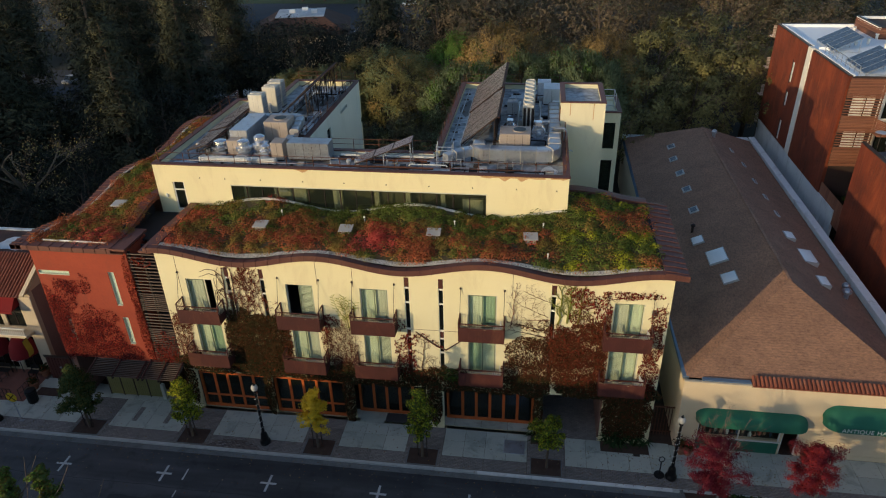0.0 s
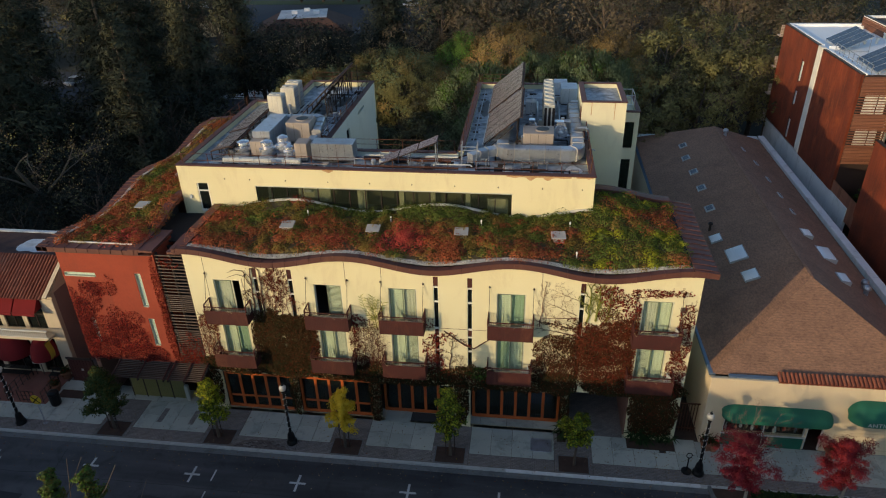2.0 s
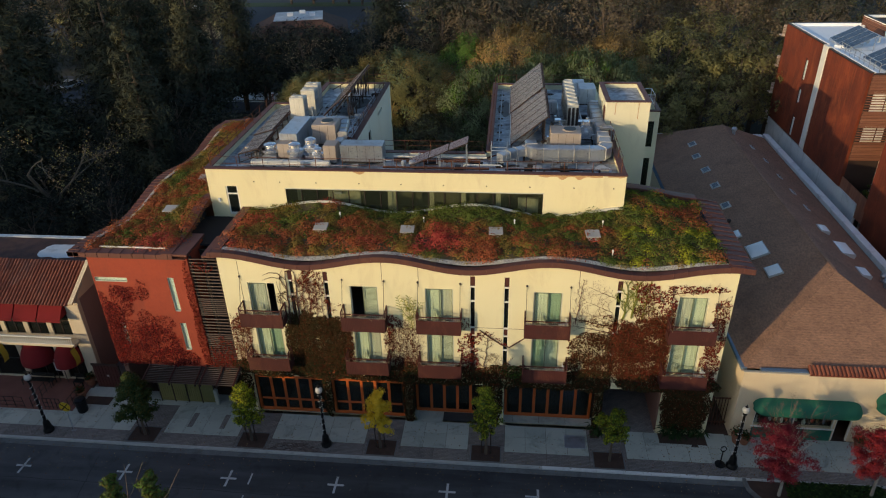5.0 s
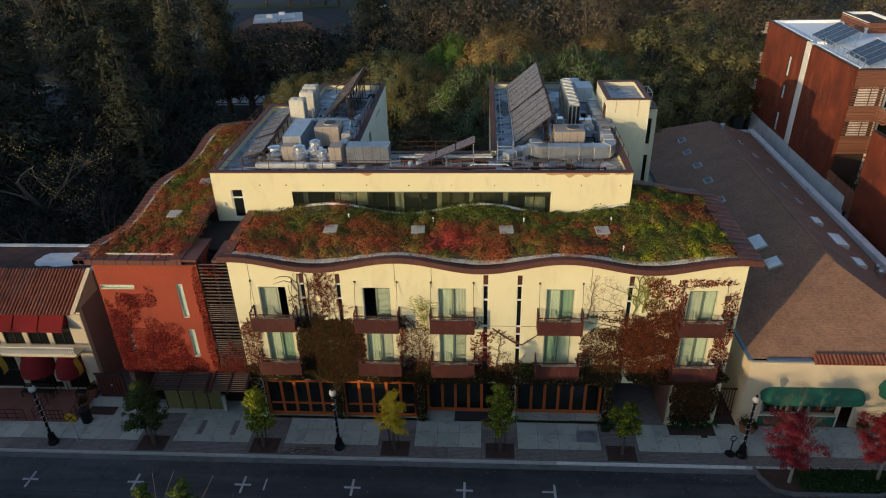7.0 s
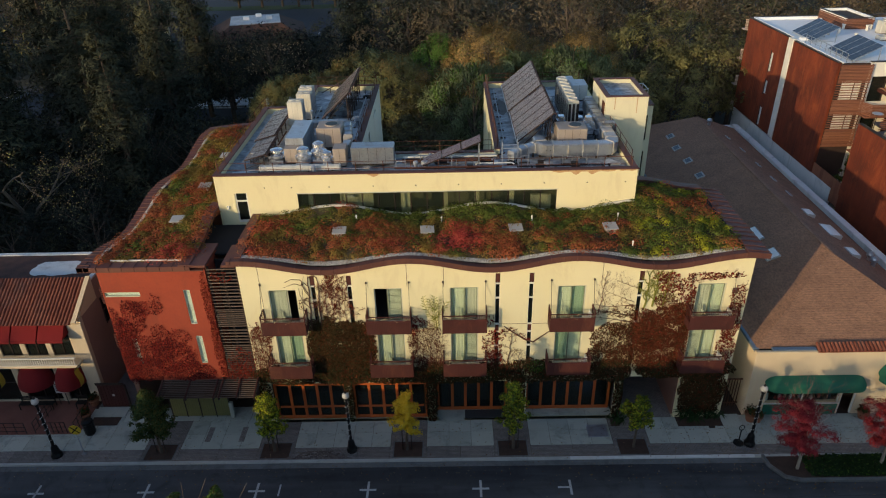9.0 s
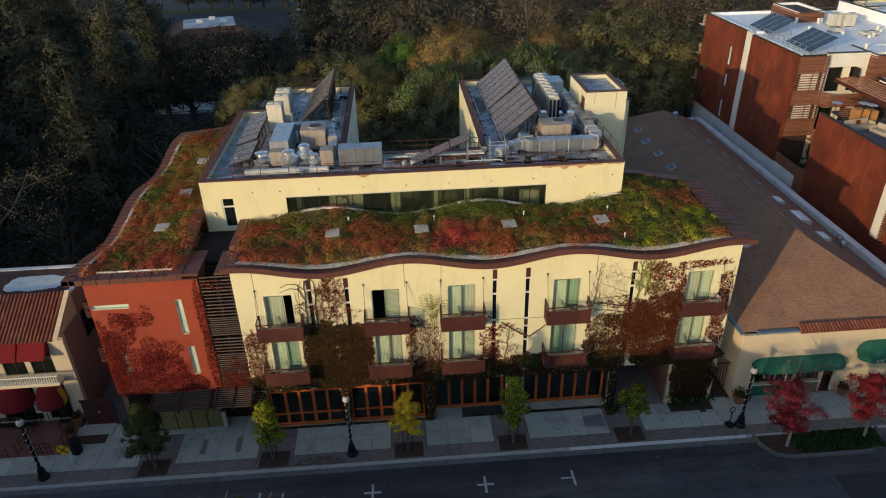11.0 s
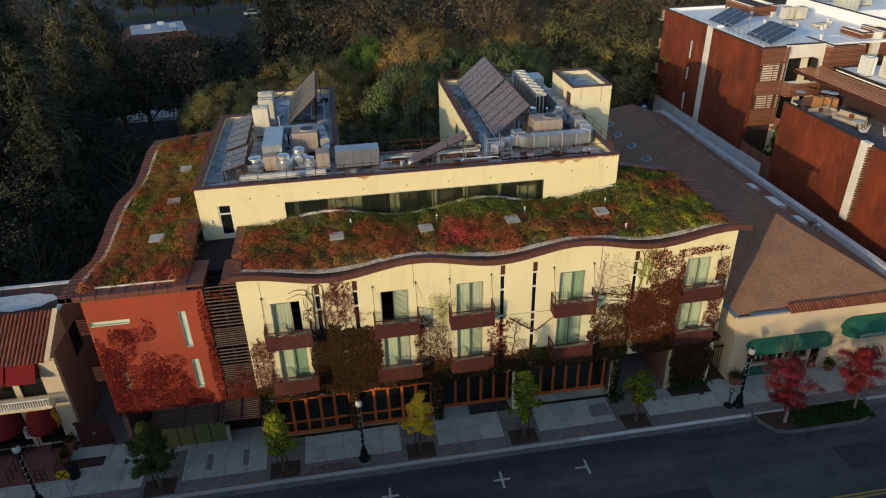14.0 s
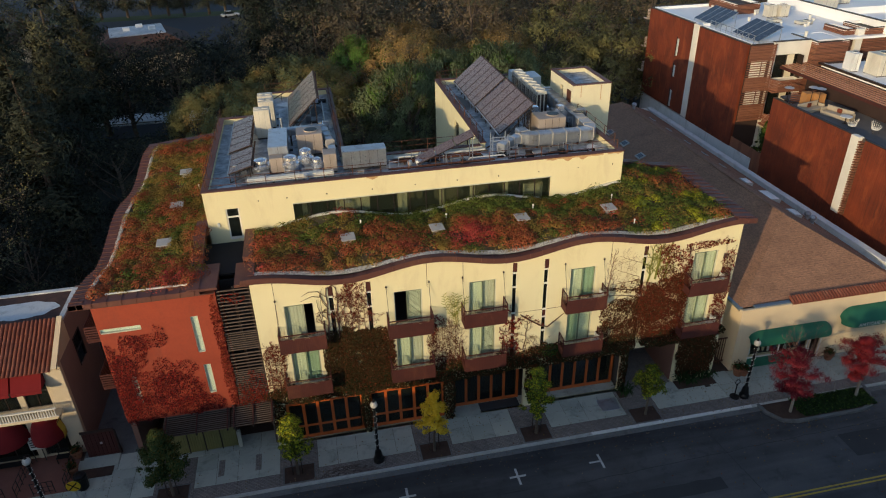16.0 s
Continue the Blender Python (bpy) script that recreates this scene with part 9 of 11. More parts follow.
for path in (((-10.65, 7.6), (-10.75, 8.4), (-10.79, 9.1), (-10.74, 10.0)), ((-10.72, 8.2), (-11.05, 8.6), (-11.32, 9.2), (-11.45, 10.0)), ((-10.74, 8.3), (-10.45, 8.8), (-10.25, 9.2), (-10.05, 9.65)), ((-10.8, 8.9), (-11.0, 9.3), (-11.08, 9.8)), ((-10.74, 8.9), (-10.55, 9.3), (-10.45, 9.75))):
    pts = [Vector((x, WY - 0.12 - 0.05 * i, z)) for i, (x, z) in enumerate(path)]
    g.tube(pts, [0.03 - 0.007 * i for i in range(len(pts))], 5)
    for p, q in zip(pts, pts[1:]):
        n = max(2, int((q - p).length / 0.1))
        for k in range(n):
            o, d = p.lerp(q, k / n), (q - p).normalized()
            s = 1 if k % 2 else -1
            side = Vector((d.z * s, -0.25, -d.x * s))
            L = rf.uniform(0.22, 0.42)
            tip = o + (d * 0.75 + side * 0.75).normalized() * L
            mid = o.lerp(tip, 0.45)
            wv = d * 0.028 + Vector((0, 0.012, 0))
            gl.add([o, mid - wv, tip, mid + wv], [(0, 1, 2, 3)])
whole("vine_stems", g, M_GREENSTEM, "yellow-green stems of feathery shoots beside a balcony", "vine stems", kind="stuff")
whole("climbing_vine", gl, V_LIME, "narrow lime-green leaves on feathery shoots beside a balcony", "vine", kind="stuff")
espalier("vine_stems", "dry brown creeper twigs netting the wall between balconies", [(-12.0, 4.0, -11.9, 7.6, 0.022, 16, 0.9, 0.02), (-11.6, 4.0, -11.5, 7.7, 0.02, 16, 0.8, 0.0), (-11.2, 4.0, -11.1, 7.7, 0.022, 17, 0.9, 0.0), (-10.8, 4.1, -10.7, 7.6, 0.02, 16, 0.8, 0.0), (-10.5, 4.1, -10.35, 7.3, 0.02, 14, 0.7, 0.02)], 54, M_STEM)
espalier("vine_stems", "dry reddish creeper twigs beside the first balcony", [(-21.9, 4.2, -21.9, 7.9, 0.025, 12, 0.6, 0.1), (-21.5, 4.2, -21.6, 7.5, 0.022, 12, 0.6, 0.1), (-21.2, 4.3, -21.3, 6.8, 0.02, 10, 0.5, 0.1)], 55, M_REDSTEM)
espalier("vine_stems", "bare dark creeper stem with level twigs low on the wall", [(-6.35, 4.2, -6.1, 7.3, 0.035, 11, 0.75, 0.02), (-5.7, 4.2, -5.6, 5.6, 0.025, 8, 0.7, 0.04), (-5.2, 4.2, -4.9, 5.3, 0.022, 7, 0.6, 0.06), (-7.0, 4.3, -6.9, 6.0, 0.022, 7, 0.6, 0.06)], 57, M_STEM)
espalier("vine_stems", "long thin red creeper twigs spreading under the eave", [(-1.0, 8.3, -0.7, 11.4, 0.026, 10, 0.7, 0.16), (1.1, 9.2, -0.6, 10.0, 0.016, 9, 1.0, -0.05), (1.2, 10.2, -0.4, 10.9, 0.014, 8, 1.0, -0.05), (1.2, 9.0, -0.9, 8.9, 0.02, 8, 0.7, 0.0)], 58, M_REDSTEM)
espalier("vine_stems", "thick olive creeper lattice beside the last slit window", [(1.7, 8.8, 1.8, 11.3, 0.06, 9, 0.8, 0.1), (2.2, 8.9, 2.3, 11.3, 0.065, 10, 0.8, 0.1), (2.8, 8.9, 2.9, 11.2, 0.06, 9, 0.8, 0.1)], 59, M_GREENSTEM)
espalier("vine_stems", "bare creeper fingers reaching out under the eave", [(4.2, 10.6, 6.9, 11.1, 0.025, 9, 0.5, 0.1), (6.6, 9.5, 7.5, 10.4, 0.02, 6, 0.4, 0.1)], 60, M_REDSTEM)
espalier("vine_stems", "creeper arms reaching towards the fourth balcony", [(1.2, 8.2, -1.2, 8.7, 0.03, 9, 0.6, 0.02), (1.0, 7.8, -1.1, 8.2, 0.025, 8, 0.5, 0.02)], 61, M_STEM)
g = Geo()
g.tube([(-6.6, WY - 0.05, 7.6), (-6.0, WY - 0.05, 7.1), (-5.3, WY - 0.06, 6.6), (-4.8, WY - 0.06, 6.4), (-4.2, WY - 0.06, 6.9), (-3.7, WY - 0.05, 7.3)], [0.03, 0.04, 0.045, 0.045, 0.035, 0.02], 6)
whole("vine_stems", g, M_STEM, "one thick bare creeper limb sagging across the wall", "vine stems", kind="stuff")

# street trees
def clump_crown(r, rng, shape, n_clump, per, leaf, clump_r):
    """Leaf clumps set by shape(r) -> centre and outward direction."""
    cen, nrm = [], []
    for _ in range(n_clump):
        c, out = shape(r)
        cr = clump_r * r.uniform(0.6, 1.3)
        d = rng.normal(0, 1, (per, 3))
        d /= np.linalg.norm(d, axis=1)[:, None]
        q = d * (cr * rng.uniform(0.35, 1.0, (per, 1)))
        q[:, 2] *= 0.75
        cen.append(q + np.array(c))
        nrm.append(d * 0.8 + np.array(out) * 0.5 + np.array((0, 0, 0.35)))
    cen, nrm = np.concatenate(cen), np.concatenate(nrm)
    soft = nrm + rng.normal(0, 0.22, nrm.shape)
    soft /= np.linalg.norm(soft, axis=1)[:, None] + 1e-9
    return kite_cloud(rng, cen, nrm, np.full(len(cen), leaf), 1.4, 0.35), soft

def limbs(g, r, z0, z1, rad, h, n, reach, lean=0.35):
    """A tapered trunk with limbs that rise and spread."""
    bend = [(r.uniform(-0.03, 0.03) * h, r.uniform(-0.03, 0.03) * h) for _ in range(4)]
    tp = [(0, 0, z0)] + [(bend[k][0] * (k + 1) / 4, bend[k][1] * (k + 1) / 4, z0 + (h - z0) * (k + 1) / 4) for k in range(4)]
    g.tube(tp, [rad * 1.25, rad, rad * 0.75, rad * 0.5, rad * 0.2], 7)
    for k in range(n):
        f = z1 + (0.95 - z1) * k / max(n - 1, 1)
        a = k * 2.4 + r.uniform(-0.4, 0.4)
        L = reach * (1.15 - 0.7 * f) * r.uniform(0.8, 1.2)
        b = Vector((0, 0, z0 + (h - z0) * f * 0.9))
        p1 = b + Vector((math.cos(a) * L * 0.5, math.sin(a) * L * 0.5, L * lean * 0.7))
        p2 = p1 + Vector((math.cos(a + 0.2) * L * 0.5, math.sin(a + 0.2) * L * 0.5, L * lean))
        g.tube([b, p1, p2], [rad * 0.45 * (1.1 - f * 0.6), rad * 0.3 * (1.1 - f * 0.6), rad * 0.08], 5)

M_BARETWIG = surface("pale_bare_twig", (0.20, 0.11, 0.085), (0.30, 0.17, 0.13), 0.9, big=1, small=12, bump=0.1)
def street_tree(x, y, h, prof, leaf_mats, label, seed, z_crown, leaf=0.10, clumps=80, per=60, stakes=True, bark=None, bare=None, clump=0.26, name="street_tree", group="street trees", base=0.0, lean=0.0):
    """prof(f) gives the crown's radius at height fraction f."""
    r, rng = random.Random(seed), np.random.default_rng(seed)
    e = thing(name, label, "tree", group, (x, y, base))
    g = Geo()
    limbs(g, r, base - 0.02, 0.4, 0.05 + h * 0.006, h * 0.92, 9, h * 0.22, 0.9)
    g.v = [(p[0] + x, p[1] + y, p[2]) for p in g.v]
    part("trunk", g, bark or M_BARK, e)
    arms = []
    for k in range(64):
        f = 0.02 + 0.96 * ((k + r.random()) / 64)
        a = k * 2.4 + r.uniform(-0.5, 0.5)
        arms.append((f, a, prof(f) * r.uniform(0.6, 1.12), r.uniform(0.1, 1.1)))
    sway = (r.uniform(-0.1, 0.1), r.uniform(-0.1, 0.1))
    def shape(rr):
        f, a, L, up = rr.choice(arms)
        t = rr.random() ** 0.7
        z = z_crown + (h - z_crown) * f * 0.93
        q = L * t
        return (x + lean + math.cos(a) * q + sway[0] * f, y + math.sin(a) * q + sway[1] * f, min(z + q * up * 0.6, h)), (math.cos(a), math.sin(a), 0.3)
    v, soft = clump_crown(r, rng, shape, clumps, per, leaf, clump)
    mi = [r.randrange(len(leaf_mats)) for _ in range(len(v) // 4)]
    ob = new("crown", leaf_mesh("crown", v, leaf_mats, mi, soft))
    ob.parent = e
    ob.matrix_parent_inverse = Matrix.Translation((-x, -y, -base))
    if bare:
        def fork(g, p, d, L, rad, depth):
            q = p + d * L
            m = p.lerp(q, 0.5) + Vector((r.uniform(-0.06, 0.06), r.uniform(-0.06, 0.06), 0.03)) * L
            g.tube([p, m, q], [rad, rad * 0.8, rad * 0.55], 4 if depth < 2 else 3)
            if depth < 3:
                for _ in range(3):
                    side = Vector((r.uniform(-1, 1), r.uniform(-1, 1), r.uniform(-0.25, 0.5)))
                    fork(g, m.lerp(q, r.uniform(0.3, 1.0)), (d + side * 0.8).normalized(), L * r.uniform(0.5, 0.72), rad * 0.55, depth + 1)
        for k in range(6):
            g = Geo()
            a = k * 1.05 + r.uniform(-0.3, 0.3)
            fork(g, Vector((x + lean * 0.7, y, z_crown + 1.6)), Vector((math.cos(a) * 0.42, math.sin(a) * 0.42, 1)).normalized(), (bare - z_crown - 1.6) * 0.42, 0.014, 0)
            part("bare_twig", g, M_BARETWIG, e, "leafless pale top twigs")
    if stakes:
        for dx in (-0.28, 0.28):
            part("stake", Geo().tube([(x + dx, y, -0.02), (x + dx, y, 1.9)], 0.03, 6), M_DARKSTEEL, e)
    return e
oval = lambda w, k=0.45: (lambda f: w * max(0.08, math.sin(math.pi * min(1, (f + 0.06) / 1.06) ** k)))
column = lambda w: (lambda f: w * (1.0 - 0.75 * f) * min(1, f * 4 + 0.55))
street_tree(-28.3, 29.5, 5.2, oval(1.4, 0.62), [L_DARKGREEN, L_WILLOW, L_OLIVE, L_WILLOW], "leafy dull green young street tree in a mulched pit", 61, 1.5, 0.08, 330, 60, clump=0.34)
street_tree(-21.1, 29.5, 4.8, column(1.25), [L_YELLOWGREEN, L_OLIVE, L_YELLOWGREEN, L_GREEN], "yellow-green young ginkgo in a mulched pit", 62, 1.5, 0.07, 230, 56, clump=0.24)
street_tree(-12.7, 29.5, 4.7, column(1.2), [L_YELLOW], "bright yellow young ginkgo in a mulched pit", 63, 1.5, 0.08, 150, 50, clump=0.24)
street_tree(-6.05, 29.5, 5.6, column(1.3), [L_YELLOWGREEN, L_GREEN, L_OLIVE], "slender green young ginkgo in a mulched pit", 64, 1.5, 0.07, 240, 56, clump=0.24)
street_tree(1.5, 29.5, 4.1, oval(1.15, 0.8), [L_GREEN, L_OLIVE, L_YELLOWGREEN], "small green street tree in a mulched pit", 65, 1.6, 0.075, 170, 60, False, clump=0.21)
street_tree(10.85, 27.6, 5.4, oval(1.9, 0.85), [L_MAPLE], "crimson young maple with bare top twigs", 66, 1.6, 0.055, 330, 60, False, M_PALEBARK, 7.6, clump=0.34, lean=-0.55)
street_tree(16.0, 27.9, 5.3, oval(1.8, 0.9), [L_MAPLE, L_MAPLE, L_MAPLE, L_RED], "crimson young maple in the kerb island", 67, 1.7, 0.055, 300, 60, False, M_PALEBARK, clump=0.34, lean=-0.6)
street_tree(-20.6, 16.4, 11.6, column(1.15), [L_WILLOW, L_OLIVE, L_WILLOW, L_GREEN], "tall grey-green street tree across the road", 69, 5.0, 0.08, 260, 56, False, clump=0.2)
street_tree(-19.1, 16.6, 11.8, column(1.15), [L_WILLOW, L_OLIVE, L_WILLOW, L_GREEN], "tall grey-green street tree across the road", 70, 5.0, 0.08, 260, 56, False, clump=0.2)
street_tree(27.2, 57.0, 9.3, oval(1.1, 0.7), [L_DARKGREEN, L_OLIVE, L_GREEN], "tall dark green shrub in the gap between two blocks", 72, 1.2, 0.11, 130, 60, False, name="tall_shrub", group="")
# unseen sparse trees added across the street to dapple the shop front
for k in range(6):
    street_tree(-17.6 + 2.9 * k, 6.2 + 0.6 * (k % 2), 11.6 + 0.3 * (k % 3), oval(2.1, 0.8), [L_OLIVE, L_RUST], "thin-leaved tree, unseen, added across the road to dapple the shop front", 180 + k, 6.4, 0.15, 11, 46, False, clump=1.2)

# low green cover in the kerb island, strap-leaved plants at the passage
r, rng = random.Random(71), np.random.default_rng(71)
cen = np.array([(r.uniform(11.4, 16.9), r.uniform(26.95, 28.6), r.uniform(-0.02, 0.14)) for _ in range(5200)])
v = kite_cloud(rng, cen, np.tile((0, 0, 1.0), (len(cen), 1)), np.full(len(cen), 0.09), 1.8, 0.8)
tagged(new("groundcover", leaf_mesh("groundcover", v, [L_DARKGREEN, L_GREEN], [int(r.random() < 0.1) for _ in cen])), "dark green low groundcover in the kerb island", "groundcover", kind="stuff")
def strap_plant(x, y, s, seed):
    r = random.Random(seed)
    g = Geo()
    for k in range(22):
        a, L, up = r.uniform(0, 6.283), s * r.uniform(0.7, 1.1), r.uniform(0.5, 1.2)
        d, sd_ = Vector((math.cos(a), math.sin(a), 0)), Vector((-math.sin(a), math.cos(a), 0))
        p0, p1, p2 = Vector((x, y, 0.02)), Vector((x, y, 0)) + d * L * 0.5 + Vector((0, 0, up * L)), Vector((x, y, 0)) + d * L + Vector((0, 0, up * L * 0.75))
        w = 0.05 * s
        g.add([p0 - sd_ * w * 0.6, p0 + sd_ * w * 0.6, p1 + sd_ * w, p1 - sd_ * w, p2], [(0, 1, 2, 3), (3, 2, 4)])
    return whole("strap_leaf_plant", g, L_DARKGREEN, "dark green strap-leaved plant in the bed by the passage", "plant", "strap-leaved plants")
for k, (x, y) in enumerate(((5.2, 32.6 - 0.8), (6.0, 31.75), (6.8, 31.8), (7.4, 31.9), (0.8, 31.8), (5.6, 31.5), (1.0, 32.3 - 0.9))):
    strap_plant(x, y, 0.9, 80 + k)
setting("planting_bed_wall", Geo().box(4.8, 7.7, 31.2, 32.04, -0.03, 0.03).box(0.5, 1.05, 31.3, 32.04, -0.03, 0.03), M_MULCH, label="dark mulched bed against the wall", category="planting bed")


# ---- woods behind ----
def far_leaf(name, c, trans=0.12):
    """Foliage seen from afar: tone drifts by lump, with fine leafy mottling and relief."""
    m = leafy(name, (tuple(k * 0.82 for k in c), c, tuple(k * 1.2 for k in c)), 0.8, trans)
    nt = m.node_tree
    bs = nt.nodes["Principled BSDF"]
    src = bs.inputs["Base Color"].links[0].from_socket
    fine = ramp(nt, noise_tex(nt, 4.2, 6, 0.7), ((0.30, (0.7, 0.7, 0.7)), (0.55, (1.0, 1.0, 1.0)), (0.75, (1.25, 1.23, 1.16))))
    nt.links.new(mixed(nt, 1.0, src, fine, "MULTIPLY"), bs.inputs["Base Color"])
    b = nt.nodes.new("ShaderNodeBump")
    b.inputs["Strength"].default_value, b.inputs["Distance"].default_value = 0.4, 0.12
    nt.links.new(noise_tex(nt, 3.4, 4, 0.65), b.inputs["Height"])
    nt.links.new(b.outputs[0], bs.inputs["Normal"])
    return m
F_OAK = far_leaf("far_oak_leaf", (0.108, 0.106, 0.060))
F_OLIVE = far_leaf("far_olive_leaf", (0.235, 0.215, 0.085))
F_BROWN = far_leaf("far_brown_leaf", (0.190, 0.142, 0.088))
F_GOLD = far_leaf("far_gold_leaf", (0.38, 0.25, 0.095), 0.2)
F_WILLOW = far_leaf("far_willow_leaf", (0.215, 0.265, 0.14), 0.2)
F_GREEN = far_leaf("far_green_leaf", (0.15, 0.26, 0.055), 0.2)
# darker copy of the oak leaf, the west woods' shade put into its colour
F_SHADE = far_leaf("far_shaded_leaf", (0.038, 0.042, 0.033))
F_PINE = far_leaf("far_pine_needles", (0.054, 0.060, 0.041), 0.08)

def crown_mesh(name, blobs, per, leaf, mats, rng, flat=1.0, aspect=1.6, rise=0.0, spread=0.66):
    """A crown of leafy lumps: blobs (centre, radius, outward)."""
    lc, ln, lm = [], [], []
    for c, rad, out in blobs:
        c, out = np.array(c), np.array(out)
        m = min(int(rng.random() ** 2.2 * len(mats)), len(mats) - 1)
        d = np.clip(rng.normal(0, 1, (per, 3)) + out * 0.45, -2.1, 2.1)
        q = d * rad * spread
        d /= np.linalg.norm(d, axis=1)[:, None]
        q[:, 2] *= flat
        lc.append(c + q)
        ln.append(d * 0.25 + out * 0.85 + np.array((0, 0, 0.25)))
        lm.append(np.where(rng.random(per) < 0.6, m, 0))
    lc, ln, lm = np.concatenate(lc), np.concatenate(ln), np.concatenate(lm)
    n = len(lc)
    lv = np.delete(kite_cloud(rng, lc, ln, leaf * rng.uniform(0.65, 1.35, n), aspect, 0.6, rise).reshape(-1, 4, 3), 3, 1).reshape(-1, 3)
    ln = ln + rng.normal(0, 0.2, ln.shape)
    me = bpy.data.meshes.new(name)
    me.vertices.add(3 * n)
    me.vertices.foreach_set("co", lv.astype(np.float32).ravel())
    me.loops.add(3 * n)
    me.loops.foreach_set("vertex_index", np.arange(3 * n, dtype=np.int32))
    me.polygons.add(n)
    me.polygons.foreach_set("loop_start", (np.arange(n) * 3).astype(np.int32))
    for m in mats:
        me.materials.append(m)
    me.polygons.foreach_set("material_index", lm.astype(np.int32))
    me.polygons.foreach_set("use_smooth", [True] * n)
    me.update(calc_edges=True)
    nn = np.repeat(ln, 3, axis=0)
    nn /= np.linalg.norm(nn, axis=1)[:, None] + 1e-9
    me.normals_split_custom_set(nn.tolist())
    return me

def far_tree(name, label, h, kind, seed, mats, fine=0):
    r, rng = random.Random(seed), np.random.default_rng(seed)
    e = thing(name, label, "tree", "woods")
    g = Geo()
    blobs = []
    if kind == "conifer":
        g.tube([(0, 0, -0.3), (0.15, 0, h * 0.5), (0, 0.15, h * 0.97)], [h * 0.018, h * 0.011, 0.05], 7)
        z = h * 0.14
        while z < h * 0.985:
            f = z / h
            R = h * 0.215 * (1.03 - f) ** 0.7 * r.uniform(0.7, 1.1)
            n = 5 if f < 0.75 else 3
            a0 = r.uniform(0, 6.28)
            for k in range(n):
                if r.random() < 0.12:
                    continue
                a = a0 + 6.283 * k / n + r.uniform(-0.4, 0.4)
                L = R * r.uniform(0.55, 1.15)
                tip = (math.cos(a) * L, math.sin(a) * L, z - L * r.uniform(0.0, 0.3))
                g.tube([(0, 0, z), tip], [0.08 * (1.1 - f), 0.015], 4)
                blobs.append(((tip[0] * 0.85, tip[1] * 0.85, tip[2] + 0.1), 0.42 + 0.2 * L * r.uniform(0.8, 1.2), (math.cos(a) * 0.7, math.sin(a) * 0.7, 0.45)))
                if L > 2.0:
                    blobs.append(((tip[0] * 0.45, tip[1] * 0.45, tip[2] * 0.5 + z * 0.5), 0.4 + 0.17 * L, (math.cos(a) * 0.5, math.sin(a) * 0.5, 0.5)))
            z += h * 0.036
        me = crown_mesh("crown", blobs, 72, 0.25, mats, rng, 0.7, 2.4, 0.0, 0.66)
    else:
        wide = h * 0.44
        limbs(g, r, -0.3, 0.25, h * 0.022, h * 0.85, 13, h * 0.38, 0.75)
        lob = [(r.uniform(0, 6.28), r.uniform(-0.2, 0.9), r.uniform(0.08, 0.26)) for _ in range(9)]
        n = (62, 96, 130)[fine]
        for i in range(n):
            s = 0.985 - 1.5 * (i + 0.5) / n
            a = i * 2.39996 + r.uniform(-0.35, 0.35)
            s += r.uniform(-0.06, 0.06)
            k = math.sqrt(max(0.02, 1 - s * s)) if s > 0 else math.sqrt(max(0.02, 1 - (s / 0.8) ** 2))
            bump = 1 + sum(w * math.exp(-((math.cos(a - la) - 1) ** 2 * 6 + (s - ls) ** 2 * 7)) for la, ls, w in lob)
            q = (r.uniform(0.70, 0.96) if fine < 2 else r.uniform(0.82, 0.98)) * bump
            rad = h * ((0.10, 0.08, 0.09)[fine]) * r.uniform(0.7, 1.25)
            blobs.append(((math.cos(a) * k * wide * q, math.sin(a) * k * wide * q, h * 0.58 + s * h * 0.36 * min(q + 0.08, 1.1)), rad, (math.cos(a) * k, math.sin(a) * k, s)))
        me = crown_mesh("crown", blobs, (64, 104, 290)[fine], (0.26, 0.20, 0.15)[fine], mats, rng, 0.9, (1.6, 1.7, 1.6)[fine], 0.4 if F_WILLOW is mats[0] else 0.0, (0.48, 0.44, 0.38)[fine])
    part("trunk", g, M_BARK, e)
    ob = new("crown", me)
    ob.parent = e
    return e

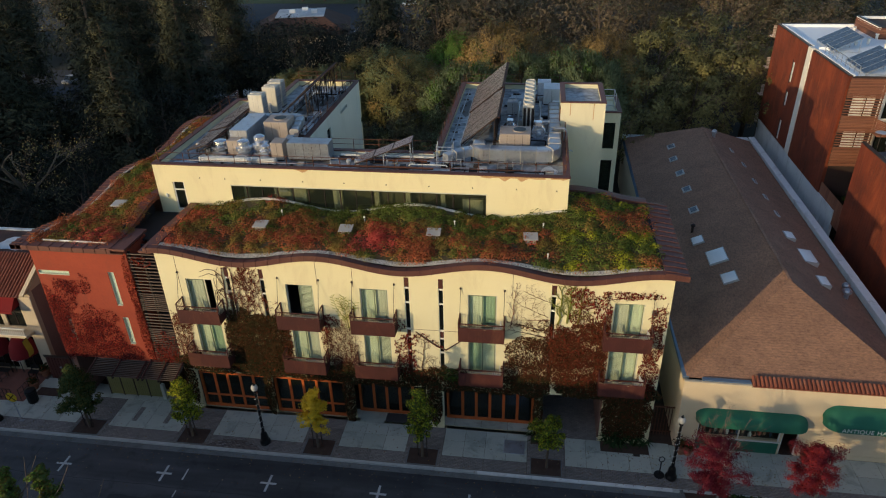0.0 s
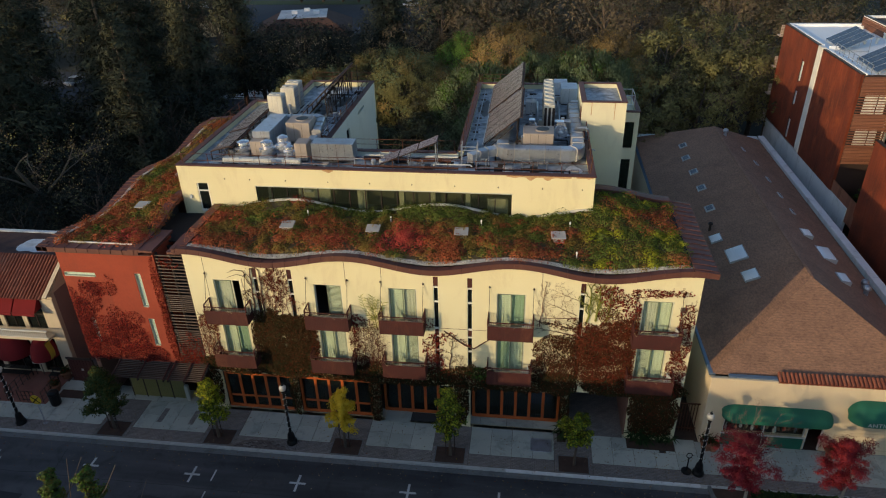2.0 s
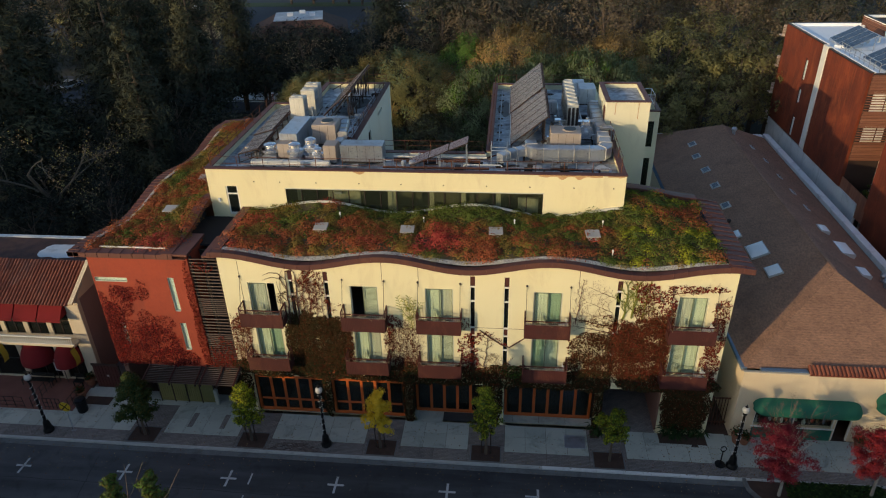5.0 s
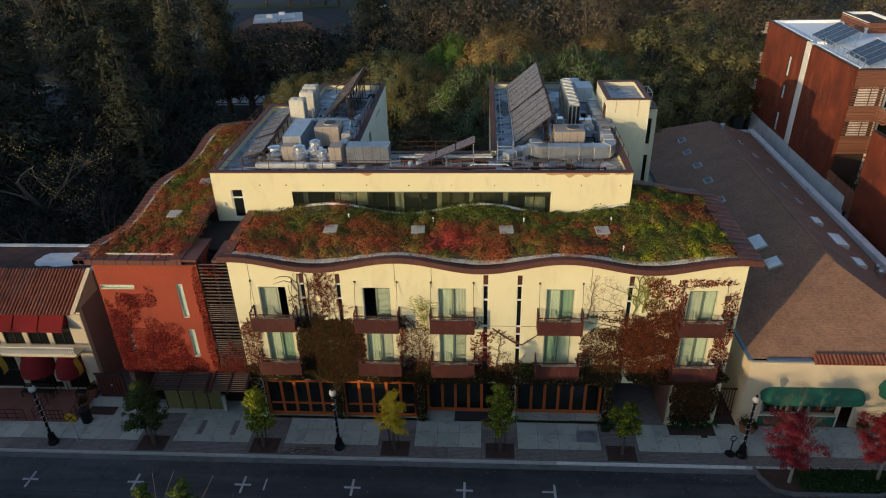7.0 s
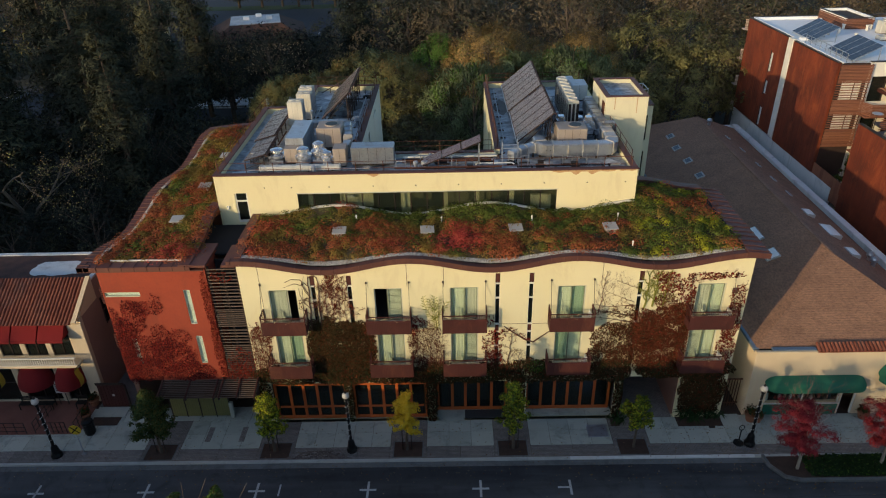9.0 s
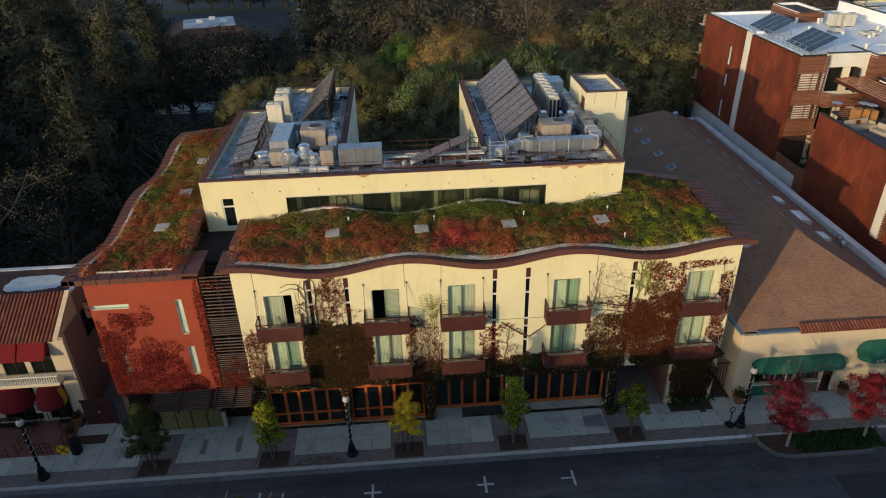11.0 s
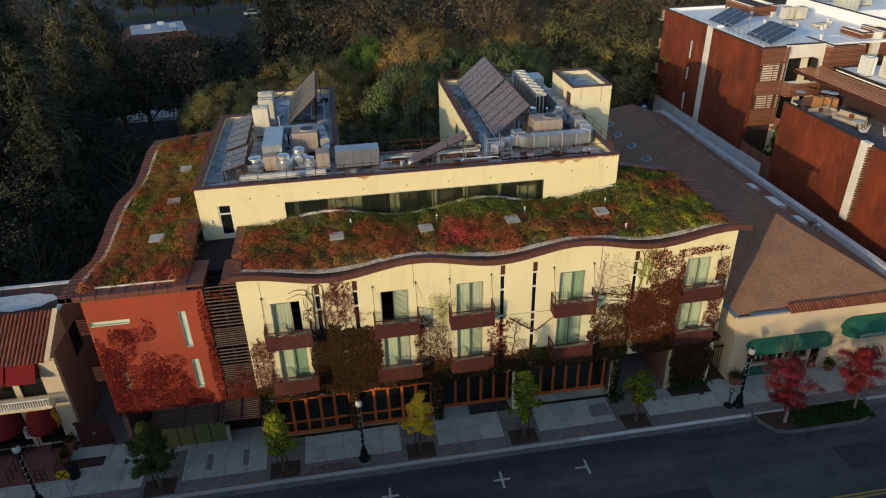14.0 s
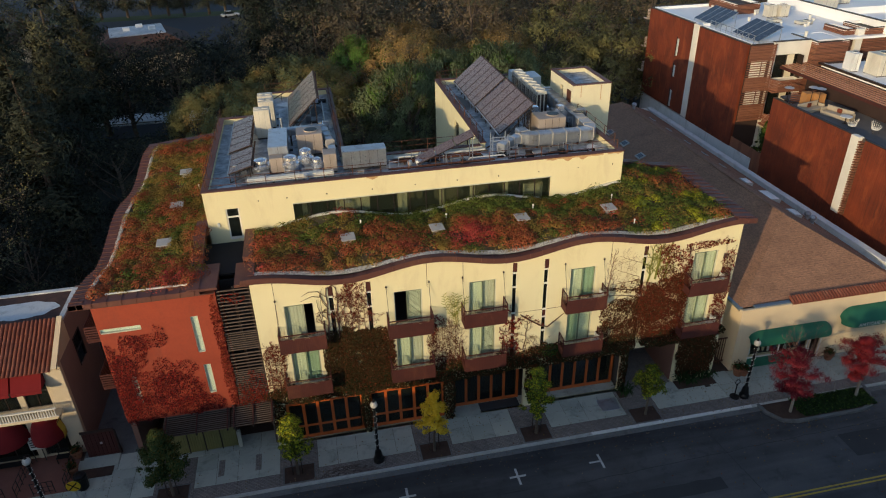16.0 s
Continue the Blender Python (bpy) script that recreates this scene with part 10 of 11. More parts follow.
KINDS = {
    "pine": [far_tree("conifer_tree", "tall dark feathery conifer behind the hotel", 24, "conifer", 100 + k, [F_PINE, F_OAK], 1) for k in range(3)],
    "west_oak": [far_tree("oak_tree", "oak in the west woods, shade put into its leaf colour", 13, "round", 112 + k, [F_SHADE, F_SHADE, F_OAK]) for k in range(2)],
    "oak": [far_tree("oak_tree", "broad dark green oak with a lumpy crown", 13, "round", 110 + k, [F_OAK, F_BROWN, F_OLIVE]) for k in range(3)],
    "brown": [far_tree("autumn_tree", "thin brown autumn tree with open crown", 14, "round", 140 + k, [F_BROWN, F_OAK, F_OAK]) for k in range(2)],
    "far_gold": [far_tree("autumn_tree", "golden-brown autumn tree in the woods", 13, "round", 135, [F_BROWN, F_OLIVE, F_GOLD])],
    "willow": [far_tree("willow_tree", "grey-green rounded willow behind the hotel", 12, "round", 120 + k, [F_WILLOW, F_WILLOW, F_GREEN], 2) for k in range(2)],
    "yellow": [far_tree("willow_tree", "yellow-olive rounded tree behind the court", 12, "round", 125, [F_OLIVE, F_WILLOW, F_GOLD], 2)],
    "gold": [far_tree("autumn_tree", "golden-brown autumn tree behind the hotel", 13, "round", 130 + k, [F_GOLD, F_BROWN, F_OLIVE, F_BROWN], 2) for k in range(2)],
    "near_oak": [far_tree("oak_tree", "dark green oak close behind the hotel", 12, "round", 115 + k, [F_OAK, F_OLIVE, F_WILLOW], 1) for k in range(2)],
    "east_oak": [far_tree("autumn_tree", "olive-brown tree close behind the shop hall", 12, "round", 118 + k, [F_OLIVE, F_BROWN, F_OAK], 1) for k in range(2)],
    "green": [far_tree("green_tree", "fresh green rounded tree behind the hotel", 12, "round", 150, [F_GREEN, F_OLIVE], 2)],
}
placed = {k: 0 for k in KINDS}
rt = random.Random(77)
def plant(kind, x, y, s=1.0, wide=1.0):
    if 104 < y < 187 and -0.44 * y - 2 < x < -20 - 0.08 * y:      # the clearing over the parking lot
        if y > 127:
            return
        s = min(s, 0.68)
    if kind == "pine" and 74 < y < 187 and -0.456 * y < x < -0.255 * y:
        return
    src = KINDS[kind]
    i = placed[kind]
    placed[kind] += 1
    m = pose(x, y, -0.2, 0, 0, rt.uniform(0, 360)) @ Matrix.Diagonal((wide * s * rt.uniform(0.94, 1.08), wide * s * rt.uniform(0.94, 1.08), s, 1))
    if i < len(src):
        src[i].matrix_basis = m
    else:
        a = src[i % len(src)]
        copy_thing(a, m @ Matrix.Diagonal((1 / a.scale[0], 1 / a.scale[1], 1 / a.scale[2], 1)))
# rounded crowns close behind the court and the wings
for kind, x, y, s, wide in (("yellow", -18.1, 81.0, 1.06, 0.98), ("yellow", -24.8, 77.0, 0.95, 0.85), ("yellow", -29.6, 78.0, 0.9, 0.85), ("green", -10.6, 88.5, 1.08, 0.66), ("gold", -4.8, 84.5, 1.18, 0.75), ("gold", 7.4, 84.5, 1.08, 0.75), ("gold", 1.2, 86.5, 0.98, 0.7), ("yellow", -14.0, 85.0, 0.85, 0.6), ("willow", -6.9, 72.0, 1.14, 0.75), ("willow", -1.5, 77.0, 1.11, 0.65), ("willow", 4.7, 75.0, 1.2, 0.7),
                            ("near_oak", -12.0, 75.0, 0.8, 1.0), ("near_oak", -11.5, 61.5, 0.75, 1.0), ("near_oak", -12.8, 67.5, 0.75, 1.0), ("near_oak", -9.3, 53.5, 0.55, 1.0), ("near_oak", -12.9, 54.0, 0.55, 1.0), ("near_oak", -10.8, 47.5, 0.45, 1.0), ("near_oak", -13.2, 48.5, 0.38, 1.0), ("near_oak", -9.0, 49.5, 0.35, 1.0), ("near_oak", -3.0, 66.0, 0.72, 1.0), ("near_oak", 3.0, 66.0, 0.72, 1.0), ("near_oak", -19.5, 66.5, 0.72, 1.0), ("near_oak", -24.5, 66.0, 0.6, 1.0),
                            ("east_oak", 9.5, 73.5, 0.8, 1.0), ("east_oak", 12.0, 78.5, 1.0, 1.0), ("east_oak", 17.5, 79.5, 0.95, 1.0), ("east_oak", 22.5, 84.0, 1.1, 1.0), ("east_oak", 14.5, 88.0, 1.2, 1.0), ("east_oak", 20.5, 94.0, 1.25, 1.0), ("east_oak", 28.0, 88.0, 1.1, 1.0), ("near_oak", 1.5, 95.0, 0.95, 1.0), ("near_oak", -20.5, 89.5, 0.95, 1.0), ("brown", -15.5, 104.0, 1.15, 1.0), ("brown", -9.0, 108.0, 1.2, 1.0), ("brown", 8.0, 104.0, 1.2, 1.0)):
    plant(kind, x, y, s, wide)
# tall conifers in the west
for x, y, s in ((-41, 60, 0.85), (-47, 68, 1.05), (-53, 61, 1.0), (-60, 71, 1.1), (-44, 80, 1.0), (-68, 62, 1.0), (-52, 82, 1.1), (-74, 78, 1.1), (-64, 92, 1.1), (-46, 97, 1.0), (-83, 92, 1.1), (-90, 70, 1.0), (-98, 84, 1.1), (-60, 52, 0.95), (-72, 50, 0.95), (-23.2, 100.3, 1.0), (-26.5, 104, 0.9)):
    plant("pine", x + rt.uniform(-1, 1), y + rt.uniform(-1, 1), s)
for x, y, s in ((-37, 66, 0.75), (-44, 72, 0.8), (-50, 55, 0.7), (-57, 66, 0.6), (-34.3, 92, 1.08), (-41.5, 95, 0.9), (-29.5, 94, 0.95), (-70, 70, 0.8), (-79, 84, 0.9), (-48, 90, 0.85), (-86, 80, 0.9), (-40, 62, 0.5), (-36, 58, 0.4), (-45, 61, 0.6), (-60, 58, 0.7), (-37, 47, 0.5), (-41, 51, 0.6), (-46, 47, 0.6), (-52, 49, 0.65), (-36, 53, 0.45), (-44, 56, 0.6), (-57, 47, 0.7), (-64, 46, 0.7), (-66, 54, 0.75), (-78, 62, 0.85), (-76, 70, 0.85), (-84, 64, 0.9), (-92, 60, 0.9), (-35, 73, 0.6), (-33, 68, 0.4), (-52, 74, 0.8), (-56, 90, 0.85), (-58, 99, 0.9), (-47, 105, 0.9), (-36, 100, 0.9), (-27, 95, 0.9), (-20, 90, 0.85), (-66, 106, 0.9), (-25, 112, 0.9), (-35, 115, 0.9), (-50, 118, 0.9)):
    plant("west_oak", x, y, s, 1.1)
# unseen oaks, added west of the street's end, keep low sun off the near woods
for x, y, s in ((-70, 26, 1.0), (-78, 22, 1.05), (-71, 34, 0.95), (-80, 32, 1.0), (-72, 42, 1.0), (-82, 42, 1.05), (-76, 49, 1.0), (-86, 51, 1.0), (-86, 24, 1.0), (-90, 37, 1.0), (-76, 15, 0.95), (-84, 13, 1.0)):
    plant("oak", x, y, s * 1.5, 1.1)
def sycamore(x, y, h, seed, lean):
    """A tall pale-limbed tree, nearly bare, with few dry leaves on its twigs."""
    r, rng = random.Random(seed), np.random.default_rng(seed)
    e = thing("sycamore_tree", "tall pale-limbed sycamore, nearly bare, with a few dry leaves", "tree", "woods", (x, y, -0.2))
    g = Geo()
    tips = []
    def grow(p, d, L, rad, depth):
        pts, rs_ = [p], [rad]
        for k in range(4):
            d = (d + Vector((r.gauss(0, 0.16), r.gauss(0, 0.16), r.gauss(0.03, 0.1)))).normalized()
            p = p + d * L / 4
            pts.append(p)
            rs_.append(rad * (1 - 0.13 * (k + 1)))
            if depth < 4 and k > 0:
                a, b = r.uniform(0, 6.283), r.uniform(0.5, 1.0)
                u = d.orthogonal().normalized()
                side = Matrix.Rotation(a, 3, d) @ u
                grow(p, (d * math.cos(b) + side * math.sin(b)).normalized(), L * r.uniform(0.5, 0.68), rs_[-1] * 0.6, depth + 1)
        if depth > 1:
            tips.extend(pts[1:])
        g.tube(pts, rs_, 6 if depth < 2 else 4)
    grow(Vector((x, y, -0.2)), Vector((lean, -0.05, 1)).normalized(), h * 0.62, 0.3, 0)
    part("trunk", g, M_SYCAMORE, e)
    cen = np.array([tuple(r.choice(tips) + Vector((r.gauss(0, 0.3), r.gauss(0, 0.3), r.gauss(0, 0.3)))) for _ in range(1500)])
    v = kite_cloud(rng, cen, np.tile((0, -0.3, 0.7), (len(cen), 1)), np.full(len(cen), 0.11), 1.2, 0.9)
    ob = new("crown", leaf_mesh("crown", v, [F_OLIVE, F_BROWN], [int(r.random() < 0.6) for _ in cen]))
    ob.parent = e
    ob.matrix_parent_inverse = Matrix.Translation((-x, -y, 0.2))
M_SYCAMORE = surface("sycamore_bark", (0.072, 0.060, 0.045), (0.150, 0.129, 0.099), 0.9, big=1.2, small=8, bump=0.3)
sycamore(-48.0, 55.0, 17, 171, 0.06)
# autumn woods further back and to the east
for k in range(105):
    x, y = rt.uniform(-26, 125), 84 + 108 * rt.random() ** 1.15
    if x > 24 and y < 94 or (x < -16 and y > 128):
        continue
    plant(rt.choice(("brown", "brown", "oak", "oak", "far_gold")) if y > 112 else rt.choice(("brown", "oak", "brown")), x, y, rt.uniform(0.85, 1.15) * (1 if y > 100 else 0.8), 1.1)
for k in range(34):
    x, y = rt.uniform(-140, -20), rt.uniform(100, 200)
    if -76 < x < -16 and y > 124:
        continue
    plant(rt.choice(("pine", "oak", "oak", "brown")), x, y, rt.uniform(0.8, 1.1))
for x, y in ((-84, 122), (-92, 128), (-76, 126), (-68, 121), (-100, 118), (-108, 130), (-82, 134), (-90, 142), (-100, 146), (-80, 142), (-62, 126), (-18, 124), (-12, 130), (-20, 138), (-10, 142), (-16, 150), (-30, 124), (-8, 120), (-116, 120), (-112, 140), (-70, 134)):
    plant(rt.choice(("oak", "oak", "brown", "pine")), x, y, rt.uniform(0.9, 1.1), 1.1)
for x in (-66, -60, -54.5, -50, -46, -40, -36, -31, -26):
    plant("pine", x, 189 + rt.uniform(-1.5, 1.5), 0.85)
for x, y in ((26, 88), (33, 90), (42, 92), (52, 90), (62, 92), (66, 76), (70, 64), (76, 82)):
    plant("brown", x, y, 0.95)

# parking lots, far roofs and the lane behind
# asphalt darkened so that its colour holds the trees' shade
M_LOT = surface("tree_shaded_lot", (0.030, 0.037, 0.048), (0.048, 0.056, 0.070), 0.9, big=0.08, small=4, bump=0.2)
setting("parking_lot", Geo().box(-130, -18, 150, 186, -0.19, -0.1).box(-130, -10, 192, 260, -0.19, -0.1), M_LOT, label="asphalt parking lot behind the trees, their shade put into its blue-grey colour", category="parking lot")
setting("side_lot", Geo().box(-98, -72, 92, 116, -0.19, -0.1), M_LOT, label="small grey parking lot among the trees", category="parking lot")
setting("back_lane", Geo().box(-75, -20, 95.5, 101.0, -0.19, -0.09), M_LOT, label="narrow asphalt lane among the trees", category="lane")
setting("lane_apron", Geo().box(-50, -33, 102.4, 106.5, -0.19, -0.07).box(-60, -28, 101.2, 101.45, -0.19, 0.0), M_GREYCOPE, label="pale concrete apron and kerb beside the lane", category="paving")
setting("grass_verge", Geo().box(-130, -18, 186, 192, -0.19, -0.06), surface("grass", (0.03, 0.05, 0.015), (0.05, 0.08, 0.025), 0.95, big=0.3, small=5, bump=0.3), label="strip of grass between the parking lots", category="grass")
g = Geo()
for k in range(14):
    g.box(-66 + 2.7 * k, -65.88 + 2.7 * k, 150.5, 156, -0.1, -0.09)
whole("lot_marks", g, M_ROADPAINT, "white bay lines on the parking lot", "road marking", kind="structure")
M_FARSHINGLE = surface("dull_brown_shingle", (0.070, 0.036, 0.026), (0.12, 0.062, 0.043), 0.95, big=0.6, small=9, bump=0.4)
M_PALEROOF = surface("patched_pale_roof", (0.30, 0.32, 0.34), (0.70, 0.72, 0.74), 0.8, big=0.4, small=2, bump=0.1)
def low_house(x, y, z, w, d, run, rise, rot, label):
    """A house whose brown hipped roof ends in a pale flat top of w by d metres at height z."""
    e = thing("low_house", label, "building", "low houses")
    W, D = w / 2 + run, d / 2 + run
    part("wall", Geo().box(-W + 0.7, W - 0.7, -D + 0.7, D - 0.7, -0.2, z - rise), M_ANTWALL, e)
    part("roof", Geo().add([(-W, -D, z - rise), (W, -D, z - rise), (W, D, z - rise), (-W, D, z - rise), (-w / 2, -d / 2, z), (w / 2, -d / 2, z), (w / 2, d / 2, z), (-w / 2, d / 2, z)], [(0, 1, 5, 4), (1, 2, 6, 5), (2, 3, 7, 6), (3, 0, 4, 7), (3, 2, 1, 0)]), M_FARSHINGLE, e)
    part("flat_top", Geo().cbox(-w / 2, w / 2, -d / 2, d / 2, z - 0.1, z + 0.15, 0.04), M_PALEROOF, e, "patchy pale flat roof top")
    r = random.Random(round(x))
    for k in range(3):
        a, c = r.uniform(-w * 0.4, w * 0.3), r.uniform(-d * 0.4, d * 0.3)
        part("roof_box", Geo().cbox(a, a + 1.1, c, c + 0.9, z + 0.15, z + 0.7, 0.03), M_SKYLIGHT, e)
    e.matrix_basis = pose(x, y, 0, 0, 0, rot)
low_house(-45.8, 129.5, 7.8, 9.0, 8.5, 4.6, 2.6, 14, "house with a brown hipped roof and a patchy pale flat top")
low_house(-78, 150, 5.5, 7.0, 4.0, 4.0, 2.0, 20, "low house with a brown hipped roof")
def parked_car(x, y, rot, colour, label):
    e = thing("parked_car", label, "car", "parked cars")
    mt = flat("car_paint", colour, 0.25, 0.2)
    part("body", Geo().cbox(-2.2, 2.2, -0.88, 0.88, 0.3, 0.85, 0.12), mt, e)
    part("cabin", Geo().add([(-1.5, -0.8, 0.85), (1.1, -0.8, 0.85), (1.1, 0.8, 0.85), (-1.5, 0.8, 0.85), (-1.0, -0.65, 1.42), (0.4, -0.65, 1.42), (0.4, 0.65, 1.42), (-1.0, 0.65, 1.42)], [(0, 1, 5, 4), (1, 2, 6, 5), (2, 3, 7, 6), (3, 0, 4, 7)]), M_DARKGLASS, e)
    part("roof", Geo().cbox(-1.02, 0.42, -0.67, 0.67, 1.42, 1.47, 0.02), mt, e)
    for sx in (-1.35, 1.35):
        for sy in (-0.85, 0.85):
            part("wheel", Geo().lathe((0, 0, -0.1), [(0.32, 0), (0.32, 0.2)], 12, mat=pose(sx, sy, 0.32, 90, 0, 0)), M_BLACKIRON, e)
    e.matrix_basis = pose(x, y, -0.1, 0, 0, rot)
for x, y, rot, c, l in ((-34.5, 183.0, 20, (0.55, 0.58, 0.62), "white parked car in the lot"), (-58, 205, 90, (0.12, 0.14, 0.18), "dark parked car in the lot"), (-50, 206, 90, (0.4, 0.4, 0.42), "silver parked car in the lot"), (-30, 203, 90, (0.3, 0.32, 0.36), "grey parked car in the lot"),
                        (-52, 99.5, 2, (0.3, 0.31, 0.33), "grey car parked in the lane"), (-85, 100, 80, (0.2, 0.2, 0.22), "grey car in the side lot"), (-81, 108, 80, (0.35, 0.35, 0.36), "silver car in the side lot")):
    parked_car(x, y, rot, c, l)

# ---- street furniture ----
BULB = Geo().lathe((0, 0, 0), [(0.025, 0), (0.03, 0.03), (0.012, 0.055)], 5).mesh("bulb", M_WHITE)
def street_lamp(x, y):
    e = thing("street_lamp", "black cast-iron street lamp with a white globe and string lights", "street lamp", "street lamps", (x, y, 0))
    part("base", Geo().lathe((x, y, 0), [(0.34, 0), (0.34, 0.15), (0.26, 0.3), (0.2, 0.75), (0.13, 0.9)], 14), M_BLACKIRON, e)
    part("post", Geo().lathe((x, y, 0.9), [(0.1, 0), (0.085, 1.5), (0.07, 3.2), (0.11, 3.25), (0.13, 3.4)], 12), M_BLACKIRON, e)
    part("globe", Geo().lathe((x, y, 4.3), [(0.1, 0), (0.19, 0.07), (0.22, 0.18), (0.2, 0.3), (0.12, 0.4), (0.06, 0.42)], 14), M_GLOBE, e, smooth=True)
    part("finial", Geo().lathe((x, y, 4.71), [(0.08, 0), (0.09, 0.04), (0.03, 0.09), (0.04, 0.14), (0.01, 0.2)], 10), M_BLACKIRON, e)
    for k in range(46):
        a, z = k * 0.9, 0.95 + k * 0.068
        piece("bulb", BULB, Matrix.Translation((0.11 * math.cos(a), 0.11 * math.sin(a), z)), e)
for x, y in ((-34.9, 29.35), (-16.2, 29.5), (8.75, 29.6)):
    street_lamp(x, y)
e = thing("stand", "black round-footed freestanding post with a loop", "stand", at=(8.1, 29.7, 0))
part("foot", Geo().lathe((8.1, 29.7, 0), [(0.32, 0), (0.3, 0.06), (0.06, 0.1)], 14), M_BLACKIRON, e)
part("post", Geo().lathe((8.1, 29.7, 0.1), [(0.04, 0), (0.04, 1.0)], 8), M_BLACKIRON, e)
part("loop", Geo().tube([(8.1 + 0.16 * math.cos(a), 29.7, 1.28 + 0.2 * math.sin(a)) for a in frange(0, 6.283, 13)], 0.03, 6), M_BLACKIRON, e)
e = thing("road_sign", "round yellow railway crossing sign on a thin post", "sign", at=(-33.25, 29.5, 0))
part("post", Geo().tube([(-33.25, 29.5, 0), (-33.25, 29.5, 2.4)], 0.03, 7), M_GALV, e)
part("disc", Geo().lathe((0, 0, 0), [(0.38, 0), (0.38, 0.02)], 20, mat=pose(-33.25, 29.47, 2.05, 90, 0, 0)), flat("sign_yellow", (0.55, 0.38, 0.02), 0.5), e)
part("cross", Geo().bar((-33.5, 29.44, 1.8), (-33.0, 29.44, 2.3), 0.012, 0.07).bar((-33.0, 29.44, 1.8), (-33.5, 29.44, 2.3), 0.012, 0.07), M_BLACKIRON, e)
part("foot", Geo().cbox(-33.4, -33.1, 29.4, 29.6, 0, 0.02, 0.005), M_GALV, e)
def litter_bin(x, y):
    e = thing("litter_bin", "dark round litter bin on the pavement", "bin", "litter bins", (x, y, 0))
    part("body", Geo().lathe((x, y, 0), [(0.3, 0), (0.34, 0.1), (0.36, 0.9), (0.38, 0.95)], 14), M_BLACKIRON, e)
    part("lid", Geo().lathe((x, y, 0.95), [(0.38, 0), (0.34, 0.12), (0.15, 0.2)], 14), M_BLACKIRON, e)
litter_bin(-33.65, 31.3)
M_TERRA = surface("terracotta", (0.22, 0.085, 0.045), (0.34, 0.14, 0.075), 0.85, big=1, small=12, bump=0.2)
def flower_pot(x, y, s, seed):
    r, rng = random.Random(seed), np.random.default_rng(seed)
    e = thing("flower_pot", "terracotta pot with a trimmed plant", "flower pot", "flower pots", (x, y, 0))
    part("pot", Geo().lathe((x, y, 0), [(0.24 * s, 0), (0.34 * s, 0.45 * s), (0.38 * s, 0.46 * s), (0.38 * s, 0.54 * s), (0.32 * s, 0.54 * s)], 12), M_TERRA, e)
    cen = rng.normal(0, 0.16 * s, (260, 3)) + np.array((x, y, 0.68 * s))
    ob = new("foliage", leaf_mesh("foliage", kite_cloud(rng, cen, np.tile((0, 0, 1.0), (260, 1)), np.full(260, 0.09), 1.5, 0.9), [L_DARKGREEN, L_RUST], [int(r.random() < 0.3) for _ in cen]))
    ob.parent = e
    ob.matrix_parent_inverse = Matrix.Translation((-x, -y, 0))
for k, (x, y, s) in enumerate(((-34.6, 34.0, 0.95), (-34.5, 32.6, 0.95), (16.9, 31.8, 1.0), (9.6, 31.7, 1.1), (10.0, 31.6, 0.9))):
    flower_pot(x, y, s, 300 + k)
def iron_rail(x0, y0, x1, y1):
    e = thing("terrace_railing", "black iron railing round the cafe terrace", "railing", "terrace railings", (x0, y0, 0))
    n = 4
    for k in range(n + 1):
        f = k / n
        part("post", Geo().tube([(x0 + (x1 - x0) * f, y0 + (y1 - y0) * f, 0), (x0 + (x1 - x0) * f, y0 + (y1 - y0) * f, 0.95)], 0.022, 6), M_BLACKIRON, e)
    for z in (0.2, 0.55, 0.93):
        part("rail", Geo().tube([(x0, y0, z), (x1, y1, z)], 0.018, 5), M_BLACKIRON, e)
iron_rail(-34.6, 31.3, -34.6, 33.2)
iron_rail(-35.2, 31.3, -36.4, 31.3)
iron_rail(-37.3, 31.3, -37.3, 33.4)
iron_rail(-37.9, 31.3, -40.5, 31.3)
def cafe_bench(x0, x1, y):
    e = thing("cafe_bench", "dark slatted bench under the cafe awning", "bench", "cafe benches", ((x0 + x1) / 2, y, 0))
    for k in range(4):
        part("seat_slat", Geo().cbox(x0, x1, y - 0.22 + 0.11 * k, y - 0.13 + 0.11 * k, 0.42, 0.45, 0.006), M_BLACKIRON, e)
    for k in range(3):
        part("back_slat", Geo().cbox(x0, x1, y + 0.22, y + 0.25, 0.55 + 0.12 * k, 0.64 + 0.12 * k, 0.006), M_BLACKIRON, e)
    for x in (x0 + 0.06, x1 - 0.06):
        part("leg", Geo().cbox(x - 0.025, x + 0.025, y - 0.22, y - 0.17, 0, 0.42, 0.005), M_BLACKIRON, e)
        part("leg", Geo().cbox(x - 0.025, x + 0.025, y + 0.2, y + 0.25, 0, 0.9, 0.005), M_BLACKIRON, e)
cafe_bench(-39.6, -37.2, 33.75)
cafe_bench(-35.7, -34.95, 33.8)
e = thing("menu_board", "white poster board beside the cafe door", "sign", at=(-36.75, 34.1, 0))
part("board", Geo().cbox(-37.1, -36.4, 34.1, 34.14, 1.0, 2.0, 0.01, mat=pose(0, 0, 0)), M_WHITE, e)
g = Geo()
for k in range(4):
    g.box(-37.0, -36.5 - 0.1 * (k % 2), 34.092, 34.1, 1.2 + 0.18 * k, 1.28 + 0.18 * k)
part("writing", g, M_DARKSTEEL, e)
for x in (-37.05, -36.49):
    part("leg", Geo().box(x, x + 0.04, 34.1, 34.14, 0, 1.0), M_DARKSTEEL, e)
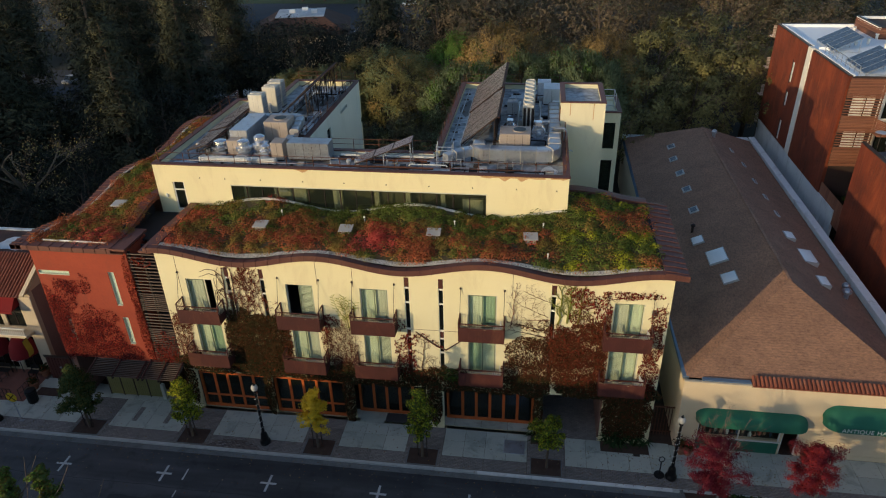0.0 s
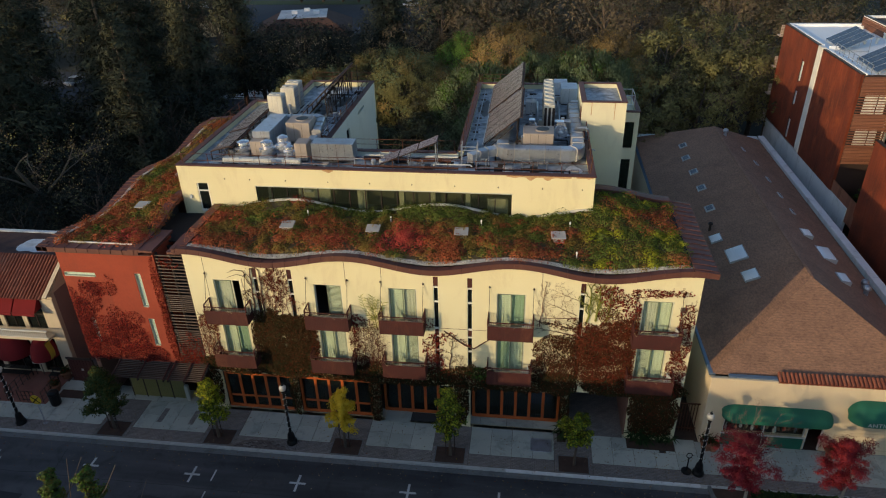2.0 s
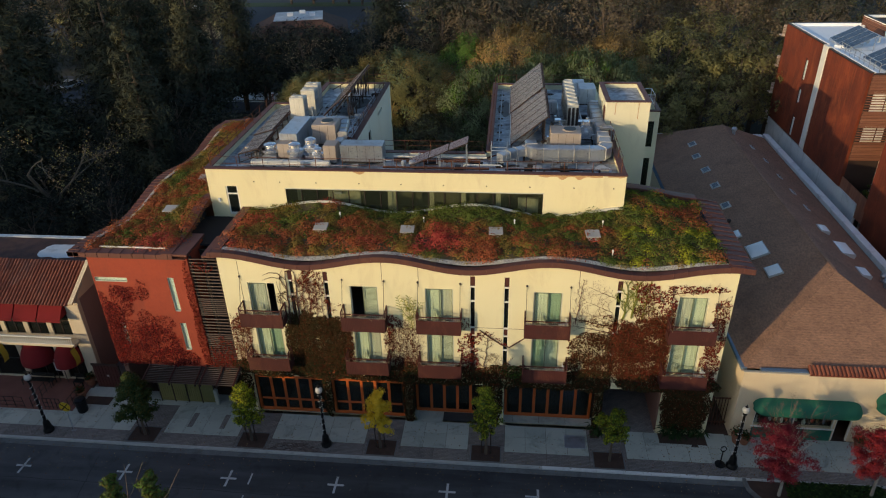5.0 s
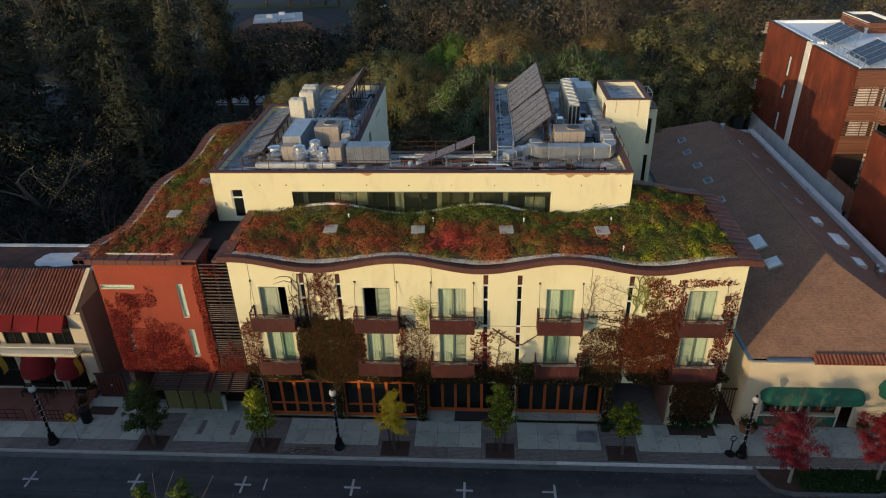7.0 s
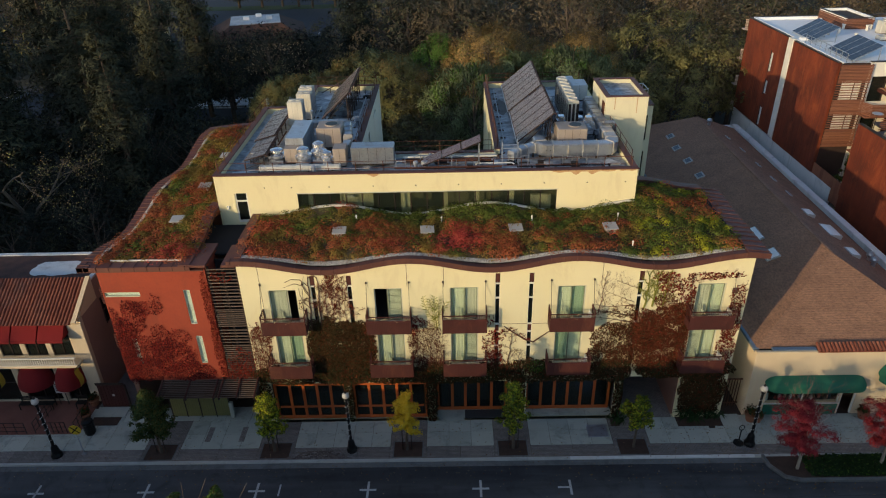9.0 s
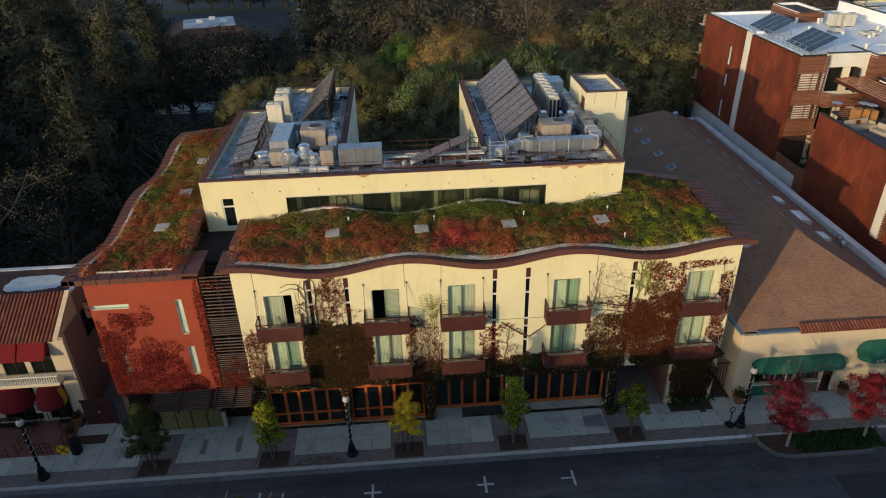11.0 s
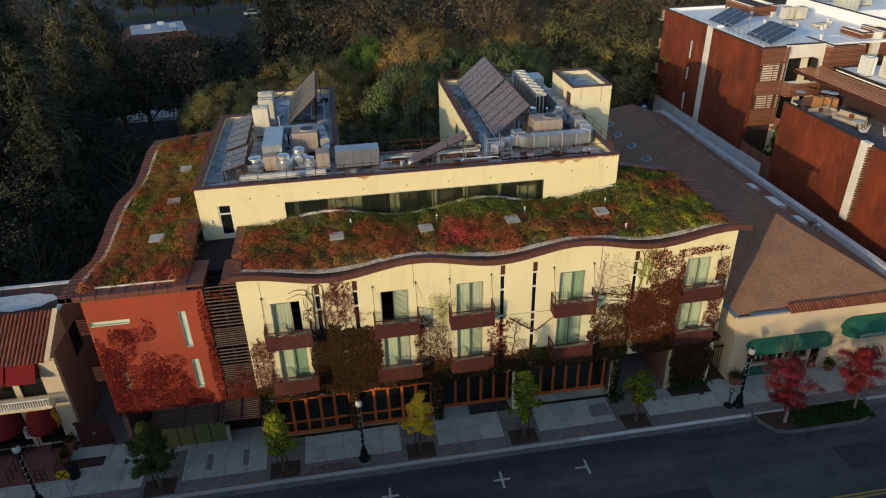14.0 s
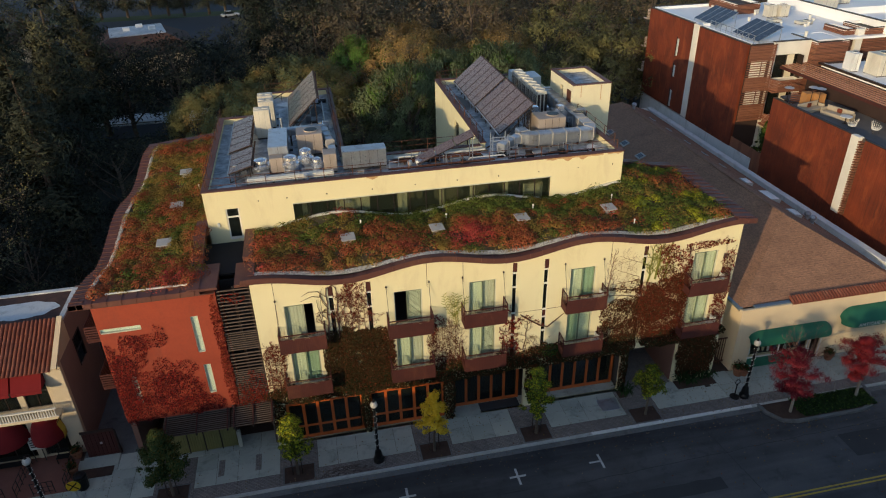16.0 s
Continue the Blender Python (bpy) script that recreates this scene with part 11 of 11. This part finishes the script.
# fallen leaves on road and pavement
r, rng = random.Random(91), np.random.default_rng(91)
cen = [(r.uniform(-44, 30), r.uniform(15, 31.8)) for _ in range(650)]
cen = np.array([(x, y, 0.012 if y > KERB_Y else -0.135) for x, y in cen] + [(r.gauss(12, 3), r.gauss(26.5, 1.2), -0.13) for _ in range(160)])
v = kite_cloud(rng, cen, np.tile((0, 0, 1.0), (len(cen), 1)), np.full(len(cen), 0.07), 1.3, 0.12)
tagged(new("fallen_leaves", leaf_mesh("fallen_leaves", v, [L_GOLD, L_DRY, L_RUST], [r.randrange(3) for _ in cen])), "dry fallen leaves scattered on road and pavement", "leaves", kind="stuff")

# fallen leaves and specks along the kerb, the beds and the parking lane
rng, r = np.random.default_rng(91), random.Random(91)
cen, mi = [], []
for k in range(1500):
    t = r.random()
    if t < 0.45:
        x, y, z = r.uniform(-40, 30), KERB_Y - abs(r.gauss(0, 0.9)) - 0.05, -0.135
    elif t < 0.75:
        x, y, z = r.choice((9.5, 13.0, 16.5, 6.0)) + r.gauss(0, 1.8), r.uniform(KERB_Y - 0.05, 31.4), 0.012
    else:
        x, y, z = r.uniform(-40, 25), r.uniform(KERB_Y + 0.2, 31.8), 0.012
    cen.append((x, y, z if y > KERB_Y else -0.135))
    mi.append(r.choice((0, 0, 1, 2)))
v = kite_cloud(rng, np.array(cen), np.tile((0.0, 0.0, 1.0), (len(cen), 1)), np.full(len(cen), 0.055), 1.3, 0.12)
tagged(new("fallen_leaves", leaf_mesh("fallen_leaves", v, [L_DRY, L_GOLD, L_RUST], mi)), "scattered dry fallen leaves on pavement and road", "leaf litter", kind="stuff")

# ---- pavement slabs ----
BRICK = Geo().cbox(-0.1, 0.1, -0.048, 0.048, -0.01, 0.018, 0.008).mesh("brick", M_LOOSEBRICK)
rb = random.Random(33)
for j in range(6):
    for i in range(17):
        x, y = -20.2 + 0.235 * i + 0.117 * (j % 2), 28.85 + 0.112 * j
        if abs(x + 18.25) < 2.1 - 0.25 * j and rb.random() > 0.12:
            piece("brick", BRICK, pose(x, y, 0.002, rb.uniform(-3, 3), rb.uniform(-3, 3), rb.uniform(-8, 8)), pave)
for n, me, m in pav:
    piece(n, me, m, pave)
